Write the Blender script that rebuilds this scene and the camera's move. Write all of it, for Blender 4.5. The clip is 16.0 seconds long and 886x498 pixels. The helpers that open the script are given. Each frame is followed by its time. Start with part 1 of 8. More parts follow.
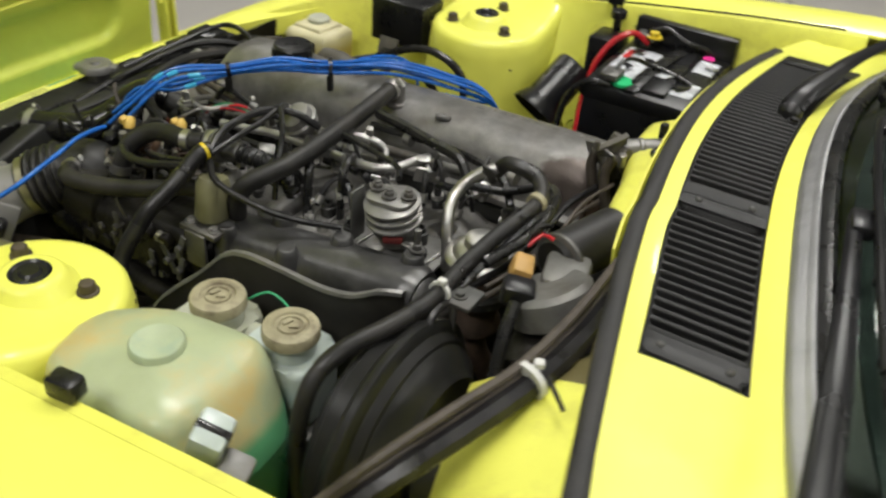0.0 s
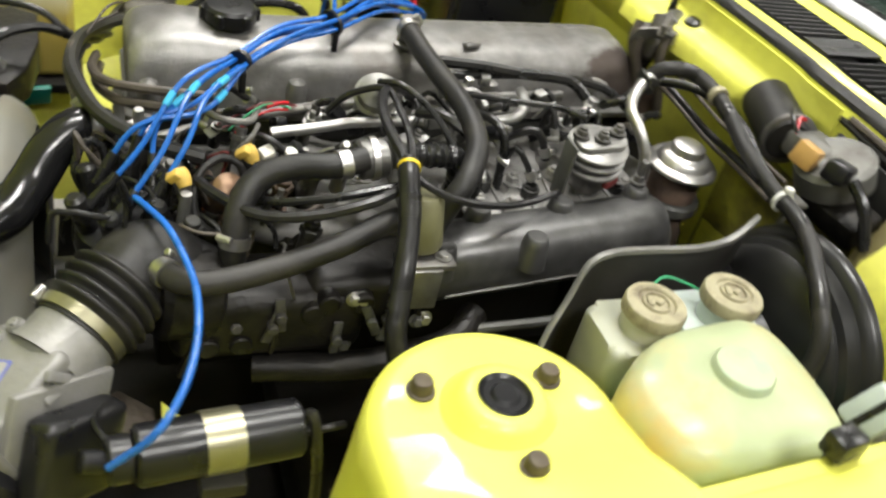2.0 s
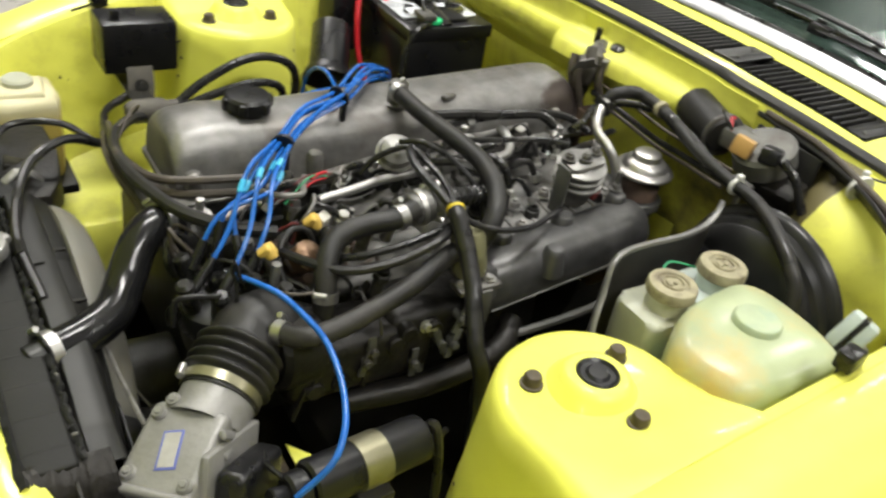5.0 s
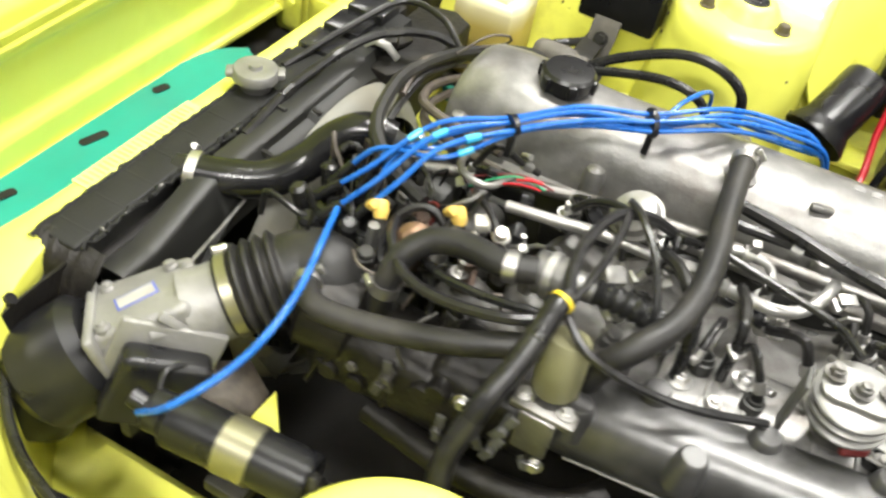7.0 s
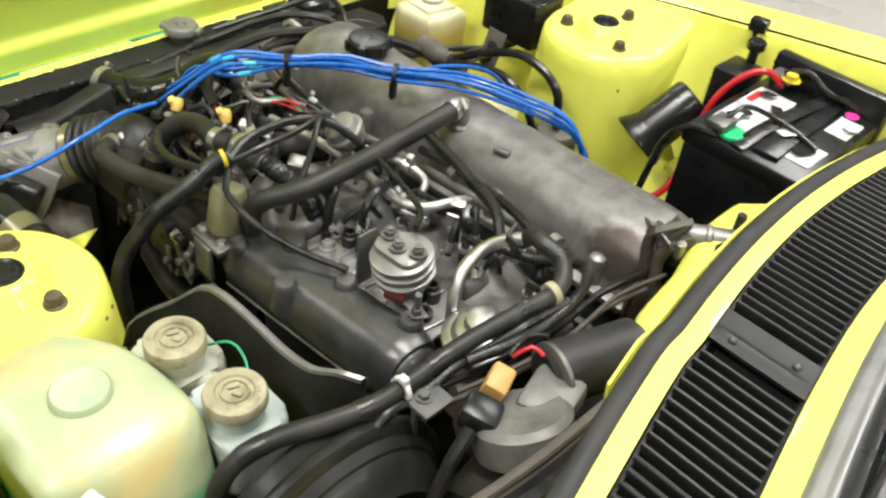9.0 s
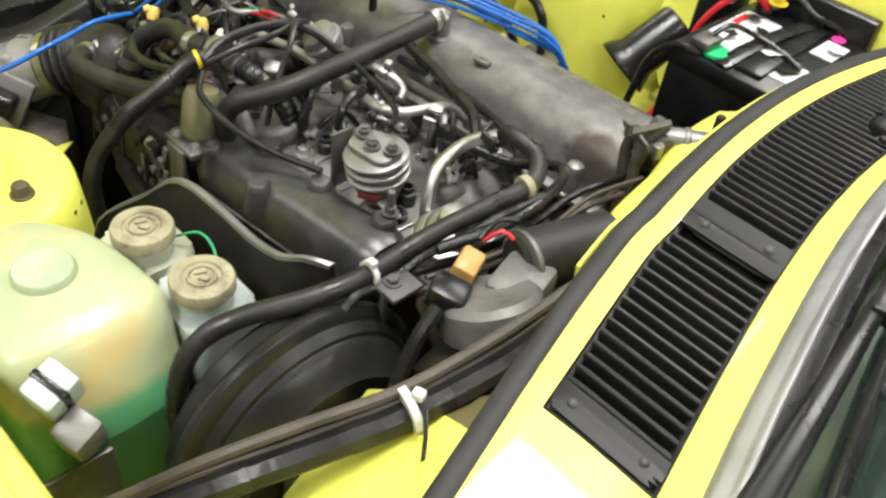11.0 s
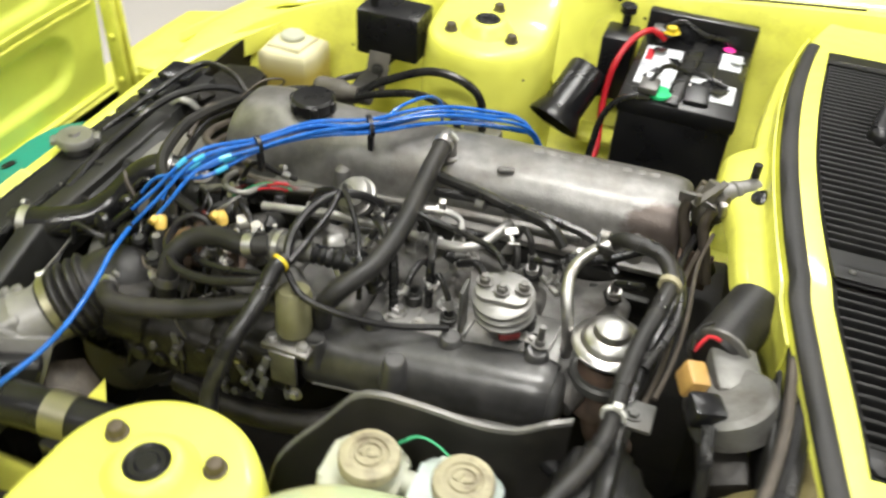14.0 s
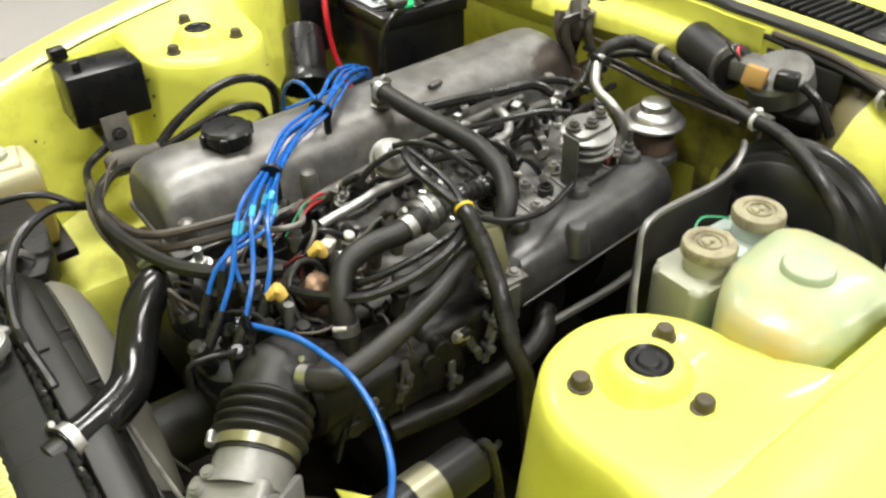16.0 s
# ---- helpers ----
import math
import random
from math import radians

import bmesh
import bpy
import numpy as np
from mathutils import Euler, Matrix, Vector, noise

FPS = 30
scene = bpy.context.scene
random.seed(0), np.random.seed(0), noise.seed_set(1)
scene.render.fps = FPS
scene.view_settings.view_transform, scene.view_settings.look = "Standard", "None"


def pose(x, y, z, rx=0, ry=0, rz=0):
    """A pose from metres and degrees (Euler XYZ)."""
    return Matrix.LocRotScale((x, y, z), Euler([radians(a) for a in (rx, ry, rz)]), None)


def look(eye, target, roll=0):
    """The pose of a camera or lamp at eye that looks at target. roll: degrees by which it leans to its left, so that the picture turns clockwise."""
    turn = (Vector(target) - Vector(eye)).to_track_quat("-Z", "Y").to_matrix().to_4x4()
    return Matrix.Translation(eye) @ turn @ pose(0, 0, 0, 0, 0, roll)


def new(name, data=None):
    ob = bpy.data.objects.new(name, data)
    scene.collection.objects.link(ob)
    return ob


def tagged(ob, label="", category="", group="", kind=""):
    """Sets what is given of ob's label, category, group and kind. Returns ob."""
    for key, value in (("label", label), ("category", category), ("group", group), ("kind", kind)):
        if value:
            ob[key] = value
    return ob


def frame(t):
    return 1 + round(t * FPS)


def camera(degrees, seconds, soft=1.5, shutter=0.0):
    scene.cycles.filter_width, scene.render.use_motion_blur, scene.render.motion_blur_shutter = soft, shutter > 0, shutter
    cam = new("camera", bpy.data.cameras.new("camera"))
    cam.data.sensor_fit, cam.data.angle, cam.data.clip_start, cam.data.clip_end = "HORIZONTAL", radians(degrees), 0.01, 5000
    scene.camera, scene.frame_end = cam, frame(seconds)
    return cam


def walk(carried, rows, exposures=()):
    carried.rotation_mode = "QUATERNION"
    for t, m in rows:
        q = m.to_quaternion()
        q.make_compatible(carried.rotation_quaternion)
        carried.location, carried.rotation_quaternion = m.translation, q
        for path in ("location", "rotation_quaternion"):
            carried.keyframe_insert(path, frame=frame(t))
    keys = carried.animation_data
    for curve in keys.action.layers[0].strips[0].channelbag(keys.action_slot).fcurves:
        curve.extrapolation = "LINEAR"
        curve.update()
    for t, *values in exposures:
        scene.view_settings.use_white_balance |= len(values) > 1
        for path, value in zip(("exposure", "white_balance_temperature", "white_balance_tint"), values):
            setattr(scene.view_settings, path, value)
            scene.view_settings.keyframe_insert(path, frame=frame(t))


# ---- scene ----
cam = camera(53.8, 16.0, 2.4, 0.5)
PATH = [
    (0, (0.751, -0.951, 1.402), (-0.033, 0.477, 0.241), 4.7),
    (0.5, (0.498, -1.006, 1.386), (0.086, 0.529, 0.172), 6.8),
    (1, (0.213, -0.934, 1.304), (0.088, 0.639, 0.075), 9.7),
    (1.5, (-0.036, -0.876, 1.292), (0.212, 0.646, 0.018), 14.7),
    (2, (-0.296, -0.918, 1.293), (0.437, 0.498, 0.086), 15.2),
    (2.5, (-0.451, -0.86, 1.284), (0.55, 0.433, 0.132), 12.1),
    (3, (-0.544, -0.849, 1.306), (0.609, 0.337, 0.182), 9.5),
    (3.2, (-0.593, -0.898, 1.337), (0.59, 0.279, 0.234), 10.2),
    (5.3, (-0.533, -0.95, 1.369), (0.362, 0.434, 0.236), 11.3),
    (5.5, (-0.446, -0.901, 1.348), (0.246, 0.57, 0.182), 11.4),
    (6, (-0.32, -0.85, 1.327), (-0.015, 0.703, 0.105), 7.8),
    (6.5, (-0.198, -0.868, 1.353), (-0.199, 0.666, 0.071), 15.4),
    (7, (0.071, -0.768, 1.364), (-0.422, 0.58, -0.029), 11.6),
    (7.5, (0.337, -0.689, 1.385), (-0.459, 0.486, -0.024), 2.0),
    (8, (0.586, -0.736, 1.416), (-0.354, 0.465, 0.122), 2.9),
    (8.2, (0.655, -0.714, 1.444), (-0.269, 0.486, 0.137), 5.4),
    (10.3, (0.83, -0.671, 1.453), (-0.293, 0.407, 0.198), 5.0),
    (10.5, (0.846, -0.663, 1.435), (-0.262, 0.447, 0.193), 4.0),
    (11, (0.821, -0.703, 1.384), (-0.152, 0.417, 0.042), 8.0),
    (11.5, (0.809, -0.706, 1.433), (-0.25, 0.345, 0.101), 1.4),
    (12, (0.897, -0.653, 1.455), (-0.287, 0.315, 0.167), -3.0),
    (12.5, (0.964, -0.623, 1.492), (-0.251, 0.331, 0.222), -1.2),
    (13, (0.899, -0.664, 1.484), (-0.287, 0.371, 0.25), 1.4),
    (13.5, (0.682, -0.718, 1.483), (-0.251, 0.468, 0.171), -1.2),
    (14, (0.41, -0.894, 1.505), (-0.069, 0.545, 0.202), 3.4),
    (14.5, (0.115, -0.901, 1.471), (0.01, 0.613, 0.168), 4.5),
    (15, (-0.152, -0.824, 1.399), (0.213, 0.652, 0.099), 2.7),
    (15.5, (-0.396, -0.887, 1.383), (0.415, 0.47, 0.158), 3.3),
    (16, (-0.502, -0.888, 1.367), (0.439, 0.422, 0.185), -1.2),
]
# the clip's own automatic exposure, in stops
EXPOSURES = [(0, -1.0), (0.5, -0.87), (1, -0.55), (1.5, -0.38), (2, -0.2), (2.5, -0.35), (3, -0.38), (5.5, -0.48), (6, -0.02), (6.5, 0.2), (7, 0.44), (7.5, 0.5), (8, 0.2),
             (10.5, -0.3), (11, -0.2), (11.5, -0.39), (12, -0.22), (12.5, -0.22), (13, -0.34), (13.5, -0.31), (14, -0.17), (14.5, 0.05), (15, 0.08), (15.5, 0.05), (16, -0.22)]
walk(cam, [(t, look(eye, target, roll)) for t, eye, target, roll in PATH], EXPOSURES)

# ---- world and light: a closed showroom hall under rows of ceiling lamps ----
world = bpy.data.worlds.new("hall_world")
scene.world = world
world.use_nodes = True
world.node_tree.nodes["Background"].inputs[0].default_value = (0.75, 0.80, 0.85, 1)
world.node_tree.nodes["Background"].inputs[1].default_value = 0.05
LAMP_POWER = {-3.4: 60.0, 0.30: 145.0, 4.6: 95.0}
CEILING_Z = 4.2
LAMP_PLACES = [(x, y) for x in (-3.4, 0.30, 4.6) for y in (-2.6, 0.2, 2.9)]
for lx, ly in LAMP_PLACES:
    area = bpy.data.lights.new("ceiling_tube", "AREA")
    area.shape, area.size, area.size_y, area.energy = "RECTANGLE", 1.5, 0.34, LAMP_POWER[lx]
    area.color = (1.0, 0.985, 0.94)
    lamp_ob = new("ceiling_tube", area)
    lamp_ob.matrix_world = pose(lx, ly, CEILING_Z - 0.13)


# ---- materials ----
def mat(name, base, rough=0.5, metal=0.0, var=0.25, scale=30.0, bump=0.15, bump_scale=220.0, dirt=None, dirt_amount=0.0,
        dirt_scale=9.0, coat=0.0, trans=0.0, ior=1.45, per_object=0.0, sss=0.0, level=None, spec=0.5, edge=(0.48, 0.68), stain=None, wave=0.0):
    m = bpy.data.materials.new(name)
    m.use_nodes = True
    nt = m.node_tree
    b = nt.nodes["Principled BSDF"]
    tex = nt.nodes.new("ShaderNodeTexCoord")
    n1 = nt.nodes.new("ShaderNodeTexNoise")
    n1.inputs["Scale"].default_value, n1.inputs["Detail"].default_value = scale, 6
    nt.links.new(tex.outputs["Object"], n1.inputs["Vector"])
    ramp = nt.nodes.new("ShaderNodeValToRGB")
    lo, hi = [max(c * (1 - var), 0) for c in base], [min(c * (1 + var), 1) for c in base]
    ramp.color_ramp.elements[0].color, ramp.color_ramp.elements[1].color = (*lo, 1), (*hi, 1)
    ramp.color_ramp.elements[0].position, ramp.color_ramp.elements[1].position = 0.3, 0.7
    nt.links.new(n1.outputs["Fac"], ramp.inputs["Fac"])
    colour = ramp.outputs["Color"]
    rough_out = None
    if dirt:
        n2 = nt.nodes.new("ShaderNodeTexNoise")
        n2.inputs["Scale"].default_value, n2.inputs["Detail"].default_value, n2.inputs["Roughness"].default_value = dirt_scale, 8, 0.65
        nt.links.new(tex.outputs["Object"], n2.inputs["Vector"])
        r2 = nt.nodes.new("ShaderNodeMapRange")
        r2.inputs["From Min"].default_value, r2.inputs["From Max"].default_value = edge
        r2.inputs["To Max"].default_value = dirt_amount
        nt.links.new(n2.outputs["Fac"], r2.inputs["Value"])
        mix = nt.nodes.new("ShaderNodeMix")
        mix.data_type = "RGBA"
        nt.links.new(r2.outputs["Result"], mix.inputs["Factor"])
        nt.links.new(colour, mix.inputs["A"])
        mix.inputs["B"].default_value = (*dirt, 1)
        colour = mix.outputs["Result"]
    if stain:
        # one heat stain with a ragged outline: centre, half sizes, colour
        geo, off, wob, ln = nt.nodes.new("ShaderNodeNewGeometry"), nt.nodes.new("ShaderNodeMapping"), nt.nodes.new("ShaderNodeTexNoise"), nt.nodes.new("ShaderNodeVectorMath")
        off.vector_type = "TEXTURE"
        off.inputs["Location"].default_value, off.inputs["Scale"].default_value = stain[0], stain[1]
        nt.links.new(geo.outputs["Position"], off.inputs["Vector"])
        ln.operation = "LENGTH"
        nt.links.new(off.outputs["Vector"], ln.inputs[0])
        wob.inputs["Scale"].default_value, wob.inputs["Detail"].default_value = 55, 6
        nt.links.new(geo.outputs["Position"], wob.inputs["Vector"])
        add, r5, mix5 = nt.nodes.new("ShaderNodeMath"), nt.nodes.new("ShaderNodeMapRange"), nt.nodes.new("ShaderNodeMix")
        nt.links.new(ln.outputs["Value"], add.inputs[0])
        nt.links.new(wob.outputs["Fac"], add.inputs[1])
        nt.links.new(add.outputs[0], r5.inputs["Value"])
        r5.inputs["From Min"].default_value, r5.inputs["From Max"].default_value = 1.62, 1.36
        r5.inputs["To Max"].default_value = 0.75
        mix5.data_type = "RGBA"
        nt.links.new(r5.outputs["Result"], mix5.inputs["Factor"])
        nt.links.new(colour, mix5.inputs["A"])
        mix5.inputs["B"].default_value = (*stain[2], 1)
        colour = mix5.outputs["Result"]
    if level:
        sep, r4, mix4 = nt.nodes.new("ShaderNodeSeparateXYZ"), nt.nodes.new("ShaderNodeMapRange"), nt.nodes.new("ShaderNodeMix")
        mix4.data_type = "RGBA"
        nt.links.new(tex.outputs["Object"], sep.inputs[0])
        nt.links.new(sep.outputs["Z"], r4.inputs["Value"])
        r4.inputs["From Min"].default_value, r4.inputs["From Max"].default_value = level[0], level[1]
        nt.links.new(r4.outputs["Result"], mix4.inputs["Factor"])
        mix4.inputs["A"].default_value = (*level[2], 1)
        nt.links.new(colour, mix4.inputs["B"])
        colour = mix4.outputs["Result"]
    if per_object:
        info = nt.nodes.new("ShaderNodeObjectInfo")
        hsv = nt.nodes.new("ShaderNodeHueSaturation")
        r3 = nt.nodes.new("ShaderNodeMapRange")
        r3.inputs["To Min"].default_value, r3.inputs["To Max"].default_value = 1 - per_object, 1 + per_object
        nt.links.new(info.outputs["Random"], r3.inputs["Value"])
        nt.links.new(r3.outputs["Result"], hsv.inputs["Value"])
        nt.links.new(colour, hsv.inputs["Color"])
        colour = hsv.outputs["Color"]
    nt.links.new(colour, b.inputs["Base Color"])
    n3 = nt.nodes.new("ShaderNodeTexNoise")
    n3.inputs["Scale"].default_value, n3.inputs["Detail"].default_value = bump_scale, 4
    nt.links.new(tex.outputs["Object"], n3.inputs["Vector"])
    if bump:
        bp = nt.nodes.new("ShaderNodeBump")
        bp.inputs["Strength"].default_value, bp.inputs["Distance"].default_value = bump, 0.002
        nt.links.new(n3.outputs["Fac"], bp.inputs["Height"])
        if wave:
            # slow ripples and shallow dents in the sheet
            n6, bp6 = nt.nodes.new("ShaderNodeTexNoise"), nt.nodes.new("ShaderNodeBump")
            n6.inputs["Scale"].default_value, n6.inputs["Detail"].default_value = 13, 2
            nt.links.new(tex.outputs["Object"], n6.inputs["Vector"])
            nt.links.new(n6.outputs["Fac"], bp6.inputs["Height"])
            bp6.inputs["Strength"].default_value, bp6.inputs["Distance"].default_value = wave, 0.012
            nt.links.new(bp6.outputs["Normal"], bp.inputs["Normal"])
        nt.links.new(bp.outputs["Normal"], b.inputs["Normal"])
    rr = nt.nodes.new("ShaderNodeMapRange")
    rr.inputs["To Min"].default_value, rr.inputs["To Max"].default_value = max(rough - 0.12, 0.02), min(rough + 0.12, 1)
    nt.links.new(n1.outputs["Fac"], rr.inputs["Value"])
    nt.links.new(rr.outputs["Result"], b.inputs["Roughness"])
    b.inputs["Metallic"].default_value = metal
    b.inputs["Specular IOR Level"].default_value = spec
    b.inputs["Coat Weight"].default_value = coat
    b.inputs["Coat Roughness"].default_value = 0.06
    b.inputs["Transmission Weight"].default_value = trans
    b.inputs["IOR"].default_value = ior
    if sss:
        b.inputs["Subsurface Weight"].default_value = sss
        b.inputs["Subsurface Radius"].default_value = (0.03, 0.03, 0.02)
    return m


YELLOW = mat("yellow_paint", (0.745, 0.75, 0.122), 0.40, var=0.05, scale=6, bump=0.03, bump_scale=500, dirt=(0.66, 0.65, 0.085), dirt_amount=0.5, dirt_scale=5, coat=0.26, wave=0.35)
BONNET_PAINT = mat("greenish_yellow_paint", (0.665, 0.735, 0.118), 0.42, var=0.05, scale=6, bump=0.03, bump_scale=500, dirt=(0.58, 0.63, 0.085), dirt_amount=0.5, dirt_scale=5, coat=0.22, wave=0.35)
YELLOW_OLD = mat("yellow_paint_worn", (0.70, 0.70, 0.112), 0.42, var=0.07, scale=9, bump=0.08, bump_scale=160, dirt=(0.30, 0.26, 0.06),
                 dirt_amount=0.35, dirt_scale=14, coat=0.25, wave=0.5)
# firewall yellow: real grime, plus the scuttle's shade put into the colour
FIREWALL = mat("grimy_shaded_yellow", (0.46, 0.44, 0.062), 0.45, var=0.12, scale=9, bump=0.12, bump_scale=120, dirt=(0.10, 0.082, 0.04),
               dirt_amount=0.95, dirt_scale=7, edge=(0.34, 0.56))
TEAL = mat("teal_paint", (0.012, 0.235, 0.18), 0.4, var=0.12, scale=8, bump=0.06, dirt=(0.05, 0.22, 0.17), dirt_amount=0.4)
VALVE = mat("satin_grey_alloy", (0.20, 0.195, 0.188), 0.42, metal=0.6, var=0.24, scale=45, bump=0.22, bump_scale=260, dirt=(0.095, 0.08, 0.065),
            dirt_amount=0.6, dirt_scale=11)
COVER = mat("stained_grey_alloy", (0.20, 0.195, 0.188), 0.42, metal=0.6, var=0.24, scale=45, bump=0.22, bump_scale=260, dirt=(0.095, 0.08, 0.065),
            dirt_amount=0.6, dirt_scale=11, stain=((0.395, 0.042, 0.795), (0.047, 0.030, 0.045), (0.050, 0.030, 0.022)))
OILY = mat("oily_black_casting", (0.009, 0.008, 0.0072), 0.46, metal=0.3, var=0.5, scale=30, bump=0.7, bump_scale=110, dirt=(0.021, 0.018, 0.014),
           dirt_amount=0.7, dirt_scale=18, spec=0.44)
PLENUM = mat("dull_plenum_casting", (0.092, 0.091, 0.09), 0.36, metal=0.6, var=0.35, scale=22, bump=0.14, bump_scale=170, dirt=(0.032, 0.030, 0.027),
             dirt_amount=0.7, dirt_scale=13)
PLATE = mat("machined_alloy", (0.27, 0.265, 0.255), 0.38, metal=0.6, var=0.25, scale=34, bump=0.3, bump_scale=180, dirt=(0.10, 0.08, 0.065),
            dirt_amount=0.7, dirt_scale=16)
MID = mat("dull_grey_casting", (0.085, 0.085, 0.08), 0.5, metal=0.3, var=0.25, scale=24, bump=0.3, bump_scale=150, dirt=(0.05, 0.042, 0.034),
          dirt_amount=0.6, dirt_scale=14)
RUNNER = mat("dusty_cast_runner", (0.13, 0.126, 0.12), 0.48, metal=0.35, var=0.35, scale=32, bump=0.35, bump_scale=150, dirt=(0.05, 0.042, 0.035), dirt_amount=0.75, dirt_scale=20)
GEARBOX = mat("worn_grey_casting", (0.15, 0.148, 0.138), 0.45, metal=0.3, var=0.25, scale=24, bump=0.3, bump_scale=150, dirt=(0.055, 0.046, 0.035), dirt_amount=0.8, dirt_scale=16)
GRIME = mat("oil_baked_casting", (0.045, 0.036, 0.027), 0.5, metal=0.2, var=0.5, scale=45, bump=0.6, bump_scale=120, dirt=(0.10, 0.085, 0.065), dirt_amount=0.6, dirt_scale=28)
BRASSY = mat("brassy_band", (0.28, 0.265, 0.18), 0.34, metal=0.8, var=0.15, scale=30, bump=0.1, dirt=(0.2, 0.17, 0.09), dirt_amount=0.4, dirt_scale=18)
FOAM = mat("ragged_black_foam", (0.007, 0.007, 0.007), 0.9, var=0.5, scale=60, bump=0.9, bump_scale=70, dirt=(0.02, 0.02, 0.017), dirt_amount=0.5, spec=0.44)
ALLOY = mat("cast_alloy", (0.15, 0.147, 0.14), 0.42, metal=0.7, var=0.25, scale=30, bump=0.3, bump_scale=180, dirt=(0.07, 0.055, 0.04),
            dirt_amount=0.7, dirt_scale=12)
ALLOY_DARK = mat("grimy_cast_alloy", (0.034, 0.034, 0.032), 0.46, metal=0.45, var=0.3, scale=24, bump=0.3, bump_scale=160, dirt=(0.03, 0.027, 0.022),
                 dirt_amount=0.8, dirt_scale=10, spec=0.44)
AFM_GREY = mat("pale_cast_alloy", (0.21, 0.205, 0.195), 0.45, metal=0.3, var=0.15, scale=25, bump=0.3, bump_scale=170, dirt=(0.14, 0.13, 0.10),
               dirt_amount=0.5, dirt_scale=14)
ALLOY_PALE = mat("pale_sheet_steel", (0.20, 0.197, 0.188), 0.42, metal=0.55, var=0.2, scale=30, bump=0.15, dirt=(0.13, 0.115, 0.09), dirt_amount=0.5, dirt_scale=14)
PALE_PIPE = mat("satin_steel_pipe", (0.40, 0.395, 0.385), 0.4, metal=0.8, var=0.15, scale=40, bump=0.06, dirt=(0.16, 0.135, 0.11), dirt_amount=0.4, dirt_scale=22)
STEEL = mat("bright_steel", (0.45, 0.445, 0.43), 0.38, metal=0.95, var=0.15, scale=40, bump=0.08, dirt=(0.22, 0.17, 0.12), dirt_amount=0.35, dirt_scale=22)
ZINC = mat("zinc_plated", (0.25, 0.245, 0.235), 0.42, metal=0.6, var=0.15, scale=30, bump=0.1, dirt=(0.17, 0.155, 0.13), dirt_amount=0.5, dirt_scale=20)
RUST = mat("rusty_iron", (0.075, 0.048, 0.034), 0.75, var=0.5, scale=40, bump=0.5, bump_scale=120, dirt=(0.11, 0.085, 0.065), dirt_amount=0.5)
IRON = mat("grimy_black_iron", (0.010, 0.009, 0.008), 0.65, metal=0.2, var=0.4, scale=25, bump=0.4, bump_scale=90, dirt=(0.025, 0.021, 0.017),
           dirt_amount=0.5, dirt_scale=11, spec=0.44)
DUSTY = mat("dust_caked_metal", (0.085, 0.078, 0.066), 0.6, metal=0.1, var=0.3, scale=40, bump=0.3, bump_scale=140, dirt=(0.05, 0.042, 0.033), dirt_amount=0.6, dirt_scale=22)
RUBBER = mat("black_rubber", (0.010, 0.010, 0.010), 0.28, var=0.3, scale=30, bump=0.12, bump_scale=260, dirt=(0.035, 0.032, 0.027), dirt_amount=0.35,
             dirt_scale=16, spec=0.44)
GLOSSY = mat("glossy_hose_rubber", (0.009, 0.009, 0.0095), 0.2, var=0.25, scale=30, bump=0.05, bump_scale=200, dirt=(0.03, 0.028, 0.025), dirt_amount=0.3, dirt_scale=14)
BROWN_HOSE = mat("dusty_brown_hose", (0.055, 0.045, 0.036), 0.5, var=0.3, scale=30, bump=0.2, bump_scale=160, dirt=(0.11, 0.092, 0.072), dirt_amount=0.6, dirt_scale=20)
COPPER = mat("heat_tanned_metal", (0.15, 0.092, 0.055), 0.36, metal=0.6, var=0.3, scale=40, bump=0.3, dirt=(0.06, 0.042, 0.032), dirt_amount=0.8, dirt_scale=30)
RUBBER_MATT = mat("dusty_rubber", (0.0125, 0.012, 0.0115), 0.48, var=0.3, scale=26, bump=0.2, bump_scale=240, dirt=(0.05, 0.045, 0.038), dirt_amount=0.4,
                  dirt_scale=14, spec=0.44)
LOOM = mat("wrapped_loom_tape", (0.010, 0.0095, 0.010), 0.34, var=0.4, scale=60, bump=0.35, bump_scale=120, spec=0.44)
TAPE = mat("black_tape", (0.013, 0.0125, 0.012), 0.30, var=0.3, scale=50, bump=0.2, bump_scale=200)
SHIELD = mat("dull_sheet_metal", (0.034, 0.032, 0.028), 0.5, metal=0.2, var=0.3, scale=16, bump=0.1, dirt=(0.06, 0.054, 0.044), dirt_amount=0.5, dirt_scale=8)
SHROUD = mat("dusty_black_shroud", (0.010, 0.010, 0.0095), 0.62, var=0.3, scale=20, bump=0.15, dirt=(0.022, 0.021, 0.018), dirt_amount=0.4, spec=0.35)
SHEET = mat("satin_moulded_shroud", (0.013, 0.013, 0.012), 0.44, var=0.25, scale=16, bump=0.06, bump_scale=90, dirt=(0.026, 0.025, 0.021), dirt_amount=0.5, dirt_scale=9, spec=0.40)
# pale grey for the shroud rail and for highlights painted on the seam tape
EDGE_AND_GLINT = mat("pale_edge_and_glint", (0.14, 0.135, 0.125), 0.4, var=0.3, scale=50, bump=0.2, dirt=(0.04, 0.038, 0.033), dirt_amount=0.6, dirt_scale=30)
TANK_PLATE = mat("glossy_black_plate", (0.014, 0.014, 0.0155), 0.2, var=0.2, scale=14, bump=0.05, dirt=(0.03, 0.029, 0.027), dirt_amount=0.3, dirt_scale=12)
PLASTIC = mat("black_plastic", (0.008, 0.008, 0.009), 0.30, var=0.25, scale=20, bump=0.06, dirt=(0.025, 0.024, 0.02), dirt_amount=0.3, spec=0.44)
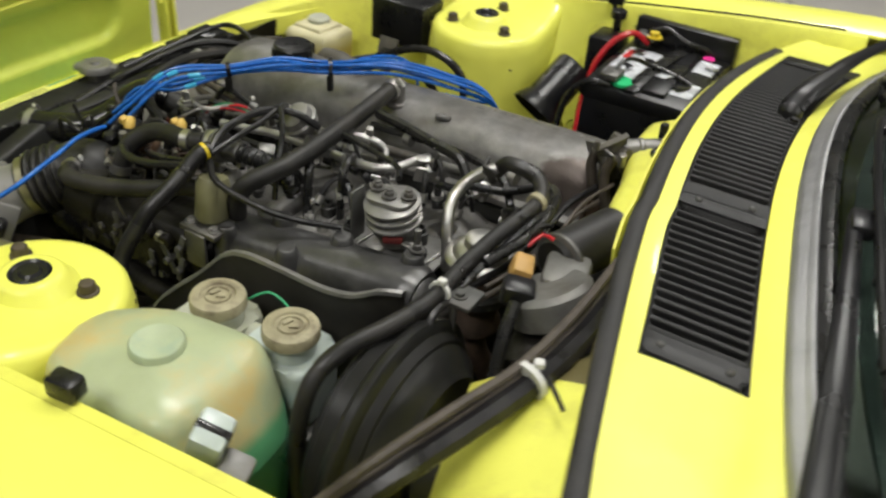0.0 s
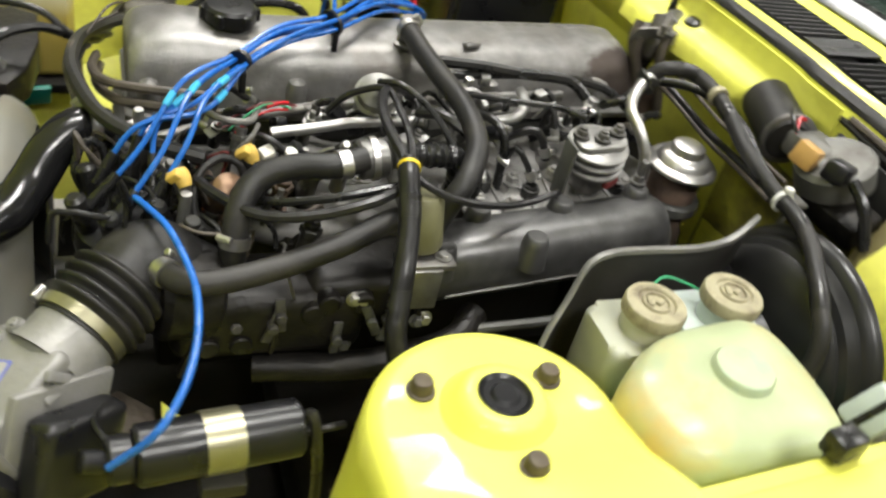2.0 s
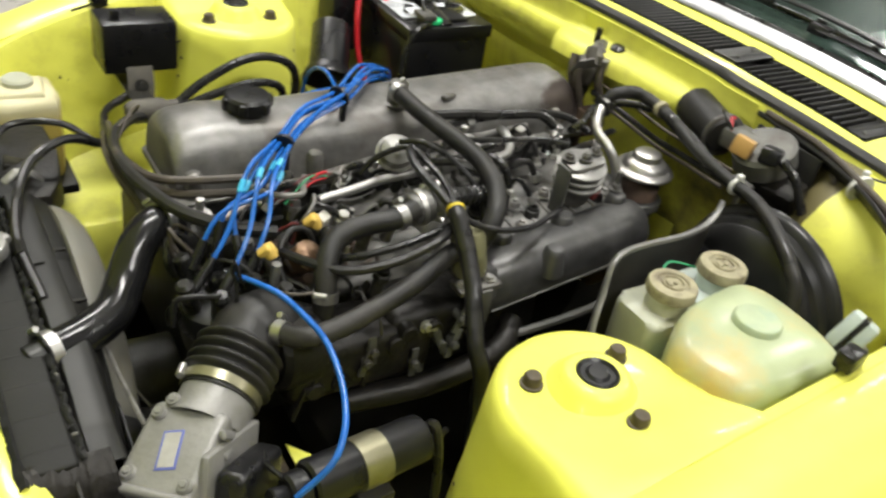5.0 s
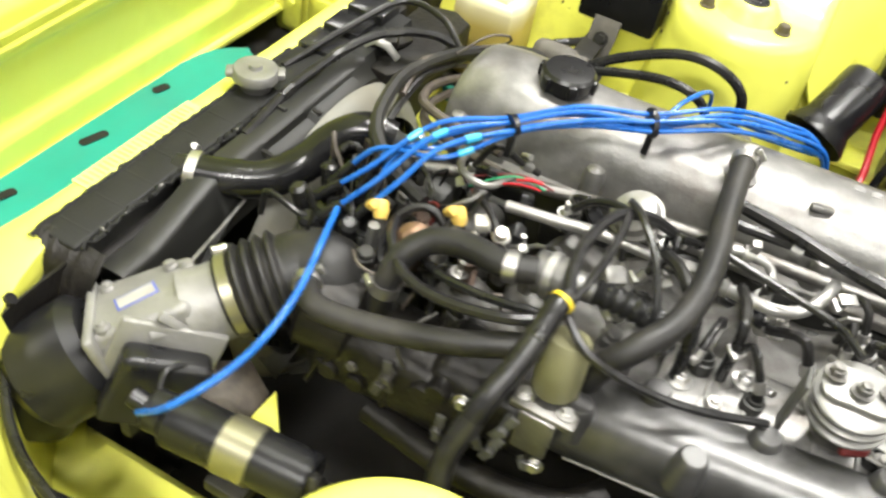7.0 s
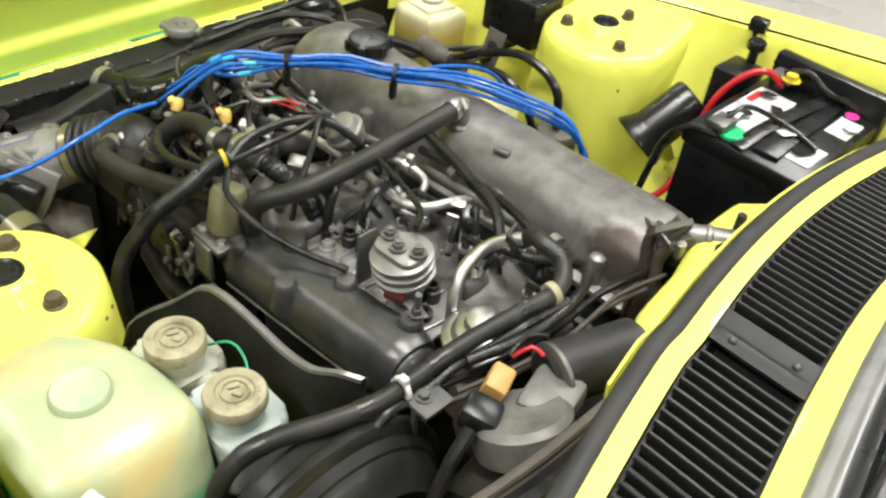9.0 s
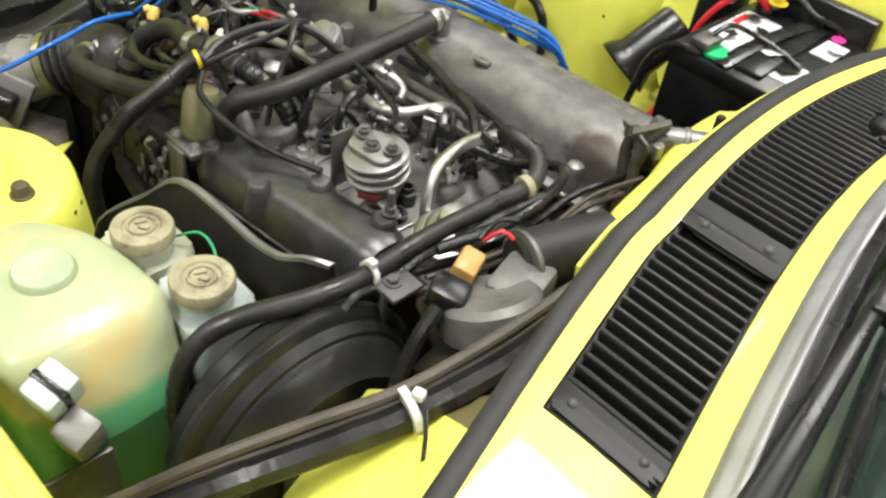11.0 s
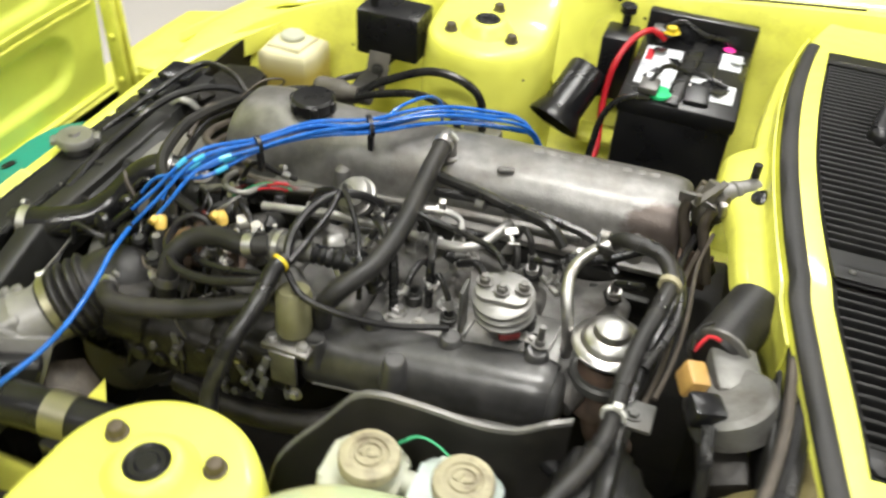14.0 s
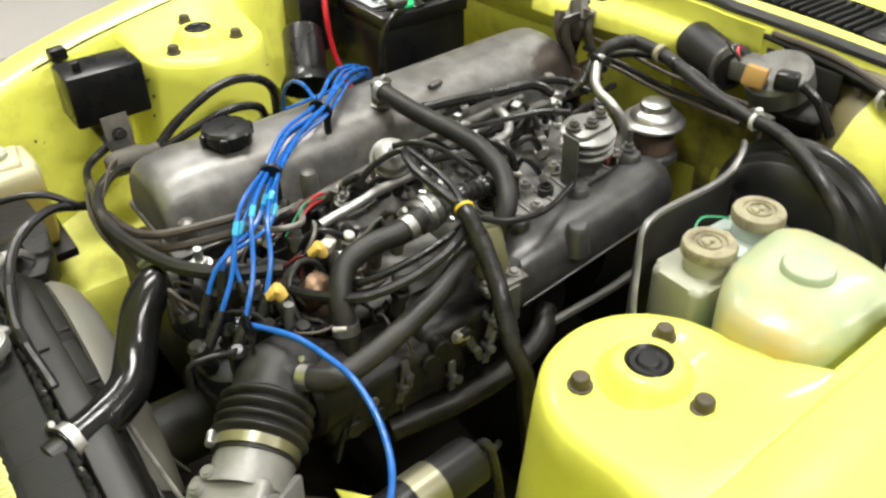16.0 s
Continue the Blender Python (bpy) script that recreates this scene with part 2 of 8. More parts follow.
PAINT_BLACK = mat("satin_black_paint", (0.014, 0.014, 0.0135), 0.36, var=0.2, scale=10, bump=0.06, dirt=(0.035, 0.033, 0.028), dirt_amount=0.4, dirt_scale=8, spec=0.44)
BLUE = mat("blue_silicone", (0.012, 0.108, 0.42), 0.28, var=0.15, scale=30, bump=0.04)
CYAN = mat("cyan_sleeve", (0.05, 0.38, 0.62), 0.3, var=0.1, bump=0.03)
RED = mat("red_insulation", (0.42, 0.010, 0.018), 0.35, var=0.15, bump=0.04)
MAROON = mat("dull_red_cap", (0.11, 0.016, 0.015), 0.5, var=0.2)
GREEN_WIRE = mat("green_insulation", (0.03, 0.28, 0.12), 0.4, var=0.15)
GREEN = mat("green_terminal_cover", (0.02, 0.45, 0.16), 0.35, var=0.1)
WHITE_WIRE = mat("white_insulation", (0.62, 0.60, 0.54), 0.45, var=0.12)
YELLOW_PLUG = mat("yellow_connector", (0.62, 0.42, 0.09), 0.45, var=0.12, dirt=(0.25, 0.17, 0.06), dirt_amount=0.4, dirt_scale=40)
YELLOW_TAPE = mat("yellow_tape", (0.62, 0.47, 0.02), 0.45, var=0.2, dirt=(0.2, 0.14, 0.02), dirt_amount=0.5, dirt_scale=60)
ORANGE = mat("amber_connector", (0.42, 0.25, 0.075), 0.45, var=0.15, dirt=(0.2, 0.11, 0.04), dirt_amount=0.4, dirt_scale=30)
CAP_BEIGE = mat("aged_cream_cap", (0.30, 0.272, 0.172), 0.5, var=0.18, scale=40, bump=0.2, dirt=(0.11, 0.085, 0.052), dirt_amount=0.8, dirt_scale=45)
RESERVOIR_PALE = mat("bluish_milky_plastic", (0.44, 0.50, 0.47), 0.30, var=0.08, scale=20, bump=0.05, dirt=(0.40, 0.44, 0.38), dirt_amount=0.5, dirt_scale=14, sss=0.25)
RESERVOIR = mat("milky_plastic", (0.38, 0.39, 0.31), 0.35, var=0.08, scale=20, bump=0.05, dirt=(0.48, 0.44, 0.28), dirt_amount=0.5, dirt_scale=12, sss=0.25)
OVERFLOW = mat("yellowed_plastic", (0.54, 0.50, 0.32), 0.42, var=0.1, scale=14, bump=0.06, dirt=(0.52, 0.46, 0.27), dirt_amount=0.5, dirt_scale=9, sss=0.2, level=(0.09, 0.125, (0.40, 0.31, 0.075)))
GRILLE = mat("satin_black_grille", (0.005, 0.005, 0.005), 0.44, var=0.25, scale=20, bump=0.08, dirt=(0.016, 0.015, 0.014), dirt_amount=0.4, dirt_scale=12, spec=0.36)
SEAL = mat("dusty_seal_rubber", (0.017, 0.0165, 0.0165), 0.62, var=0.25, scale=18, bump=0.2, dirt=(0.038, 0.035, 0.031), dirt_amount=0.4, dirt_scale=9)
LABEL_FACE = mat("dulled_silver_label", (0.30, 0.292, 0.27), 0.4, var=0.15, scale=40)
LABEL_BLUE = mat("blue_label", (0.10, 0.12, 0.34), 0.35, var=0.1)
LABEL_SILVER = mat("silver_label", (0.66, 0.68, 0.72), 0.28, metal=0.15, var=0.2, scale=25, dirt=(0.20, 0.20, 0.23), dirt_amount=0.55, dirt_scale=20)
LABEL_YELLOW = mat("printed_yellow_label", (0.66, 0.66, 0.18), 0.5, var=0.1)
PRINT = mat("grey_print", (0.36, 0.37, 0.10), 0.6, var=0.2)
MAGENTA = mat("magenta_dot", (0.75, 0.04, 0.30), 0.4, var=0.05)
OLIVE = mat("olive_plastic", (0.135, 0.13, 0.07), 0.4, var=0.15, dirt=(0.10, 0.09, 0.05), dirt_amount=0.5)
CREAM_METAL = mat("cream_shroud_ring", (0.16, 0.156, 0.135), 0.5, var=0.15, scale=12, dirt=(0.18, 0.16, 0.12), dirt_amount=0.6)
WHITE_TIE = mat("white_nylon", (0.55, 0.55, 0.52), 0.4, var=0.05)
CHROME = mat("dull_bright_trim", (0.44, 0.44, 0.45), 0.46, metal=0.85, var=0.12, scale=14, bump=0.04, dirt=(0.12, 0.12, 0.12), dirt_amount=0.5, dirt_scale=9)
NUT_DARK = mat("dark_nut", (0.075, 0.06, 0.04), 0.55, metal=0.3, var=0.3, scale=80)
GLASS = mat("windscreen_glass", (0.24, 0.32, 0.28), 0.03, var=0.02, bump=0.0, trans=1.0, ior=1.45)
DASH = mat("dark_interior", (0.020, 0.026, 0.023), 0.6, var=0.3, scale=8)
FLOOR = mat("polished_concrete", (0.42, 0.40, 0.375), 0.30, var=0.10, scale=1.6, bump=0.03, bump_scale=60, dirt=(0.36, 0.35, 0.32), dirt_amount=0.5, dirt_scale=1.1)
WALL = mat("painted_wall", (0.33, 0.33, 0.32), 0.7, var=0.05, scale=2, bump=0.08)
CEILING = mat("white_ceiling", (0.42, 0.42, 0.41), 0.8, var=0.04, scale=2, bump=0.05)

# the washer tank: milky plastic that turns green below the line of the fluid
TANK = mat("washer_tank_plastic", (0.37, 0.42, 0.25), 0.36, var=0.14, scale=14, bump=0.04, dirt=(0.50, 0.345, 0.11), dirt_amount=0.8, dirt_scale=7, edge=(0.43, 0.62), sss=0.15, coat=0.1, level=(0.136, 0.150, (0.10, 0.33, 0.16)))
TANK_CAP = mat("sea_green_plastic", (0.37, 0.43, 0.275), 0.45, var=0.12, scale=24, bump=0.05, dirt=(0.22, 0.34, 0.30), dirt_amount=0.6, dirt_scale=20, sss=0.15)
FLUID = mat("green_filled_plastic", (0.10, 0.31, 0.17), 0.30, var=0.15, scale=9, bump=0.04, dirt=(0.17, 0.33, 0.17), dirt_amount=0.4, dirt_scale=7, sss=0.1)

GLOW = bpy.data.materials.new("lamp_glow")
GLOW.use_nodes = True
GLOW.node_tree.nodes["Principled BSDF"].inputs["Emission Color"].default_value = (1, 0.985, 0.94, 1)
GLOW.node_tree.nodes["Principled BSDF"].inputs["Emission Strength"].default_value = 9.0


# ---- building helpers ----
def V(*a):
    return Vector(a)


def part(name, bm, material, parent=None, label="", sharp=38):
    bmesh.ops.recalc_face_normals(bm, faces=bm.faces)
    me = bpy.data.meshes.new(name)
    bm.to_mesh(me)
    bm.free()
    me.materials.append(material)
    me.shade_smooth()
    me.set_sharp_from_angle(angle=radians(sharp))
    ob = new(name, me)
    ob.parent = parent
    if label:
        tagged(ob, label)
    return ob


def thing(name, label, category, at=(0, 0, 0), group="", kind=""):
    ob = new(name)
    ob.location = at
    ob.empty_display_size = 0.02
    bpy.context.view_layer.update()
    tagged(ob, label, category, group, kind)
    return ob


def P(name, bm, material, parent, label="", sharp=38):
    """A part of a thing or of a part, modelled in world metres."""
    root = parent
    ob = part(name, bm, material, parent, label, sharp)
    off = Vector((0, 0, 0))
    while root is not None:
        off = off + root.location
        root = root.parent
    ob.data.transform(Matrix.Translation(-off))
    return ob


def join(*bms):
    out = bmesh.new()
    for b in bms:
        me = bpy.data.meshes.new("tmp")
        b.to_mesh(me)
        b.free()
        out.from_mesh(me)
        bpy.data.meshes.remove(me)
    return out


def box(size, m=None, bevel=0.004, seg=2):
    bm = bmesh.new()
    bmesh.ops.create_cube(bm, size=1)
    bmesh.ops.scale(bm, vec=size, verts=bm.verts)
    if bevel:
        bmesh.ops.bevel(bm, geom=bm.edges, offset=min(bevel, 0.45 * min(size)), segments=seg, profile=0.5, affect="EDGES")
    if m is not None:
        bmesh.ops.transform(bm, matrix=m, verts=bm.verts)
    return bm


def block(x0, x1, y0, y1, z0, z1, bevel=0.004, seg=2):
    return box((x1 - x0, y1 - y0, z1 - z0), pose((x0 + x1) / 2, (y0 + y1) / 2, (z0 + z1) / 2), bevel, seg)


def lathe(profile, m=None, n=28, closed=True):
    """Turns (radius, height) pairs round the z axis."""
    bm = bmesh.new()
    rings = []
    for r, z in profile:
        if r < 1e-5:
            rings.append([bm.verts.new((0, 0, z))])
        else:
            rings.append([bm.verts.new((r * math.cos(2 * math.pi * i / n), r * math.sin(2 * math.pi * i / n), z)) for i in range(n)])
    for a, b in zip(rings, rings[1:]):
        for i in range(n):
            j = (i + 1) % n
            if len(a) == 1 and len(b) == 1:
                continue
            if len(a) == 1:
                bm.faces.new((a[0], b[i], b[j]))
            elif len(b) == 1:
                bm.faces.new((a[i], a[j], b[0]))
            else:
                bm.faces.new((a[i], a[j], b[j], b[i]))
    if closed:
        for ring in (rings[0], rings[-1]):
            if len(ring) > 2:
                bm.faces.new(ring)
    if m is not None:
        bmesh.ops.transform(bm, matrix=m, verts=bm.verts)
    return bm


def along(a, b):
    """The pose at a whose z axis points to b."""
    a, b = Vector(a), Vector(b)
    return Matrix.Translation(a) @ (b - a).to_track_quat("Z", "Y").to_matrix().to_4x4()


def rod(a, b, r, n=16, bevel=0.15):
    L = (Vector(b) - Vector(a)).length
    e = min(r * bevel, L * 0.2)
    return lathe([(0, 0), (r - e, 0), (r, e), (r, L - e), (r - e, L), (0, L)], along(a, b), n, False)


def spline(pts, step=0.008, tension=0.5):
    """A Catmull-Rom line through the points."""
    p = [Vector(q) for q in pts]
    if len(p) < 3:
        k = max(int((p[1] - p[0]).length / step), 2)
        return [p[0].lerp(p[1], i / k) for i in range(k + 1)]
    p = [2 * p[0] - p[1]] + p + [2 * p[-1] - p[-2]]
    out = []
    for i in range(1, len(p) - 2):
        k = max(int((p[i + 1] - p[i]).length / step), 2)
        m0, m1 = (p[i + 1] - p[i - 1]) * tension, (p[i + 2] - p[i]) * tension
        for j in range(k):
            s = j / k
            out.append((2 * s ** 3 - 3 * s * s + 1) * p[i] + (s ** 3 - 2 * s * s + s) * m0 + (3 * s * s - 2 * s ** 3) * p[i + 1] + (s ** 3 - s * s) * m1)
    out.append(p[-2])
    return out


def sweep(line, radius, n=10, flat=1.0, side=None):
    """A tube along a line; radius a number or a function of the share of its length; flat squeezes one way."""
    bm = bmesh.new()
    rings, normal, total = [], None, len(line) - 1
    for i, p in enumerate(line):
        d = (line[min(i + 1, total)] - line[max(i - 1, 0)]).normalized()
        if normal is None:
            normal = d.orthogonal().normalized() if side is None else (side - d * side.dot(d)).normalized()
        normal = (normal - d * normal.dot(d)).normalized()
        other = d.cross(normal)
        r = radius(i / total) if callable(radius) else radius
        rings.append([bm.verts.new(p + r * (math.cos(2 * math.pi * k / n) * normal + flat * math.sin(2 * math.pi * k / n) * other)) for k in range(n)])
    for a, b in zip(rings, rings[1:]):
        for k in range(n):
            bm.faces.new((a[k], a[(k + 1) % n], b[(k + 1) % n], b[k]))
    bm.faces.new(rings[0]), bm.faces.new(rings[-1])
    return bm


def tube(pts, r, n=10, step=0.008):
    return sweep(spline(pts, step), r, n)


def grid(rows, thick=0.0, wrap=False):
    """A sheet through rows of points; thick gives it a back."""
    bm = bmesh.new()
    vs = [[bm.verts.new(p) for p in row] for row in rows]
    for a, b in zip(vs, vs[1:]):
        for i in range(len(a) - 1 + wrap):
            j = (i + 1) % len(a)
            bm.faces.new((a[i], a[j], b[j], b[i]))
    if thick:
        bmesh.ops.recalc_face_normals(bm, faces=bm.faces)
        bmesh.ops.solidify(bm, geom=bm.faces, thickness=thick)
    return bm


def prism(outline, z0, z1, m=None, bevel=0.0, seg=2):
    """An outline in x and y raised from z0 to z1."""
    bm = bmesh.new()
    lo, hi = [bm.verts.new((x, y, z0)) for x, y in outline], [bm.verts.new((x, y, z1)) for x, y in outline]
    bm.faces.new(lo), bm.faces.new(hi)
    k = len(outline)
    for i in range(k):
        bm.faces.new((lo[i], lo[(i + 1) % k], hi[(i + 1) % k], hi[i]))
    if bevel:
        rim = [e for e in bm.edges if abs(e.verts[0].co.z - e.verts[1].co.z) < 1e-6]
        bmesh.ops.bevel(bm, geom=rim, offset=bevel, segments=seg, profile=0.5, affect="EDGES")
    if m is not None:
        bmesh.ops.transform(bm, matrix=m, verts=bm.verts)
    return bm


def rounded(w, h, r, k=5):
    """The outline of a rounded rectangle about the origin."""
    out = []
    for cx, cy, a in ((w / 2 - r, h / 2 - r, 0), (-w / 2 + r, h / 2 - r, 90), (-w / 2 + r, -h / 2 + r, 180), (w / 2 - r, -h / 2 + r, 270)):
        out += [(cx + r * math.cos(radians(a + 90 * i / k)), cy + r * math.sin(radians(a + 90 * i / k))) for i in range(k + 1)]
    return out


def hexbolt(at, way, r=0.006, h=0.006, washer=True):
    m = along(at, Vector(at) + Vector(way))
    prof = [(r * math.cos(radians(60 * i)), r * math.sin(radians(60 * i))) for i in range(6)]
    b = prism(prof, 0.0015, h, m, bevel=0.0008, seg=1)
    return join(b, lathe([(0, 0), (r * 1.5, 0), (r * 1.5, 0.0018), (0, 0.0018)], m, 14, False)) if washer else b


def lerp_table(table, s):
    if s <= table[0][0]:
        return table[0][1]
    for (a, u), (b, v) in zip(table, table[1:]):
        if s <= b:
            return u + (v - u) * (s - a) / (b - a)
    return table[-1][1]


def smooth_table(table, s, w=0.05):
    return sum(lerp_table(table, s + d * w) for d in (-1, -0.5, 0, 0.5, 1)) / 5


def hose(name, label, pts, r, material=None, category="hose", n=12, parent=None, clamps=(), group=""):
    """A hose that is a thing of its own, with clamps at shares of its length."""
    line = spline(pts)
    base = thing(name, label, category, line[0], group)
    P("tube", sweep(line, r, n), material or RUBBER, base)
    if category == "wiring loom" and not callable(r) and r > 0.006:
        for i in range(5, len(line) - 5, 11):
            P("tape_band", sweep(line[i: i + 3 + i % 2], r + 0.0006, n), TAPE, base, "glossy tape wrap")
    for s in clamps:
        i = min(max(int(s * (len(line) - 1)), 1), len(line) - 2)
        d = (line[i + 1] - line[i - 1]).normalized()
        rr = r(s) if callable(r) else r
        a = line[i] - d * 0.006
        band = lathe([(rr + 0.0004, 0), (rr + 0.002, 0), (rr + 0.002, 0.012), (rr + 0.0004, 0.012)], along(a, a + d), 20, True)
        side = d.orthogonal().normalized()
        if side.z < 0:
            side = -side
        screw = rod(a + side * (rr + 0.005) - d.cross(side) * 0.008, a + side * (rr + 0.005) + d.cross(side) * 0.008, 0.004, 8)
        P("clamp", join(band, screw), STEEL, base, "bright steel hose clamp")
    return base


# ---- the hall ----
RX0, RX1, RY0, RY1 = -8.0, 7.0, -6.0, 9.0
tagged(part("floor", block(RX0, RX1, RY0, RY1, -0.1, 0.0, 0), FLOOR), "polished light grey concrete floor", "floor", kind="structure")
tagged(part("ceiling", block(RX0, RX1, RY0, RY1, CEILING_Z, CEILING_Z + 0.1, 0), CEILING), "plain white hall ceiling", "ceiling", kind="structure")
for wname, wb in (("wall_north", (RX0, RX1, RY1, RY1 + 0.2)), ("wall_south", (RX0, RX1, RY0 - 0.2, RY0)),
                  ("wall_east", (RX1, RX1 + 0.2, RY0 - 0.2, RY1 + 0.2)), ("wall_west", (RX0 - 0.2, RX0, RY0 - 0.2, RY1 + 0.2))):
    tagged(part(wname, block(*wb, 0.0, CEILING_Z, 0), WALL), "plain pale painted hall wall", "wall", kind="structure")
for lx, ly in LAMP_PLACES:
    lamp = thing("ceiling_light", "long white ceiling light with a glowing diffuser", "ceiling light", (lx, ly, CEILING_Z), "ceiling lights")
    P("housing", block(lx - 0.80, lx + 0.80, ly - 0.20, ly + 0.20, CEILING_Z - 0.085, CEILING_Z, 0.01), CEILING, lamp)
    P("diffuser", block(lx - 0.76, lx + 0.76, ly - 0.17, ly + 0.17, CEILING_Z - 0.115, CEILING_Z - 0.086, 0.008), GLOW, lamp, "glowing opal diffuser")

# ---- the car's body ----
car = thing("car", "lemon yellow sports car with its bonnet open", "car", (0, 0, 0))
RAIL = [(-0.85, 0.53), (-0.75, 0.56), (-0.65, 0.615), (-0.56, 0.668), (-0.50, 0.695), (-0.43, 0.715), (-0.2, 0.765), (0.0, 0.800), (0.25, 0.838), (0.45, 0.865), (0.65, 0.885), (1.1, 0.90)]
INNER = [(-0.56, 0.33), (-0.52, 0.40), (-0.47, 0.475), (-0.43, 0.525), (-0.36, 0.572), (-0.28, 0.602), (-0.15, 0.628), (0.0, 0.638), (0.3, 0.640), (0.6, 0.640)]


def rail(x):
    return smooth_table(RAIL, x)


def wing_y(x):
    return smooth_table(INNER, x, 0.02)


def xs(a, b, step):
    k = max(int(round((b - a) / step)), 1)
    return [a + (b - a) * i / k for i in range(k + 1)]


COWL_FRONT = [(-0.72, 0.698), (-0.60, 0.658), (-0.50, 0.630), (-0.40, 0.602), (-0.30, 0.575), (-0.20, 0.551), (-0.10, 0.531), (0.0, 0.517), (0.10, 0.508), (0.20, 0.506), (0.30, 0.509), (0.40, 0.517), (0.50, 0.529), (0.60, 0.552), (0.72, 0.592)]
GRILLE_FRONT = [(-0.38, 0.638), (-0.30, 0.620), (-0.20, 0.596), (-0.10, 0.575), (0.0, 0.560), (0.10, 0.552), (0.20, 0.551), (0.30, 0.555), (0.40, 0.561), (0.48, 0.567)]
GRILLE_BACK = [(-0.38, 0.732), (-0.30, 0.712), (-0.20, 0.689), (-0.10, 0.669), (0.0, 0.654), (0.10, 0.646), (0.20, 0.646), (0.30, 0.652), (0.40, 0.664), (0.48, 0.677)]
GLASS_FOOT = [(-0.75, 0.952), (-0.60, 0.872), (-0.46, 0.803), (-0.30, 0.755), (-0.20, 0.733), (-0.10, 0.712), (0.0, 0.695), (0.10, 0.685), (0.20, 0.683), (0.30, 0.690), (0.42, 0.708), (0.60, 0.752), (0.75, 0.82)]
COWL_Z = [(-0.72, 0.818), (-0.60, 0.840), (-0.50, 0.858), (-0.40, 0.877), (-0.30, 0.894), (-0.20, 0.905), (-0.10, 0.912), (0.0, 0.915), (0.10, 0.915), (0.20, 0.911), (0.30, 0.902), (0.40, 0.891), (0.50, 0.878), (0.60, 0.864), (0.72, 0.846)]


def joggle(y):
    """The small step in the panel's front edge where the two grilles meet."""
    return 0.0022 * math.tanh((y + 0.138) / 0.010)


def cowl_front(y):
    return smooth_table(COWL_FRONT, y) + joggle(y)


def grille_edge(y, back):
    return smooth_table(GRILLE_BACK, y, 0.03) if back else smooth_table(GRILLE_FRONT, y, 0.03) + joggle(y)


def cowl_z(x, y):
    return smooth_table(COWL_Z, y) + 0.22 * max(x - smooth_table(GRILLE_BACK, y), 0) - 0.18 * max(smooth_table(GRILLE_FRONT, y) - x, 0)


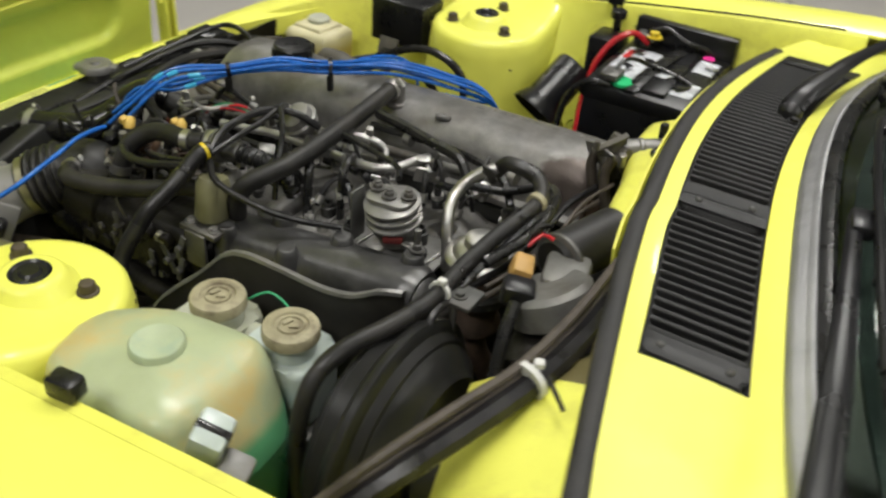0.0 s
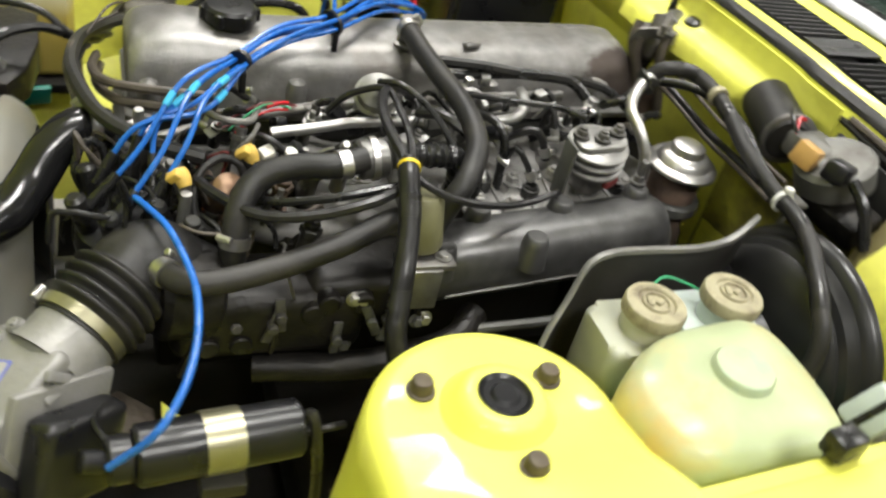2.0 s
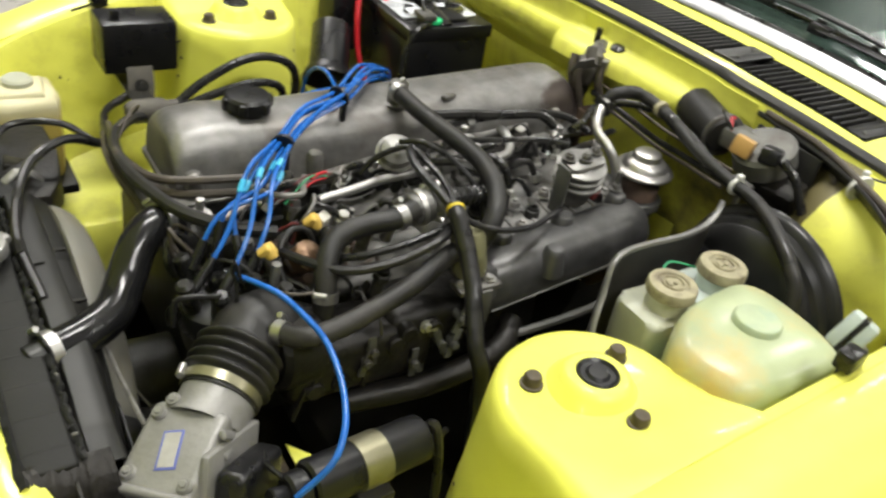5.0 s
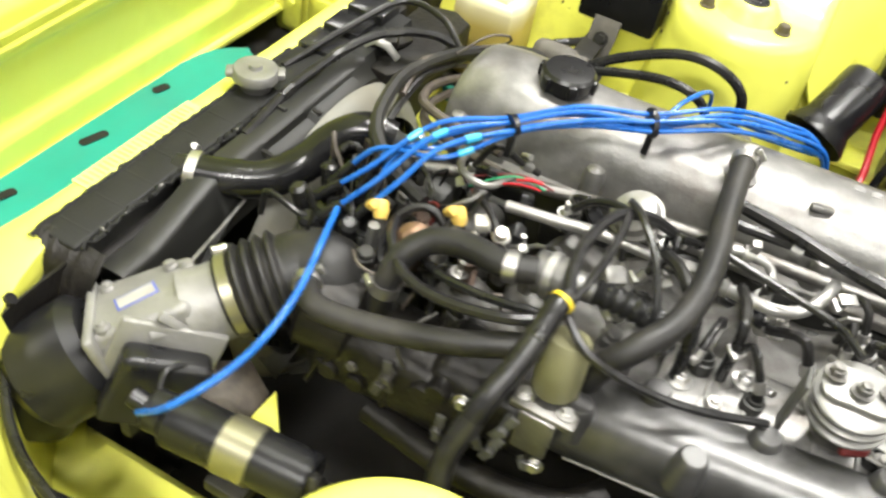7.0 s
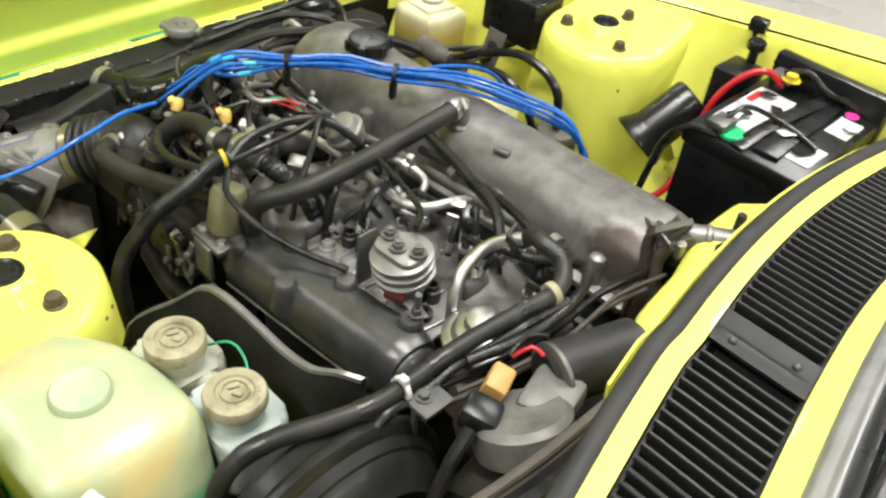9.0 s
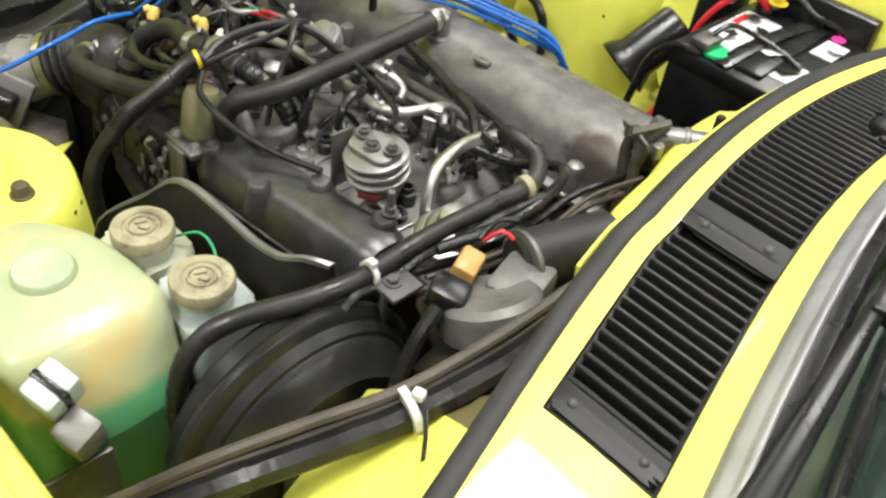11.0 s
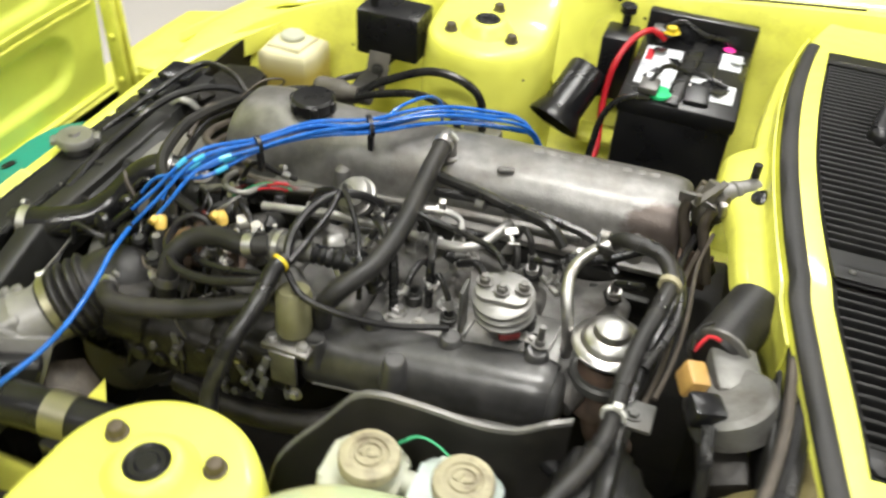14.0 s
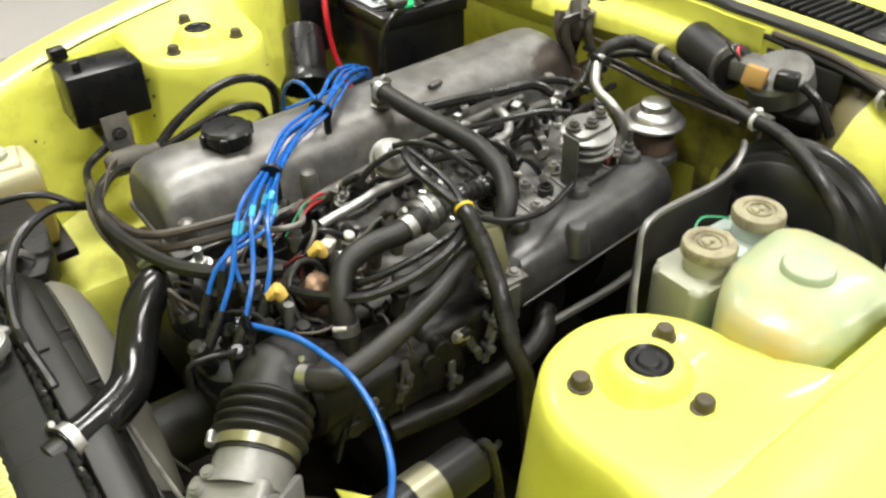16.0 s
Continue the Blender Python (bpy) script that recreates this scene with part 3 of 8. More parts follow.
for side in (-1, 1):
    # inner wing: flange, wall, chassis rail
    rows = []
    for x in xs(-0.50, 0.66, 0.04):
        y, z = wing_y(x), rail(x)
        out = 0.055 * min(max((x - 0.16) / 0.12, 0.0), 1.0) if side < 0 else 0.0
        prof = [(y + 0.012, z + 0.001), (y - 0.002, z), (y - 0.006, z - 0.008), (y - 0.012 + out * 0.5, z - 0.03), (y - 0.03 + out, z - 0.12), (y - 0.055 + out, z - 0.24),
                (min(y - 0.10, 0.46), 0.46), (0.40, 0.45), (0.385, 0.43), (0.38, 0.33)]
        rows.append([V(x, side * q, w) for q, w in prof])
    P("inner_wing", grid(rows, 0.003), YELLOW_OLD, car, "yellow inner wing panel with grime and chips")
    # outer wing: rolled edge, crown, flank
    rows = []
    for x in xs(-0.70, 1.3, 0.05):
        y, z = max(wing_y(x), 0.56 - 0.25 * max(-0.45 - x, 0)), rail(x)
        prof = [(y + 0.0122, z - 0.004), (y + 0.0126, z + 0.0012), (y + 0.022, z + 0.0045), (y + 0.045, z + 0.0115), (y + 0.085, z + 0.0115), (y + 0.125, z - 0.012),
                (y + 0.158, z - 0.06), (y + 0.172, z - 0.16), (y + 0.165, z - 0.33), (y + 0.14, z - 0.55)]
        rows.append([V(x, side * q, w) for q, w in prof])
    P("wing", grid(rows, 0.003), YELLOW, car, "glossy yellow outer wing", 60)
    # strut tower, flat topped, its sides running out to the wing
    cy, r0 = side * 0.530, 0.112
    tower = bmesh.new()
    rings = []
    for r, z in ((0.0, 0.776), (0.02, 0.776), (r0 - 0.016, 0.776), (r0 - 0.006, 0.773), (r0, 0.764), (r0 + 0.003, 0.74), (r0 + 0.009, 0.66), (r0 + 0.018, 0.56), (r0 + 0.030, 0.44)):
        ring = []
        for i in range(41):
            a = math.pi * i / 40
            ring.append((r * math.cos(a), -side * r * math.sin(a), z))
        drop = z - 0.776
        out = [(-r, side * 0.05, z + 0.010 - 0.02 * r), (-r, side * 0.108, rail(-r) + 0.002 + drop), (-r, side * 0.119, rail(-r) + 0.002 + drop)]
        out2 = [(r, side * 0.119, rail(r) + 0.002 + drop), (r, side * 0.108, rail(r) + 0.002 + drop), (r, side * 0.05, z + 0.010 + 0.02 * r)]
        rings.append([tower.verts.new((q[0], cy + q[1], q[2])) for q in out2 + ring + out])
    for a, b in zip(rings, rings[1:]):
        for i in range(len(a) - 1):
            tower.faces.new((a[i], a[i + 1], b[i + 1], b[i]))
    bmesh.ops.remove_doubles(tower, verts=tower.verts, dist=0.0004)
    st = P("strut_tower", tower, YELLOW, car, "yellow strut tower with a raised boss", 50)
    by = side * 0.516
    P("boss", lathe([(0.052, 0.774), (0.046, 0.779), (0.039, 0.790), (0.034, 0.796), (0.027, 0.798), (0.023, 0.797), (0.023, 0.788)], pose(0, by, 0), 36, False), YELLOW, st)
    P("dust_cap", lathe([(0.0, 0.7985), (0.010, 0.7988), (0.013, 0.796), (0.018, 0.796), (0.0215, 0.799), (0.0235, 0.797), (0.0235, 0.790)], pose(0, by, 0), 30, False), PLASTIC, st,
      "round black rubber dust cap")
    for nx, ny in ((-0.059, side * 0.487), (0.055, side * 0.488), (0.002, side * 0.581)):
        nz = 0.7765 + (0.009 if abs(ny) > 0.55 else 0)
        P("stud_nut", lathe([(0.0125, 0.0), (0.0125, 0.002), (0.0098, 0.003), (0.0095, 0.011), (0.008, 0.0135), (0.0045, 0.0145), (0, 0.0145)], pose(nx, ny, nz), 18, False), NUT_DARK, st, "dark dull stud nut")

# dark strip added over the wing joint in place of the gap's shade
for side in (1,):
    P("gap_shade_strip", sweep([V(x, side * (wing_y(x) + 0.0128), rail(x) + 0.0026) for x in xs(-0.26, 0.62, 0.02)], 0.0021, 6), RUBBER, car, "thin dark strip standing for the shaded joint along the wing")
# pressed gusset from each tower's back edge down to the battery bay, chips and stud holes in the sheet
for side in (1,):
    rows = []
    for u in xs(0, 1, 0.1):
        x = 0.088 + 0.135 * u
        rows.append([V(x, side * (0.566 + 0.068 * v), (0.752 - 0.24 * u ** 0.8) * (1 - v ** (1 + 1.6 * u)) + (rail(x) + 0.0035) * v ** (1 + 1.6 * u)) for v in xs(0, 1, 0.1)])
    P("tower_gusset", grid(rows, 0.003), YELLOW, car, "pressed yellow gusset behind the tower", 50)
chip_rng = random.Random(5)
for k in range(14):
    side = 1 if k % 3 else -1
    a = chip_rng.uniform(0.25, 2.9)
    z = chip_rng.uniform(0.58, 0.76)
    r = 0.1135 + (0.764 - z) * 0.09
    c = V(r * math.cos(a), side * (0.530 - r * math.sin(a)), z)
    P("paint_chip", lathe([(0, 0.0006), (0.0016 + 0.0015 * chip_rng.random(), 0.0004), (0.0026, -0.001)], along(c, c + V(math.cos(a), -side * math.sin(a), 0)), 7, False), NUT_DARK, car)
for k in range(16):
    x, side = chip_rng.uniform(-0.30, 0.50), 1 if k % 4 else -1
    dz = chip_rng.uniform(0.03, 0.12)
    c = V(x, side * (wing_y(x) - 0.0115 - 0.2 * (dz - 0.03)), rail(x) - dz)
    P("stud_hole", lathe([(0, 0.0008), (0.003, 0.0006), (0.0042, -0.001)], along(c, c + V(0, -side, 0.15)), 9, False), IRON, car)

P("undertray", block(-0.66, 0.62, -0.62, 0.62, 0.10, 0.13, 0.01), IRON, car, "black grimy underside")
P("crossmember", block(-0.06, 0.10, -0.40, 0.40, 0.20, 0.29, 0.02), IRON, car, "black steel crossmember")
for side in (-1, 1):
    wheel = P("wheel", lathe([(0.0, -0.09), (0.12, -0.09), (0.17, -0.085), (0.18, 0.085), (0.12, 0.06), (0.05, 0.075), (0, 0.075)], pose(0.0, side * 0.69, 0.31, -90 * side, 0, 0), 36, False), ALLOY, car, "alloy road wheel")
    P("tyre", lathe([(0.18, -0.085), (0.20, -0.10), (0.285, -0.10), (0.31, -0.08), (0.31, 0.08), (0.285, 0.10), (0.20, 0.10), (0.18, 0.085)], pose(0.0, side * 0.69, 0.31, -90 * side, 0, 0), 44, False), RUBBER, wheel, "black rubber tyre")

# cowl panel, open where the grille lies sunk in its well
WELL_0, WELL_1 = -0.345, 0.474
cowl_rows = []
for y in xs(-0.70, WELL_0, 0.035) + xs(WELL_0 + 0.006, WELL_1 - 0.006, 0.02) + xs(WELL_1, 0.70, 0.035):
    xf, gb = cowl_front(y), smooth_table(GLASS_FOOT, y) + 0.02
    g0, g1 = grille_edge(y, False) - 0.003, grille_edge(y, True) + 0.003
    g0 = max(g0, xf + 0.030)
    g1 = max(g1, g0 + 0.080)
    gb = max(gb, g1 + 0.020)
    row = [V(xf, y, cowl_z(xf, y) - 0.075), V(xf + 0.001, y, cowl_z(xf, y) - 0.008)]
    for x in [xf + 0.006, xf + 0.014, g0 - 0.006, g0] + [g0 + (g1 - g0) * q for q in (0.33, 0.67)] + [g1, g1 + 0.006, (g1 + gb) / 2, gb]:
        rim = 0.0016 if abs(x - g0) < 0.001 or abs(x - g1) < 0.001 else 0.0
        row.append(V(x, y, cowl_z(x, y) - rim))
    cowl_rows.append(row)
bm = grid(cowl_rows)
hole = []
for f in bm.faces:
    c = f.calc_center_median()
    if WELL_0 + 0.001 < c.y < WELL_1 - 0.001 and grille_edge(c.y, False) - 0.0025 < c.x < grille_edge(c.y, True) + 0.0025:
        hole.append(f)
bmesh.ops.delete(bm, geom=hole, context="FACES")
bmesh.ops.recalc_face_normals(bm, faces=bm.faces)
bmesh.ops.solidify(bm, geom=bm.faces, thickness=0.003)
P("cowl_panel", bm, YELLOW, car, "yellow scuttle panel ahead of the windscreen", 50)

# rubber seal along the cowl's front edge
rows = []
for y in xs(-0.605, 0.50, 0.02):
    xf = cowl_front(y)
    z = cowl_z(xf, y)
    rows.append([V(xf + 0.0005, y, z - 0.005), V(xf + 0.001, y, z + 0.002), V(xf + 0.006, y, z + 0.006 + 0.001 * math.sin(y * 40)), V(xf + 0.014, y, z + 0.0065), V(xf + 0.0205, y, z + 0.0045), V(xf + 0.0235, y, z + 0.0008)])
P("bonnet_seal", grid(rows, 0.004), SEAL, car, "flat dark rubber bonnet seal", 45)

# yellow firewall: upper lip, ledge and wall
rows = []
for y in xs(-0.21, 0.56, 0.015):
    xf = cowl_front(y)
    z = cowl_z(xf, y)
    k = (0.78 + 0.36 * min(max(y / 0.10, 0.0), 1.0)) * math.sin(0.5 * math.pi * min(max((y + 0.165) / 0.10, 0.0), 1.0)) - 0.72 * min(max((y - 0.175) / 0.02, 0.0), 1.0)
    rows.append([V(xf - 0.004, y, z - 0.008), V(xf - 0.002, y, z - 0.036), V(xf - 0.003 - 0.004 * k, y, z - 0.044), V(xf - 0.001 - 0.014 * k, y, z - 0.048), V(xf - 0.033 * k, y, z - 0.051), V(xf - 0.042 * k, y, z - 0.056), V(xf - 0.047 * k, y, z - 0.064), V(xf - 0.049 * k, y, z - 0.078), V(xf - 0.036 * k + 0.006, y, z - 0.10), V(xf + 0.018, y, z - 0.125), V(xf + 0.044, y, z - 0.15), V(xf + 0.048, y, 0.62), V(xf + 0.048, y, 0.40)])
P("firewall_ledge", grid(rows, 0.003), YELLOW_OLD, car, "yellow firewall ledge under the scuttle")
rows = []
for y in xs(-0.66, -0.05, 0.03):
    xf = cowl_front(y)
    z = cowl_z(xf, y)
    k = min(max((y + 0.37) / 0.07, 0), 1)
    if abs(y + 0.39) < 0.016:
        wing_end = len(rows)
    near = [(0.0, z - 0.012), (-0.03, z - 0.022), (-0.08, z - 0.044), (-0.112, z - 0.074), (-0.122, z - 0.12), (-0.122, 0.60), (-0.122, 0.40)]
    deep = [(0.0, z - 0.02), (0.012, z - 0.05), (0.022, z - 0.08), (0.03, z - 0.11), (0.04, z - 0.18), (0.045, 0.60), (0.045, 0.40)]
    rows.append([V(xf + a + (c - a) * k, y, b + (d - b) * k) for (a, b), (c, d) in zip(near, deep)])
P("firewall", grid(rows[wing_end:], 0.003), FIREWALL, car, "yellow firewall darkened by grime and painted shade behind the brake servo")
P("firewall_corner", grid(rows[: wing_end + 1], 0.003), YELLOW_OLD, car, "sloping yellow firewall corner beside the wing")
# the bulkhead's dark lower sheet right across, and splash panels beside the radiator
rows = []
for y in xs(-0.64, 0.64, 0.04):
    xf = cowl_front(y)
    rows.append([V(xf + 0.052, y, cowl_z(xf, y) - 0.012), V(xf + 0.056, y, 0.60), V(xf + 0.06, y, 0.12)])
P("bulkhead", grid(rows, 0.003), OILY, car, "near-black lower bulkhead")
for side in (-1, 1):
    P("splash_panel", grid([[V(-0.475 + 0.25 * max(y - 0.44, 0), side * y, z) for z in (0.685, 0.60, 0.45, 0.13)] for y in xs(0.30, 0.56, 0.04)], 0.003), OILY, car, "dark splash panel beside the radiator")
P("teal_bracket", box((0.040, 0.010, 0.036), pose(-0.375, 0.354, 0.545, 20, 0, 14), 0.003), TEAL, car, "small bracket in old teal paint")
P("corner_cable", sweep(spline([(-0.499, -0.350, 0.668), (-0.492, -0.400, 0.650), (-0.470, -0.446, 0.640), (-0.43, -0.488, 0.634), (-0.38, -0.520, 0.632), (-0.32, -0.540, 0.632), (-0.25, -0.552, 0.62)]), 0.0055, 8), RUBBER, car, "black cable round the front corner")
hx = cowl_front(0.105)
P("washer_jet", join(rod((hx - 0.020, 0.103, 0.846), (hx - 0.020, 0.103, 0.886), 0.0058, 12), rod((hx - 0.020, 0.103, 0.846), (hx - 0.020, 0.103, 0.856), 0.009, 12)), RUBBER, car, "black rubber washer jet")
P("rubber_stop", lathe([(0, 0.008), (0.010, 0.007), (0.015, 0.003), (0.016, -0.006)], pose(0.506, 0.062, 0.864, 0, -8, 0), 20, False), RUBBER, car, "flat black rubber stop")

# radiator support and front corners: one flat ring of sheet
inner_line = [(-0.519, y) for y in (-0.26, -0.15, 0.0, 0.15, 0.26)]
outer_line = [(-0.549, y) for y in (-0.30, -0.15, 0.0, 0.15, 0.30)]
ring_in = [(-0.20, -0.610), (-0.30, -0.588), (-0.38, -0.552), (-0.435, -0.505), (-0.472, -0.44), (-0.500, -0.36)] + inner_line
ring_out = [(-0.22, -0.66), (-0.34, -0.65), (-0.43, -0.625), (-0.51, -0.575), (-0.552, -0.50), (-0.558, -0.40)] + outer_line
ring_in += [(x, -y) for x, y in ring_in[5::-1]]
ring_out += [(x, -y) for x, y in ring_out[5::-1]]
li, lo = spline([(x, y, 0) for x, y in ring_in], 0.02), spline([(x, y, 0) for x, y in ring_out], 0.02)


def resample(line, k):
    d = [0.0]
    for a, b in zip(line, line[1:]):
        d.append(d[-1] + (b - a).length)
    out = []
    for i in range(k + 1):
        s, j = d[-1] * i / k, 0
        while j < len(d) - 2 and d[j + 1] < s:
            j += 1
        out.append(line[j].lerp(line[j + 1], (s - d[j]) / max(d[j + 1] - d[j], 1e-9)))
    return out


li, lo = resample(li, 70), resample(lo, 70)


def front_z(p):
    return max(0.694, rail(p.x) - 0.012) if abs(p.y) > 0.3 else 0.694


rows = []
for a, b in zip(li, lo):
    za, zb = front_z(a), front_z(b)
    rows.append([V(a.x + 0.002, a.y, za - 0.045), V(a.x, a.y, za - 0.004), V(*a.lerp(b, 0.12).xy, za), V(*a.lerp(b, 0.5).xy, (za + zb) / 2 + 0.002), V(*a.lerp(b, 0.88).xy, zb),
                 V(b.x, b.y, zb - 0.004), V(b.x - 0.002, b.y, zb - 0.05)])
sup = P("radiator_support", grid(rows, 0.002), YELLOW, car, "yellow radiator support with rounded corners", 50)
P("sticker", block(-0.5465, -0.5215, -0.275, -0.085, 0.6965, 0.6975, 0), LABEL_YELLOW, sup, "faded printed yellow instruction sticker")
for i in range(24):
    yy = -0.270 + i * 0.0075
    P("print_line", block(-0.5435, -0.5240 - random.uniform(0, 0.005), yy, yy + 0.0035, 0.6976, 0.6981, 0), PRINT, sup)
# front panel in old teal paint ahead of the radiator
rows = []
for y in xs(-0.46, 0.05, 0.03)[:-1] + xs(0.05, 0.145, 0.006):
    w = 0.100 * math.sqrt(max(1 - max((y - 0.065) / 0.0802, 0) ** 2, 0.004))
    mid = -0.637 + 0.006 * math.sqrt(max((y - 0.06) / 0.085, 0))
    rows.append([V(mid + w / 2 + 0.004, y, 0.570), V(mid + w / 2, y, 0.618), V(mid + w / 2 - 0.008, y, 0.625), V(mid, y, 0.627), V(mid - w / 2 + 0.008, y, 0.624), V(mid - w / 2, y, 0.612), V(mid - w / 2 - 0.004, y, 0.55)])
teal = P("lock_panel", grid(rows, 0.003), TEAL, car, "old teal painted lock panel with bolt holes")
for hx, hy, hw in ((-0.656, -0.014, 0.013), (-0.648, -0.148, 0.020), (-0.650, -0.285, 0.013)):
    P("slot", prism(rounded(0.013, hw * 2, 0.006), 0.6272, 0.6284, pose(hx, hy, 0, 0, 0, -14)), IRON, teal, "dark open bolt slot")
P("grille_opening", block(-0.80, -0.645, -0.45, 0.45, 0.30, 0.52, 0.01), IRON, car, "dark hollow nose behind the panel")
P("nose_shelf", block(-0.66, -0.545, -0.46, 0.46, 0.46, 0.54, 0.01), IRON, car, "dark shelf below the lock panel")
P("hinge_bracket", join(block(-0.672, -0.640, 0.292, 0.300, 0.585, 0.80, 0.003), block(-0.672, -0.640, 0.312, 0.320, 0.585, 0.80, 0.003), rod((-0.655, 0.285, 0.72), (-0.655, 0.327, 0.72), 0.006, 10), rod((-0.655, 0.285, 0.63), (-0.655, 0.327, 0.63), 0.006, 10)), YELLOW_OLD, car, "yellow bonnet hinge bracket")
P("hinge_box", join(block(-0.655, -0.560, 0.335, 0.420, 0.60, 0.640, 0.008), block(-0.64, -0.565, 0.33, 0.34, 0.585, 0.628, 0.003), rod((-0.60, 0.328, 0.615), (-0.60, 0.334, 0.615), 0.012, 14)), YELLOW_OLD, car, "yellow pressed hinge box")
for side in (-1, 1):
    P("front_valance", block(-0.74, -0.555, min(side * 0.36, side * 0.60), max(side * 0.36, side * 0.60), 0.52, 0.600, 0.012), YELLOW, car, "yellow headlamp panel")

# the bonnet, hinged at its front and standing nearly upright
hood = thing("bonnet", "open yellow bonnet standing upright on front hinges", "bonnet", (-0.66, 0, 0.60))
LEAN_X = 0.16


def hood_pt(s, y, depth):
    """s: height above the hinge; depth: towards the engine."""
    w = 0.045 * (1 - (y / 0.6) ** 2)
    return V(-0.699 + LEAN_X * s - 0.02 * math.sin(min(s, 1.2) * 2.2) + depth - w * 0.35 + 0.012, y + HOOD_MID, 0.605 + s * 0.987)


HALF = [(0.0, 0.375), (0.15, 0.370), (0.3, 0.368), (0.5, 0.40), (0.8, 0.48), (1.2, 0.58)]
HOOD_MID = -0.082


def half(s):
    return smooth_table(HALF, s, 0.08)


rows = []
for s in xs(0, 1.2, 0.05):
    h = half(s)
    rows.append([hood_pt(s, -h + 2 * h * i / 24, -0.022 if 0 < i < 24 else -0.012) for i in range(25)])
P("outer_skin", grid(rows, 0.002), YELLOW, hood, "yellow bonnet outer skin", 60)


def recess(s, y, h, c0, c1, r=0.055):
    """How deep the inner panel is pressed in at a place: 0 on the frame, 1 on the panel."""
    def soft(d):
        return min(max(d / 0.014, 0), 1)
    wy = h - 0.085
    if s < c0 or s > c1 or abs(y) > wy:
        return 0
    dx, dy = min(s - c0, c1 - s), wy - abs(y)
    d = min(dx, dy)
    if dx < r and dy < r:
        d = min(d, r - math.hypot(r - dx, r - dy))
    return soft(d)


rows = []
for s in xs(0.004, 1.19, 0.007):
    h = half(s) - 0.006
    row = []
    for i in range(91):
        y = -h + 2 * h * i / 90
        dep = 0.016
        dep -= 0.013 * max(recess(s, y, h, 0.062, 0.176), recess(s, y, h, 0.235, 0.62), recess(s, y, h, 0.69, 1.12))
        if i in (0, 90):
            dep = -0.010
        row.append(hood_pt(s, y, dep))
    rows.append(row)
P("inner_frame", grid(rows), BONNET_PAINT, hood, "pressed yellow inner frame with rounded recesses", 60)
for s0 in (0.196, 0.214):
    P("sealing_bead", sweep([hood_pt(s0 + 0.006 * math.sin(y * 6), y, 0.018) for y in xs(-0.34, 0.34, 0.02)], 0.0032, 6), YELLOW_OLD, hood)
P("foot_flange", sweep([hood_pt(0.012, y, 0.020) for y in xs(-0.365, 0.365, 0.02)], 0.006, 8), YELLOW, hood)

# the rest of the body: nose, doors, roof and tail as plain closed panels
rows = []
for y in xs(-0.74, 0.74, 0.06):
    k = 1 - 0.35 * (y / 0.74) ** 4
    rows.append([V(-0.70 - 0.02 * k, y, 0.565), V(-0.78 - 0.05 * k, y, 0.545), V(-0.82 - 0.08 * k, y, 0.49), V(-0.83 - 0.09 * k, y, 0.42), V(-0.80 - 0.08 * k, y, 0.32), V(-0.72, y, 0.24)])
P("nose_panel", grid(rows, 0.003), YELLOW, car, "yellow nose panel below the bonnet", 60)
SHELL = [(1.28, 1.325, 0.905, 0.800), (1.36, 1.345, 0.905, 0.802), (1.6, 1.362, 0.905, 0.806), (1.9, 1.35, 0.90, 0.808), (2.2, 1.295, 0.90, 0.81), (2.6, 1.16, 0.895, 0.812), (2.95, 1.015, 0.885, 0.80), (3.2, 0.915, 0.875, 0.77), (3.32, 0.86, 0.85, 0.735)]
for side in (-1, 1):
    rows = []
    for x, zr, zb, w in SHELL:
        rows.append([V(x, side * q, z) for q, z in ((w - 0.13, zb), (w - 0.06, zb + 0.004), (w - 0.015, zb - 0.03), (w + 0.005, zb - 0.12), (w, 0.60), (w - 0.02, 0.42), (w - 0.05, 0.25))])
    P("body_side", grid(rows, 0.003), YELLOW, car, "plain yellow door and rear quarter", 60)
    rows = [[V(x, side * q, z) for q, z in ((w - 0.13, zb), (w - 0.16, zb + (zr - zb) * 0.35), (w - 0.21, zb + (zr - zb) * 0.75))] for x, zr, zb, w in SHELL[:7]]
    P("side_window", grid(rows, 0.004), DASH, car, "dark side window", 60)
    wheel = P("wheel", lathe([(0.0, -0.09), (0.12, -0.09), (0.17, -0.085), (0.18, 0.085), (0.12, 0.06), (0.05, 0.075), (0, 0.075)], pose(2.32, side * 0.69, 0.31, -90 * side, 0, 0), 36, False), ALLOY, car, "alloy road wheel")
    P("tyre", lathe([(0.18, -0.085), (0.20, -0.10), (0.285, -0.10), (0.31, -0.08), (0.31, 0.08), (0.285, 0.10), (0.20, 0.10), (0.18, 0.085)], pose(2.32, side * 0.69, 0.31, -90 * side, 0, 0), 44, False), RUBBER, wheel, "black rubber tyre")
rows = []
for x, zr, zb, w in SHELL:
    e = w - 0.21
    rows.append([V(x, q * e, zb + (zr - zb) * 0.75 + (zr - zb) * 0.25 * (1 - q * q) ** 0.5) for q in xs(-1, 1, 0.1)])
P("roof", grid(rows, 0.004), YELLOW, car, "plain yellow roof and hatch", 60)
rows = [[V(3.32 + dx, y, z) for dx, z in ((0.0, 0.86), (0.04, 0.78), (0.05, 0.60), (0.0, 0.35))] for y in xs(-0.70, 0.70, 0.1)]
P("tail_panel", grid(rows, 0.003), YELLOW, car, "plain yellow tail panel", 60)

# plenum grille: end plates, rim and slats in two runs
grille = thing("cowl_grille", "slatted black scuttle grille in two lengths", "grille", (0.62, 0, 0.92))


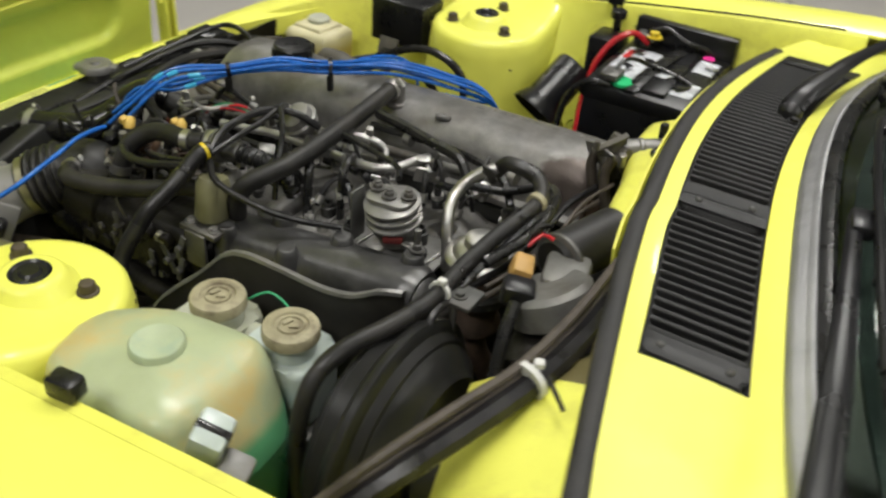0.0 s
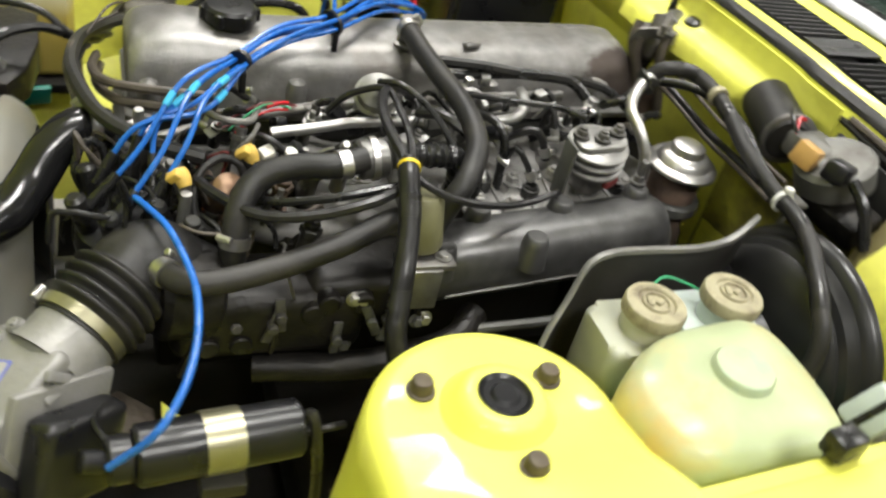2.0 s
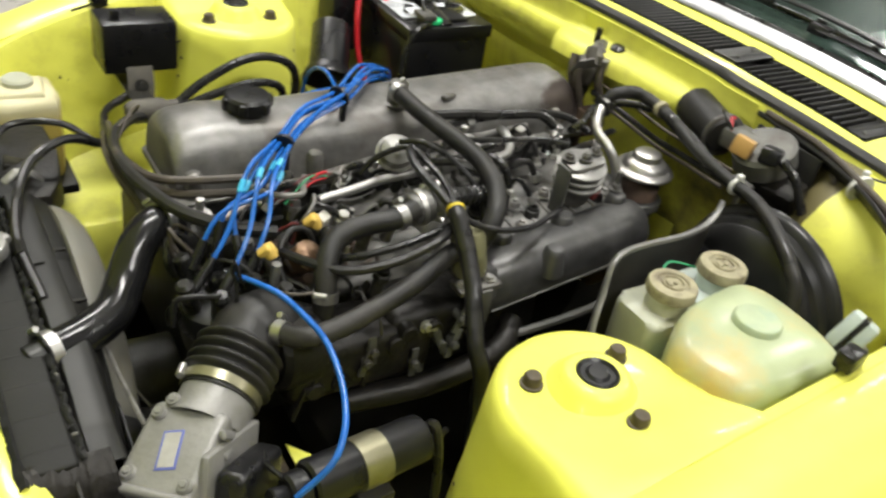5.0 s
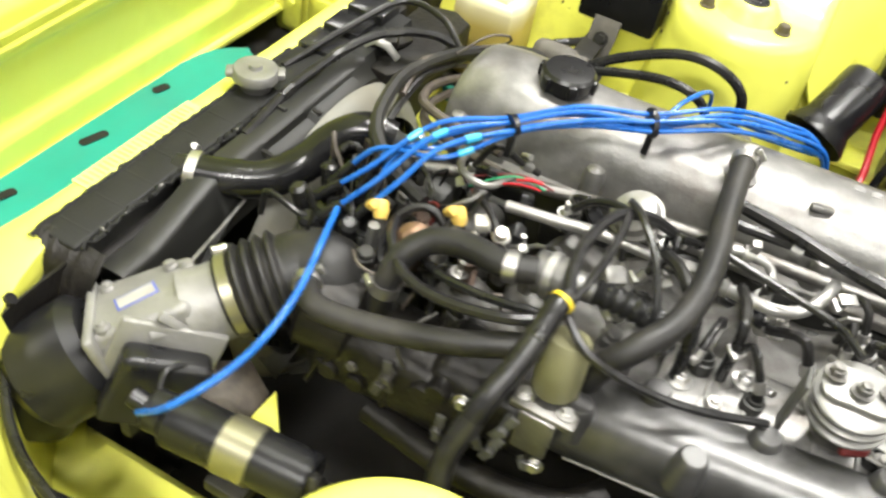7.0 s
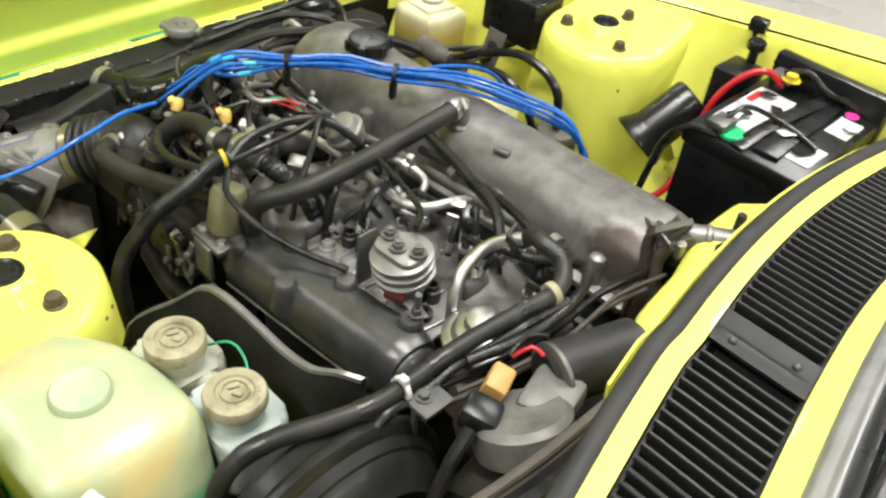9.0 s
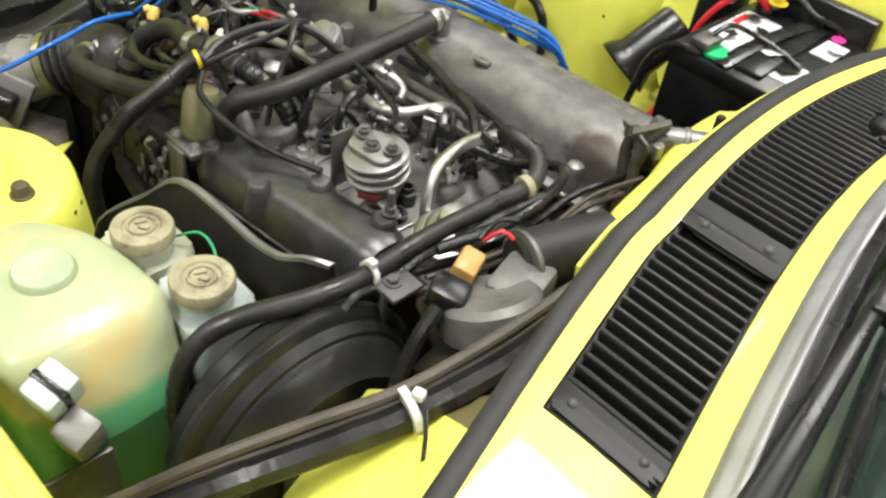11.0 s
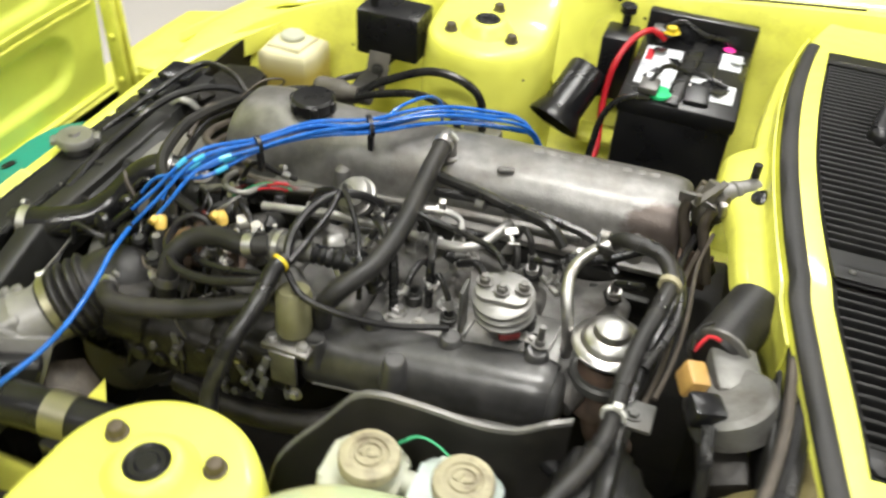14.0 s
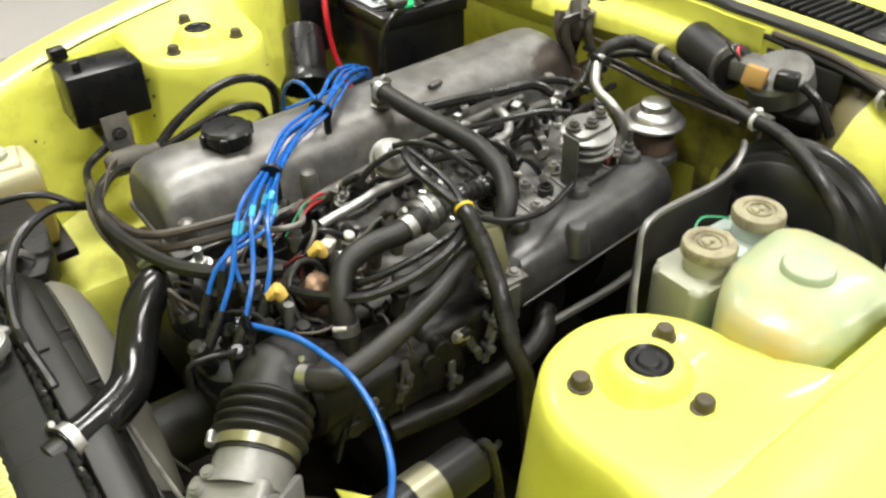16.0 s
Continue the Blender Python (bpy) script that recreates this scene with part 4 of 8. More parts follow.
def grille_pt(y, u, dz):
    a, b = grille_edge(y, False), grille_edge(y, True)
    x = a + (b - a) * u
    return V(x, y, cowl_z(x, y) + dz)


rows = []
for y in xs(-0.343, 0.472, 0.02):
    rows.append([grille_pt(y, -0.025, -0.001), grille_pt(y, -0.022, -0.020), *[grille_pt(y, u, -0.022) for u in (0.2, 0.5, 0.8)], grille_pt(y, 1.022, -0.020), grille_pt(y, 1.025, -0.001)])
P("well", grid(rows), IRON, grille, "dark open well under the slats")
for y in (-0.3435, 0.4725):
    P("well_end", grid([[grille_pt(y, u, -0.001) for u in xs(-0.025, 1.025, 0.15)], [grille_pt(y, u, -0.022) for u in xs(-0.025, 1.025, 0.15)]], 0.001), GRILLE, grille)
for u in (0.0, 1.0):
    P("side_rail", sweep([grille_pt(y, u, -0.0050) for y in xs(-0.344, 0.47, 0.02)], 0.0030, 6), GRILLE, grille)


def end_plate(y0, y1, dz, lip):
    """A flat plate with rounded corners on its outer side and a pressed rib."""
    rows = []
    for k, y in enumerate(xs(y0, y1, 0.004)):
        cut = 0.055 * max(1 - (y - y0) / 0.010, 0) ** 2 if lip else 0.0
        rows.append([grille_pt(y, u, dz + (0.0015 if 0.012 < y - y0 < 0.017 and 0.02 < u < 0.98 else 0.0)) for u in xs(-0.015 + cut, 1.015 - cut, 0.08)])
    return grid(rows, 0.003)


P("end_plate", end_plate(-0.341, -0.316, 0.0005, True), GRILLE, grille, "flat black end plate with screws")
P("middle_plate", end_plate(-0.118, -0.074, 0.0030, False), GRILLE, grille, "raised black joining plate with screws")
P("far_plate", end_plate(0.415, 0.470, 0.0010, False), GRILLE, grille, "flat black plate at the far end")
for sy, su in ((-0.329, 0.16), (-0.329, 0.84), (-0.106, 0.20), (-0.090, 0.82)):
    c = grille_pt(sy, su, 0.0012 if sy < -0.2 else 0.0036)
    P("screw", lathe([(0, 0.0032), (0.0022, 0.0030), (0.0036, 0.0018), (0.0042, 0)], Matrix.Translation(c), 12, False), MID, grille, "small dull steel screw")
y = -0.312
while y < 0.412:
    if not -0.124 < y < -0.068:
        pts = []
        for u in xs(0.01, 0.99, 0.14):
            pts.append([grille_pt(y - 0.0040, u, -0.0100), grille_pt(y - 0.0030, u, -0.0006), grille_pt(y - 0.0018, u, 0.0010), grille_pt(y + 0.0002, u, 0.0014), grille_pt(y + 0.0010, u, -0.0006)])
        P("slat", grid(pts, 0.001), GRILLE, grille)
    y += 0.0128

# windscreen with its gasket and bright trim
screen = thing("windscreen", "raked windscreen with dark gasket and bright trim", "windscreen", (0.75, 0, 0.95))


def screen_pt(y, s):
    f = smooth_table(GLASS_FOOT, y, 0.06)
    return V(f + 0.012 + 0.80 * s + 0.02 * s * s, y * (1 - 0.18 * s), cowl_z(f, y) + 0.006 + 0.52 * s)


P("glass", grid([[screen_pt(y, s) for s in xs(0.0, 0.80, 0.1)] for y in xs(-0.70, 0.70, 0.05)], 0.005), GLASS, screen, "green-tinted windscreen glass", 60).visible_shadow = False
P("gasket", sweep([screen_pt(y, 0.004) + V(-0.004, 0, 0.004) for y in xs(-0.70, 0.70, 0.03)], 0.013, 8, 0.6, V(1, 0, 0.4)), RUBBER, screen, "black rubber windscreen gasket")
rows = []
for y in xs(-0.70, 0.70, 0.03):
    p = screen_pt(y, 0.0) + V(-0.0285, 0, -0.004)
    rows.append([p + V(a, 0, b) for a, b in ((0.0, -0.002), (0.001, 0.0025), (0.006, 0.0065), (0.012, 0.0105), (0.0155, 0.0125), (0.0175, 0.0155), (0.0205, 0.0165), (0.023, 0.0150), (0.024, 0.011))])
P("trim", grid(rows, 0.001), CHROME, screen, "dull bright metal trim strip with a rolled edge", 50)
cabin = thing("cabin", "dark car interior behind the windscreen", "car interior", (1.1, 0, 0.8))
rows = [[V(f, y, z) for f, z in ((smooth_table(GLASS_FOOT, y) + 0.05, 0.90), (smooth_table(GLASS_FOOT, y) + 0.22, 0.935), (1.10, 0.94), (1.16, 0.90), (1.17, 0.60))] for y in xs(-0.68, 0.68, 0.04)]
P("dashboard", grid(rows, 0.01), DASH, cabin, "dark padded dashboard", 60)
P("rear_bulkhead", block(1.95, 2.0, -0.62, 0.62, 0.4, 1.28, 0.02), DASH, cabin)
P("roof_lining", block(1.38, 1.98, -0.55, 0.55, 1.29, 1.305, 0.005), DASH, cabin)
P("steering_wheel", lathe([(0.178 + 0.014 * math.cos(a), 0.014 * math.sin(a)) for a in [2 * math.pi * k / 10 for k in range(11)]], pose(1.22, -0.36, 0.93, 0, -65, 0), 36, False), PLASTIC, cabin)
for side in (-1, 1):
    P("door_panel", block(0.98, 2.0, side * 0.68 - 0.01, side * 0.68 + 0.01, 0.30, 0.88, 0.01), DASH, cabin)
    P("pillar", rod(screen_pt(side * 0.69, 0.0), screen_pt(side * 0.69, 0.80), 0.02, 10), YELLOW, cabin, "yellow windscreen pillar")

# wipers: a broad tapering arm on a pivot, a link, and a blade with its yokes along the glass
def wiper(pivot, tip, y0, y1, rise):
    base = V(*pivot)
    w = thing("wiper", "black windscreen wiper parked along the glass foot", "wiper", base, "wipers")
    P("pivot", join(lathe([(0.015, -0.014), (0.016, 0.002), (0.013, 0.008), (0.007, 0.012), (0, 0.013)], Matrix.Translation(base), 20, False), hexbolt(base + V(0.010, -0.022, -0.004), (0.1, 0, 1), 0.006, 0.006)), PLASTIC, w, "black domed pivot cover")
    top = V(*tip)
    line = spline([base + V(0, 0, 0.006), base.lerp(top, 0.12) + V(0, 0, 0.016), base.lerp(top, 0.45) + V(0, 0, 0.020), base.lerp(top, 0.8) + V(0, 0, 0.010), top])
    P("arm", sweep(line, lambda q: 0.016 - 0.009 * q, 10, 0.45, V(1, 0, 0)), PLASTIC, w, "tapering black wiper arm")
    P("link", box((0.022, 0.040, 0.016), Matrix.Translation(top) @ pose(0.006, 0, 0, 0, 0, 12), 0.004), PLASTIC, w, "black blade clip")
    blade = [screen_pt(q, rise) + V(0, 0, 0.006) for q in xs(y0, y1, 0.03)]
    P("blade", sweep(blade, 0.0045, 8, 1.4), RUBBER, w)
    spine = [screen_pt(q, rise) + V(-0.006, 0, 0.016 + 0.010 * math.sin(math.pi * (q - y0) / (y1 - y0))) for q in xs(y0 + 0.03, y1 - 0.03, 0.03)]
    P("yoke", sweep(spine, 0.0048, 8, 0.7), PLASTIC, w, "satin black blade frame")
    for q in xs(y0 + 0.05, y1 - 0.05, 0.11):
        P("claw", box((0.012, 0.014, 0.014), Matrix.Translation(screen_pt(q, rise) + V(-0.002, 0, 0.012)), 0.003), PLASTIC, w)


wiper((0.627, 0.186, 0.916), (0.712, 0.50, 0.940), 0.24, 0.66, 0.030)
wiper((0.806, -0.540, 0.905), (0.750, -0.125, 0.958), -0.36, 0.13, 0.052)


# ---- the engine ----
engine = thing("engine", "grimy straight-six engine with a satin grey valve cover", "engine", (0.08, 0.1, 0.35))


def ez(x):
    return 0.036 * x


VC = [(0.030, 0.722), (0.033, 0.742), (0.041, 0.772), (0.052, 0.790), (0.070, 0.801), (0.092, 0.805), (0.130, 0.804), (0.150, 0.797), (0.165, 0.782), (0.174, 0.755), (0.177, 0.722)]
rows = []
for x, k in ((-0.258, 0.80), (-0.255, 0.90), (-0.248, 0.97), (-0.238, 1.0), *[(q, 1.0) for q in xs(-0.2, 0.38, 0.04)], (0.400, 0.985), (0.412, 0.95), (0.420, 0.88), (0.424, 0.78)):
    bump = 0.012 * math.exp(-((x + 0.20) / 0.06) ** 2)
    row = []
    for y, z in VC:
        yy = 0.104 + (y - 0.104) * (0.85 + 0.15 * k)
        zz = 0.722 + (z - 0.722) * k + bump * (z - 0.722) / 0.083 + ez(x)
        row.append(V(x, yy, zz))
    rows.append(row)
bm = grid(rows)
bm.verts.ensure_lookup_table()
n_ring = len(VC)
bm.faces.new(bm.verts[:n_ring]), bm.faces.new(bm.verts[-n_ring:])
vc = P("valve_cover", bm, COVER, engine, "satin grey cast valve cover with a brown heat stain", 50)
P("gasket_flange", prism([(-0.262, 0.022), (-0.255, 0.015), (0.425, 0.015), (0.432, 0.025), (0.432, 0.180), (0.425, 0.190), (-0.255, 0.190), (-0.262, 0.182)], -0.006, 0.004, pose(0, 0, 0.724, 0, -2.06, 0), 0.002), VALVE, vc)
for bx in (-0.235, -0.06, 0.20, 0.37):
    for by, w in ((0.0345, -1), (0.1745, 1)):
        c = V(bx, by, 0.730 + ez(bx))
        P("bolt_boss", join(lathe([(0.013, -0.003), (0.013, 0.024), (0.010, 0.034), (0.004, 0.037), (0, 0.037)], Matrix.Translation(c), 16, False)), VALVE, vc)
for i, (ex, ew) in enumerate(((0.175, 0.024), )):
    P("casting_lug", box((ew, 0.012, 0.008), pose(ex, 0.066, 0.808 + ez(ex) - 0.006, -22, 0, 12), 0.003), VALVE, vc)
# raised cast lettering cannot be read: plain bars
for i in range(9):
    x0 = 0.205 + i * 0.019 + (0.012 if i > 5 else 0)
    P("raised_bar", box((0.012, 0.009, 0.0014), pose(x0, 0.126, 0.8040 + ez(x0), 0, -2, 0), 0.0005, 1), VALVE, vc)
oc = V(-0.137, 0.100, 0.803)
cap = P("oil_filler_cap", lathe([(0.0, -0.01), (0.024, -0.01), (0.024, 0.004), (0.031, 0.006), (0.0325, 0.010), (0.0325, 0.022), (0.029, 0.026), (0.018, 0.027), (0, 0.027)], Matrix.Translation(oc), 24, False), PLASTIC, vc, "black ribbed oil filler cap")
for k in range(6):
    a = math.pi * k / 3
    P("grip_lug", box((0.010, 0.012, 0.017), Matrix.Translation(oc) @ pose(0.0315 * math.cos(a), 0.0315 * math.sin(a), 0.014, 0, 0, math.degrees(a)), 0.003), PLASTIC, vc)
P("breather_stub", join(rod((0.086, 0.076, 0.79), (0.086, 0.074, 0.838), 0.013, 14), lathe([(0.020, 0), (0.020, 0.004), (0.014, 0.006)], pose(0.086, 0.076, 0.800), 16, False)), VALVE, vc)

P("cylinder_head", block(-0.235, 0.415, 0.015, 0.195, 0.615, 0.722, 0.006), ALLOY_DARK, engine, "oily alloy cylinder head")
P("engine_block", block(-0.225, 0.42, 0.0, 0.21, 0.30, 0.615, 0.012), IRON, engine, "black grimy engine block")
P("timing_cover", prism(rounded(0.20, 0.36, 0.05), 0, 0.045, pose(-0.225, 0.105, 0.53, 0, -90, 0), 0.006), ALLOY_DARK, engine, "dull alloy timing cover")
P("rear_hanger", join(block(0.425, 0.431, 0.02, 0.10, 0.70, 0.775, 0.002), block(0.430, 0.470, 0.03, 0.035, 0.72, 0.78, 0.002), rod((0.424, 0.06, 0.755), (0.444, 0.06, 0.755), 0.009, 12)), RUST, engine, "rusty brown lifting bracket")
P("bellhousing", lathe([(0.10, 0), (0.18, 0.02), (0.19, 0.10), (0.12, 0.2)], pose(0.40, 0.10, 0.48, 0, 90, 0), 28), IRON, engine, "dark bellhousing")

# inlet manifold: rounded plenum, runners, flat plate with bolts
man = thing("inlet_manifold", "long cast grey inlet manifold plenum with runners", "inlet manifold", (0.18, -0.23, 0.65))
rows = []
for s, k in ((0.0, 0.70), (0.02, 0.9), (0.05, 1.0), (0.3, 1.0), (0.55, 1.0), (0.8, 1.0), (0.93, 1.0), (0.97, 0.96), (1.0, 0.86)):
    c = V(0.020, -0.236, 0.690).lerp(V(0.330, -0.226, 0.722), s)
    w, h = 0.041 * k, (0.042 + 0.004 * s) * k
    row = []
    for i in range(24):
        a = 2 * math.pi * i / 24
        ca, sa = math.cos(a), math.sin(a)
        row.append(c + V(0, w * abs(ca) ** 0.85 * (1 if ca > 0 else -1), h * abs(sa) ** 0.85 * (1 if sa > 0 else -1)))
    rows.append(row)
bm = grid(rows, 0, True)
bmesh.ops.holes_fill(bm, edges=[e for e in bm.edges if e.is_boundary])
P("plenum", bm, PLENUM, man, "rounded dark cast plenum", 50)
for px, side in ((0.045, -0.030), (0.10, 0.018), (0.15, -0.034), (0.20, 0.016), (0.302, 0.024)):
    pz = 0.700 + 0.103 * (px - 0.02) + (0.034 if side > 0 else 0.028)
    P("bolt_boss", lathe([(0.019, -0.03), (0.015, 0.0), (0.013, 0.008), (0.011, 0.010), (0, 0.010)], pose(px, -0.232 + side, pz), 18, False), PLENUM, man)
P("end_cap", lathe([(0.0, 0.014), (0.020, 0.013), (0.030, 0.008), (0.034, 0.0), (0.036, -0.01)], along((0.331, -0.226, 0.722), (0.36, -0.225, 0.725)), 24, False), PLENUM, man)
P("parting_line", sweep(spline([(0.05, -0.2835, 0.684), (0.18, -0.281, 0.700), (0.31, -0.276, 0.714)]), 0.0016, 6), ALLOY, man)
rows = [[V(x, y, 0.717 + 0.10 * (x - 0.05) + dz) for y, dz in ((-0.225, -0.012), (-0.212, 0.002), (-0.19, 0.006), (-0.13, 0.006), (-0.118, -0.002), (-0.115, -0.03))] for x in xs(0.095, 0.325, 0.02)]
P("top_plate", grid(rows, 0.004), PLATE, man, "flat alloy flange with studs")
for q in range(7):
    rx = 0.108 + 0.034 * q
    P("plate_rib", box((0.005, 0.075, 0.006), pose(rx, -0.165, 0.7235 + 0.10 * (rx - 0.05), 0, 0, 6 * (q % 3 - 1)), 0.002), PLATE, man)
for px_, py_, ph in ((0.128, -0.150, 0.022), (0.182, -0.172, 0.016), (0.275, -0.150, 0.026), (0.292, -0.178, 0.014)):
    P("port", lathe([(0.011, 0), (0.011, ph * 0.7), (0.008, ph * 0.75), (0.008, ph), (0.006, ph), (0.006, 0.004)], pose(px_, py_, 0.722 + 0.10 * (px_ - 0.05)), 16, False), ALLOY_DARK, man)
for bx, by in ((0.115, -0.175), (0.150, -0.192), (0.200, -0.203), (0.17, -0.145), (0.303, -0.201), (0.225, -0.14)):
    bz = (0.7245 if bx < 0.3 else 0.750) + 0.10 * (bx - 0.05)
    P("bolt", join(hexbolt((bx, by, bz), (0, 0, 1), 0.0085 if bx < 0.3 else 0.0065, 0.010), rod((bx, by, bz), (bx, by, bz + (0.030 if bx > 0.3 else 0.014)), 0.0042, 10)), STEEL if bx < 0.3 else ALLOY, man, "dull steel bolt")
for i in range(6):
    x = -0.16 + i * 0.105
    P("runner", sweep(spline([(max(x, 0.045) * 0.92, -0.215, 0.690 + ez(x)), (x, -0.15, 0.708 + ez(x)), (x, -0.07, 0.695 + ez(x)), (x, 0.02, 0.655 + ez(x))]), 0.0235, 14, 0.85), RUNNER, man, "dusty grey cast runner")
    P("runner_flange", box((0.085, 0.012, 0.055), pose(x, 0.008, 0.668 + ez(x), 20, 0, 0), 0.006), ALLOY_DARK, man)
web = []
for x in xs(-0.06, 0.355, 0.012):
    ridge = 0.012 * abs(math.cos(math.pi * (x + 0.16) / 0.105)) ** 3
    web.append([V(x, y, 0.694 + ez(x) + 0.02 * k + ridge * (1 - k)) for y, k in ((-0.200, 0.2), (-0.170, 0.5), (-0.130, 0.6), (-0.085, 0.35), (-0.040, 0.1), (0.010, -0.2))])
P("runner_web", grid(web, 0.004), RUNNER, man, "dusty grey web between the runners", 60)
P("throttle_chamber", join(block(-0.235, -0.035, -0.292, -0.205, 0.615, 0.700, 0.02, 3), rod((-0.25, -0.262, 0.690), (-0.19, -0.25, 0.680), 0.046, 24), block(-0.10, 0.03, -0.285, -0.20, 0.64, 0.712, 0.018, 3)), OILY, man, "dark oily throttle chamber")
P("balance_pipe", tube([(-0.15, -0.285, 0.60), (-0.04, -0.305, 0.612), (0.06, -0.30, 0.630), (0.10, -0.27, 0.645)], 0.016, 12), OILY, man)
gear_rng = random.Random(3)
for k in range(22):
    gx, gz = -0.235 + 0.265 * gear_rng.random(), gear_rng.uniform(0.625, 0.700)
    c = V(gx, -0.289, gz)
    kind = k % 4
    if kind == 0:
        P("bolt", hexbolt(c, (0, -1, 0.2), 0.006, 0.008), STEEL if k % 8 else MID, man)
    elif kind == 1:
        P("lever", join(box((0.010, 0.004, 0.045), Matrix.Translation(c) @ pose(0, -0.008, 0, 0, gear_rng.uniform(-60, 60), 0), 0.0015), rod(c + V(0, 0.01, 0), c + V(0, -0.016, 0), 0.0055, 12)), MID, man, "dull throttle lever")
    elif kind == 2:
        P("cast_rib", box((0.006, 0.012, 0.05), Matrix.Translation(c) @ pose(0, 0, 0, 0, gear_rng.uniform(-25, 25), 0), 0.002), OILY, man)
    else:
        P("boss", rod(c + V(0, 0.012, 0), c + V(0, -0.008, 0), 0.012, 16), OILY, man)
P("support_stay", tube([(0.09, -0.292, 0.640), (0.2, -0.300, 0.655), (0.33, -0.292, 0.675)], 0.006, 8), MID, man)
P("bracket", join(block(-0.012, 0.050, -0.292, -0.262, 0.728, 0.736, 0.002), block(0.0, 0.035, -0.296, -0.290, 0.680, 0.732, 0.002)), ALLOY, man, "alloy bracket with two bolts")
for bx in (-0.002, 0.038):
    P("bracket_bolt", hexbolt((bx, -0.278, 0.736), (0, 0, 1), 0.006, 0.006), STEEL, man)
dash_at = along((0.018, -0.262, 0.737), (0.012, -0.243, 0.81))
P("dashpot", join(lathe([(0.0, 0), (0.019, 0.0), (0.0225, 0.006), (0.0225, 0.052), (0.019, 0.060), (0.008, 0.062), (0, 0.062)], dash_at, 22, False)), OLIVE, man, "olive plastic dashpot")

# exhaust gas valve with its bright dome
egr = thing("recirculation_valve", "exhaust gas valve with a bright silver dome", "valve", (0.378, -0.176, 0.70))
eg = pose(0.378, -0.176, 0.0) @ Matrix.Diagonal((1.22, 1.22, 1, 1))
P("dome", lathe([(0.0, 0.815), (0.012, 0.8145), (0.0165, 0.811), (0.018, 0.802), (0.0235, 0.7995), (0.0265, 0.796), (0.0285, 0.790), (0.034, 0.7885), (0.0365, 0.785), (0.0365, 0.7815), (0.033, 0.779), (0.02, 0.776)], eg, 36, False), STEEL, egr, "polished silver diaphragm dome")
P("stem", lathe([(0.014, 0.775), (0.022, 0.768), (0.026, 0.760), (0.026, 0.735), (0.024, 0.70), (0.028, 0.69), (0.028, 0.68)], eg, 20), RUST, egr, "rust-brown valve neck")
P("neck_flange", lathe([(0.030, 0.742), (0.033, 0.739), (0.033, 0.728), (0.030, 0.725)], eg, 22), MID, egr)
P("exhaust_pipe", tube([(0.378, -0.176, 0.69), (0.385, -0.18, 0.64), (0.40, -0.15, 0.58), (0.42, -0.1, 0.52)], 0.018, 12), RUST, egr)

# boost control device: layered pale disc with three nuts
bc = thing("boost_control_valve", "layered pale zinc boost control valve with nuts", "valve", (0.246, -0.176, 0.755))
bm4 = pose(0.250, -0.174, 0.79, 7, -5, 0) @ Matrix.Diagonal((1.06, 1.06, 1, 1)) @ pose(0, 0, -0.79)
P("body", lathe([(0.020, 0.752), (0.024, 0.765), (0.030, 0.776), (0.030, 0.785)], bm4, 26), ALLOY, bc)
P("red_gasket", box((0.026, 0.008, 0.010), pose(0.266, -0.200, 0.774, 0, 0, 30), 0.003), MAROON, bc, "dull red plastic cap")
for z in (0.787, 0.799, 0.811):
    P("layer", lathe([(0.0, z - 0.004), (0.0305, z - 0.004), (0.0345, z - 0.0015), (0.0345, z + 0.0015), (0.0305, z + 0.004), (0.0, z + 0.005)], bm4, 34, False), ZINC, bc, "pale zinc ring")
P("cover", prism(rounded(0.060, 0.036, 0.012), 0.816, 0.822, bm4, 0.002), ZINC, bc)
for q in (-0.022, 0.0, 0.022):
    c = bm4 @ V(q, 0.004 * (1 if q else -1), 0.824)
    P("nut", join(hexbolt(c, (0, 0, 1), 0.0068, 0.008), lathe([(0, 0.012), (0.0045, 0.011), (0.0045, 0)], Matrix.Translation(c), 12, False)), ALLOY, bc, "dull steel nut")
P("stay", block(0.203, 0.207, -0.204, -0.176, 0.748, 0.822, 0.0015), MID, bc, "upright flat steel stay")

# fuel rails, injectors and pressure regulator
fuel = thing("fuel_rail", "bright steel fuel rail pipes with injector hoses", "fuel rail", (0.1, -0.06, 0.74))
P("rail_pipe", tube([(-0.115, -0.096, 0.770), (-0.06, -0.092, 0.776), (-0.024, -0.088, 0.780), (0.047, -0.084, 0.781), (0.117, -0.094, 0.789), (0.165, -0.102, 0.797), (0.190, -0.085, 0.797), (0.204, -0.058, 0.800), (0.211, -0.030, 0.797)], 0.0064, 12), PALE_PIPE, fuel, "bright steel pipe")
P("rail_joint", box((0.022, 0.016, 0.016), pose(0.078, -0.088, 0.785, 0, -6, 6), 0.003), ALLOY_PALE, fuel, "square pipe joint")
P("joint_nut", hexbolt((0.062, -0.086, 0.783), (1, 0, 0), 0.009, 0.010, False), ALLOY_PALE, fuel)
P("pipe_ring", lathe([(0.0066, -0.004), (0.0085, -0.004), (0.0085, 0.004), (0.0066, 0.004)], along((0.117, -0.094, 0.789), (0.130, -0.096, 0.791)), 14), ALLOY_PALE, fuel)
P("return_pipe", tube([(0.088, -0.064, 0.806), (0.114, -0.056, 0.808), (0.138, -0.050, 0.804), (0.151, -0.048, 0.794), (0.156, -0.062, 0.784), (0.157, -0.076, 0.772)], 0.0050, 10), PALE_PIPE, fuel, "hooked bright steel pipe")
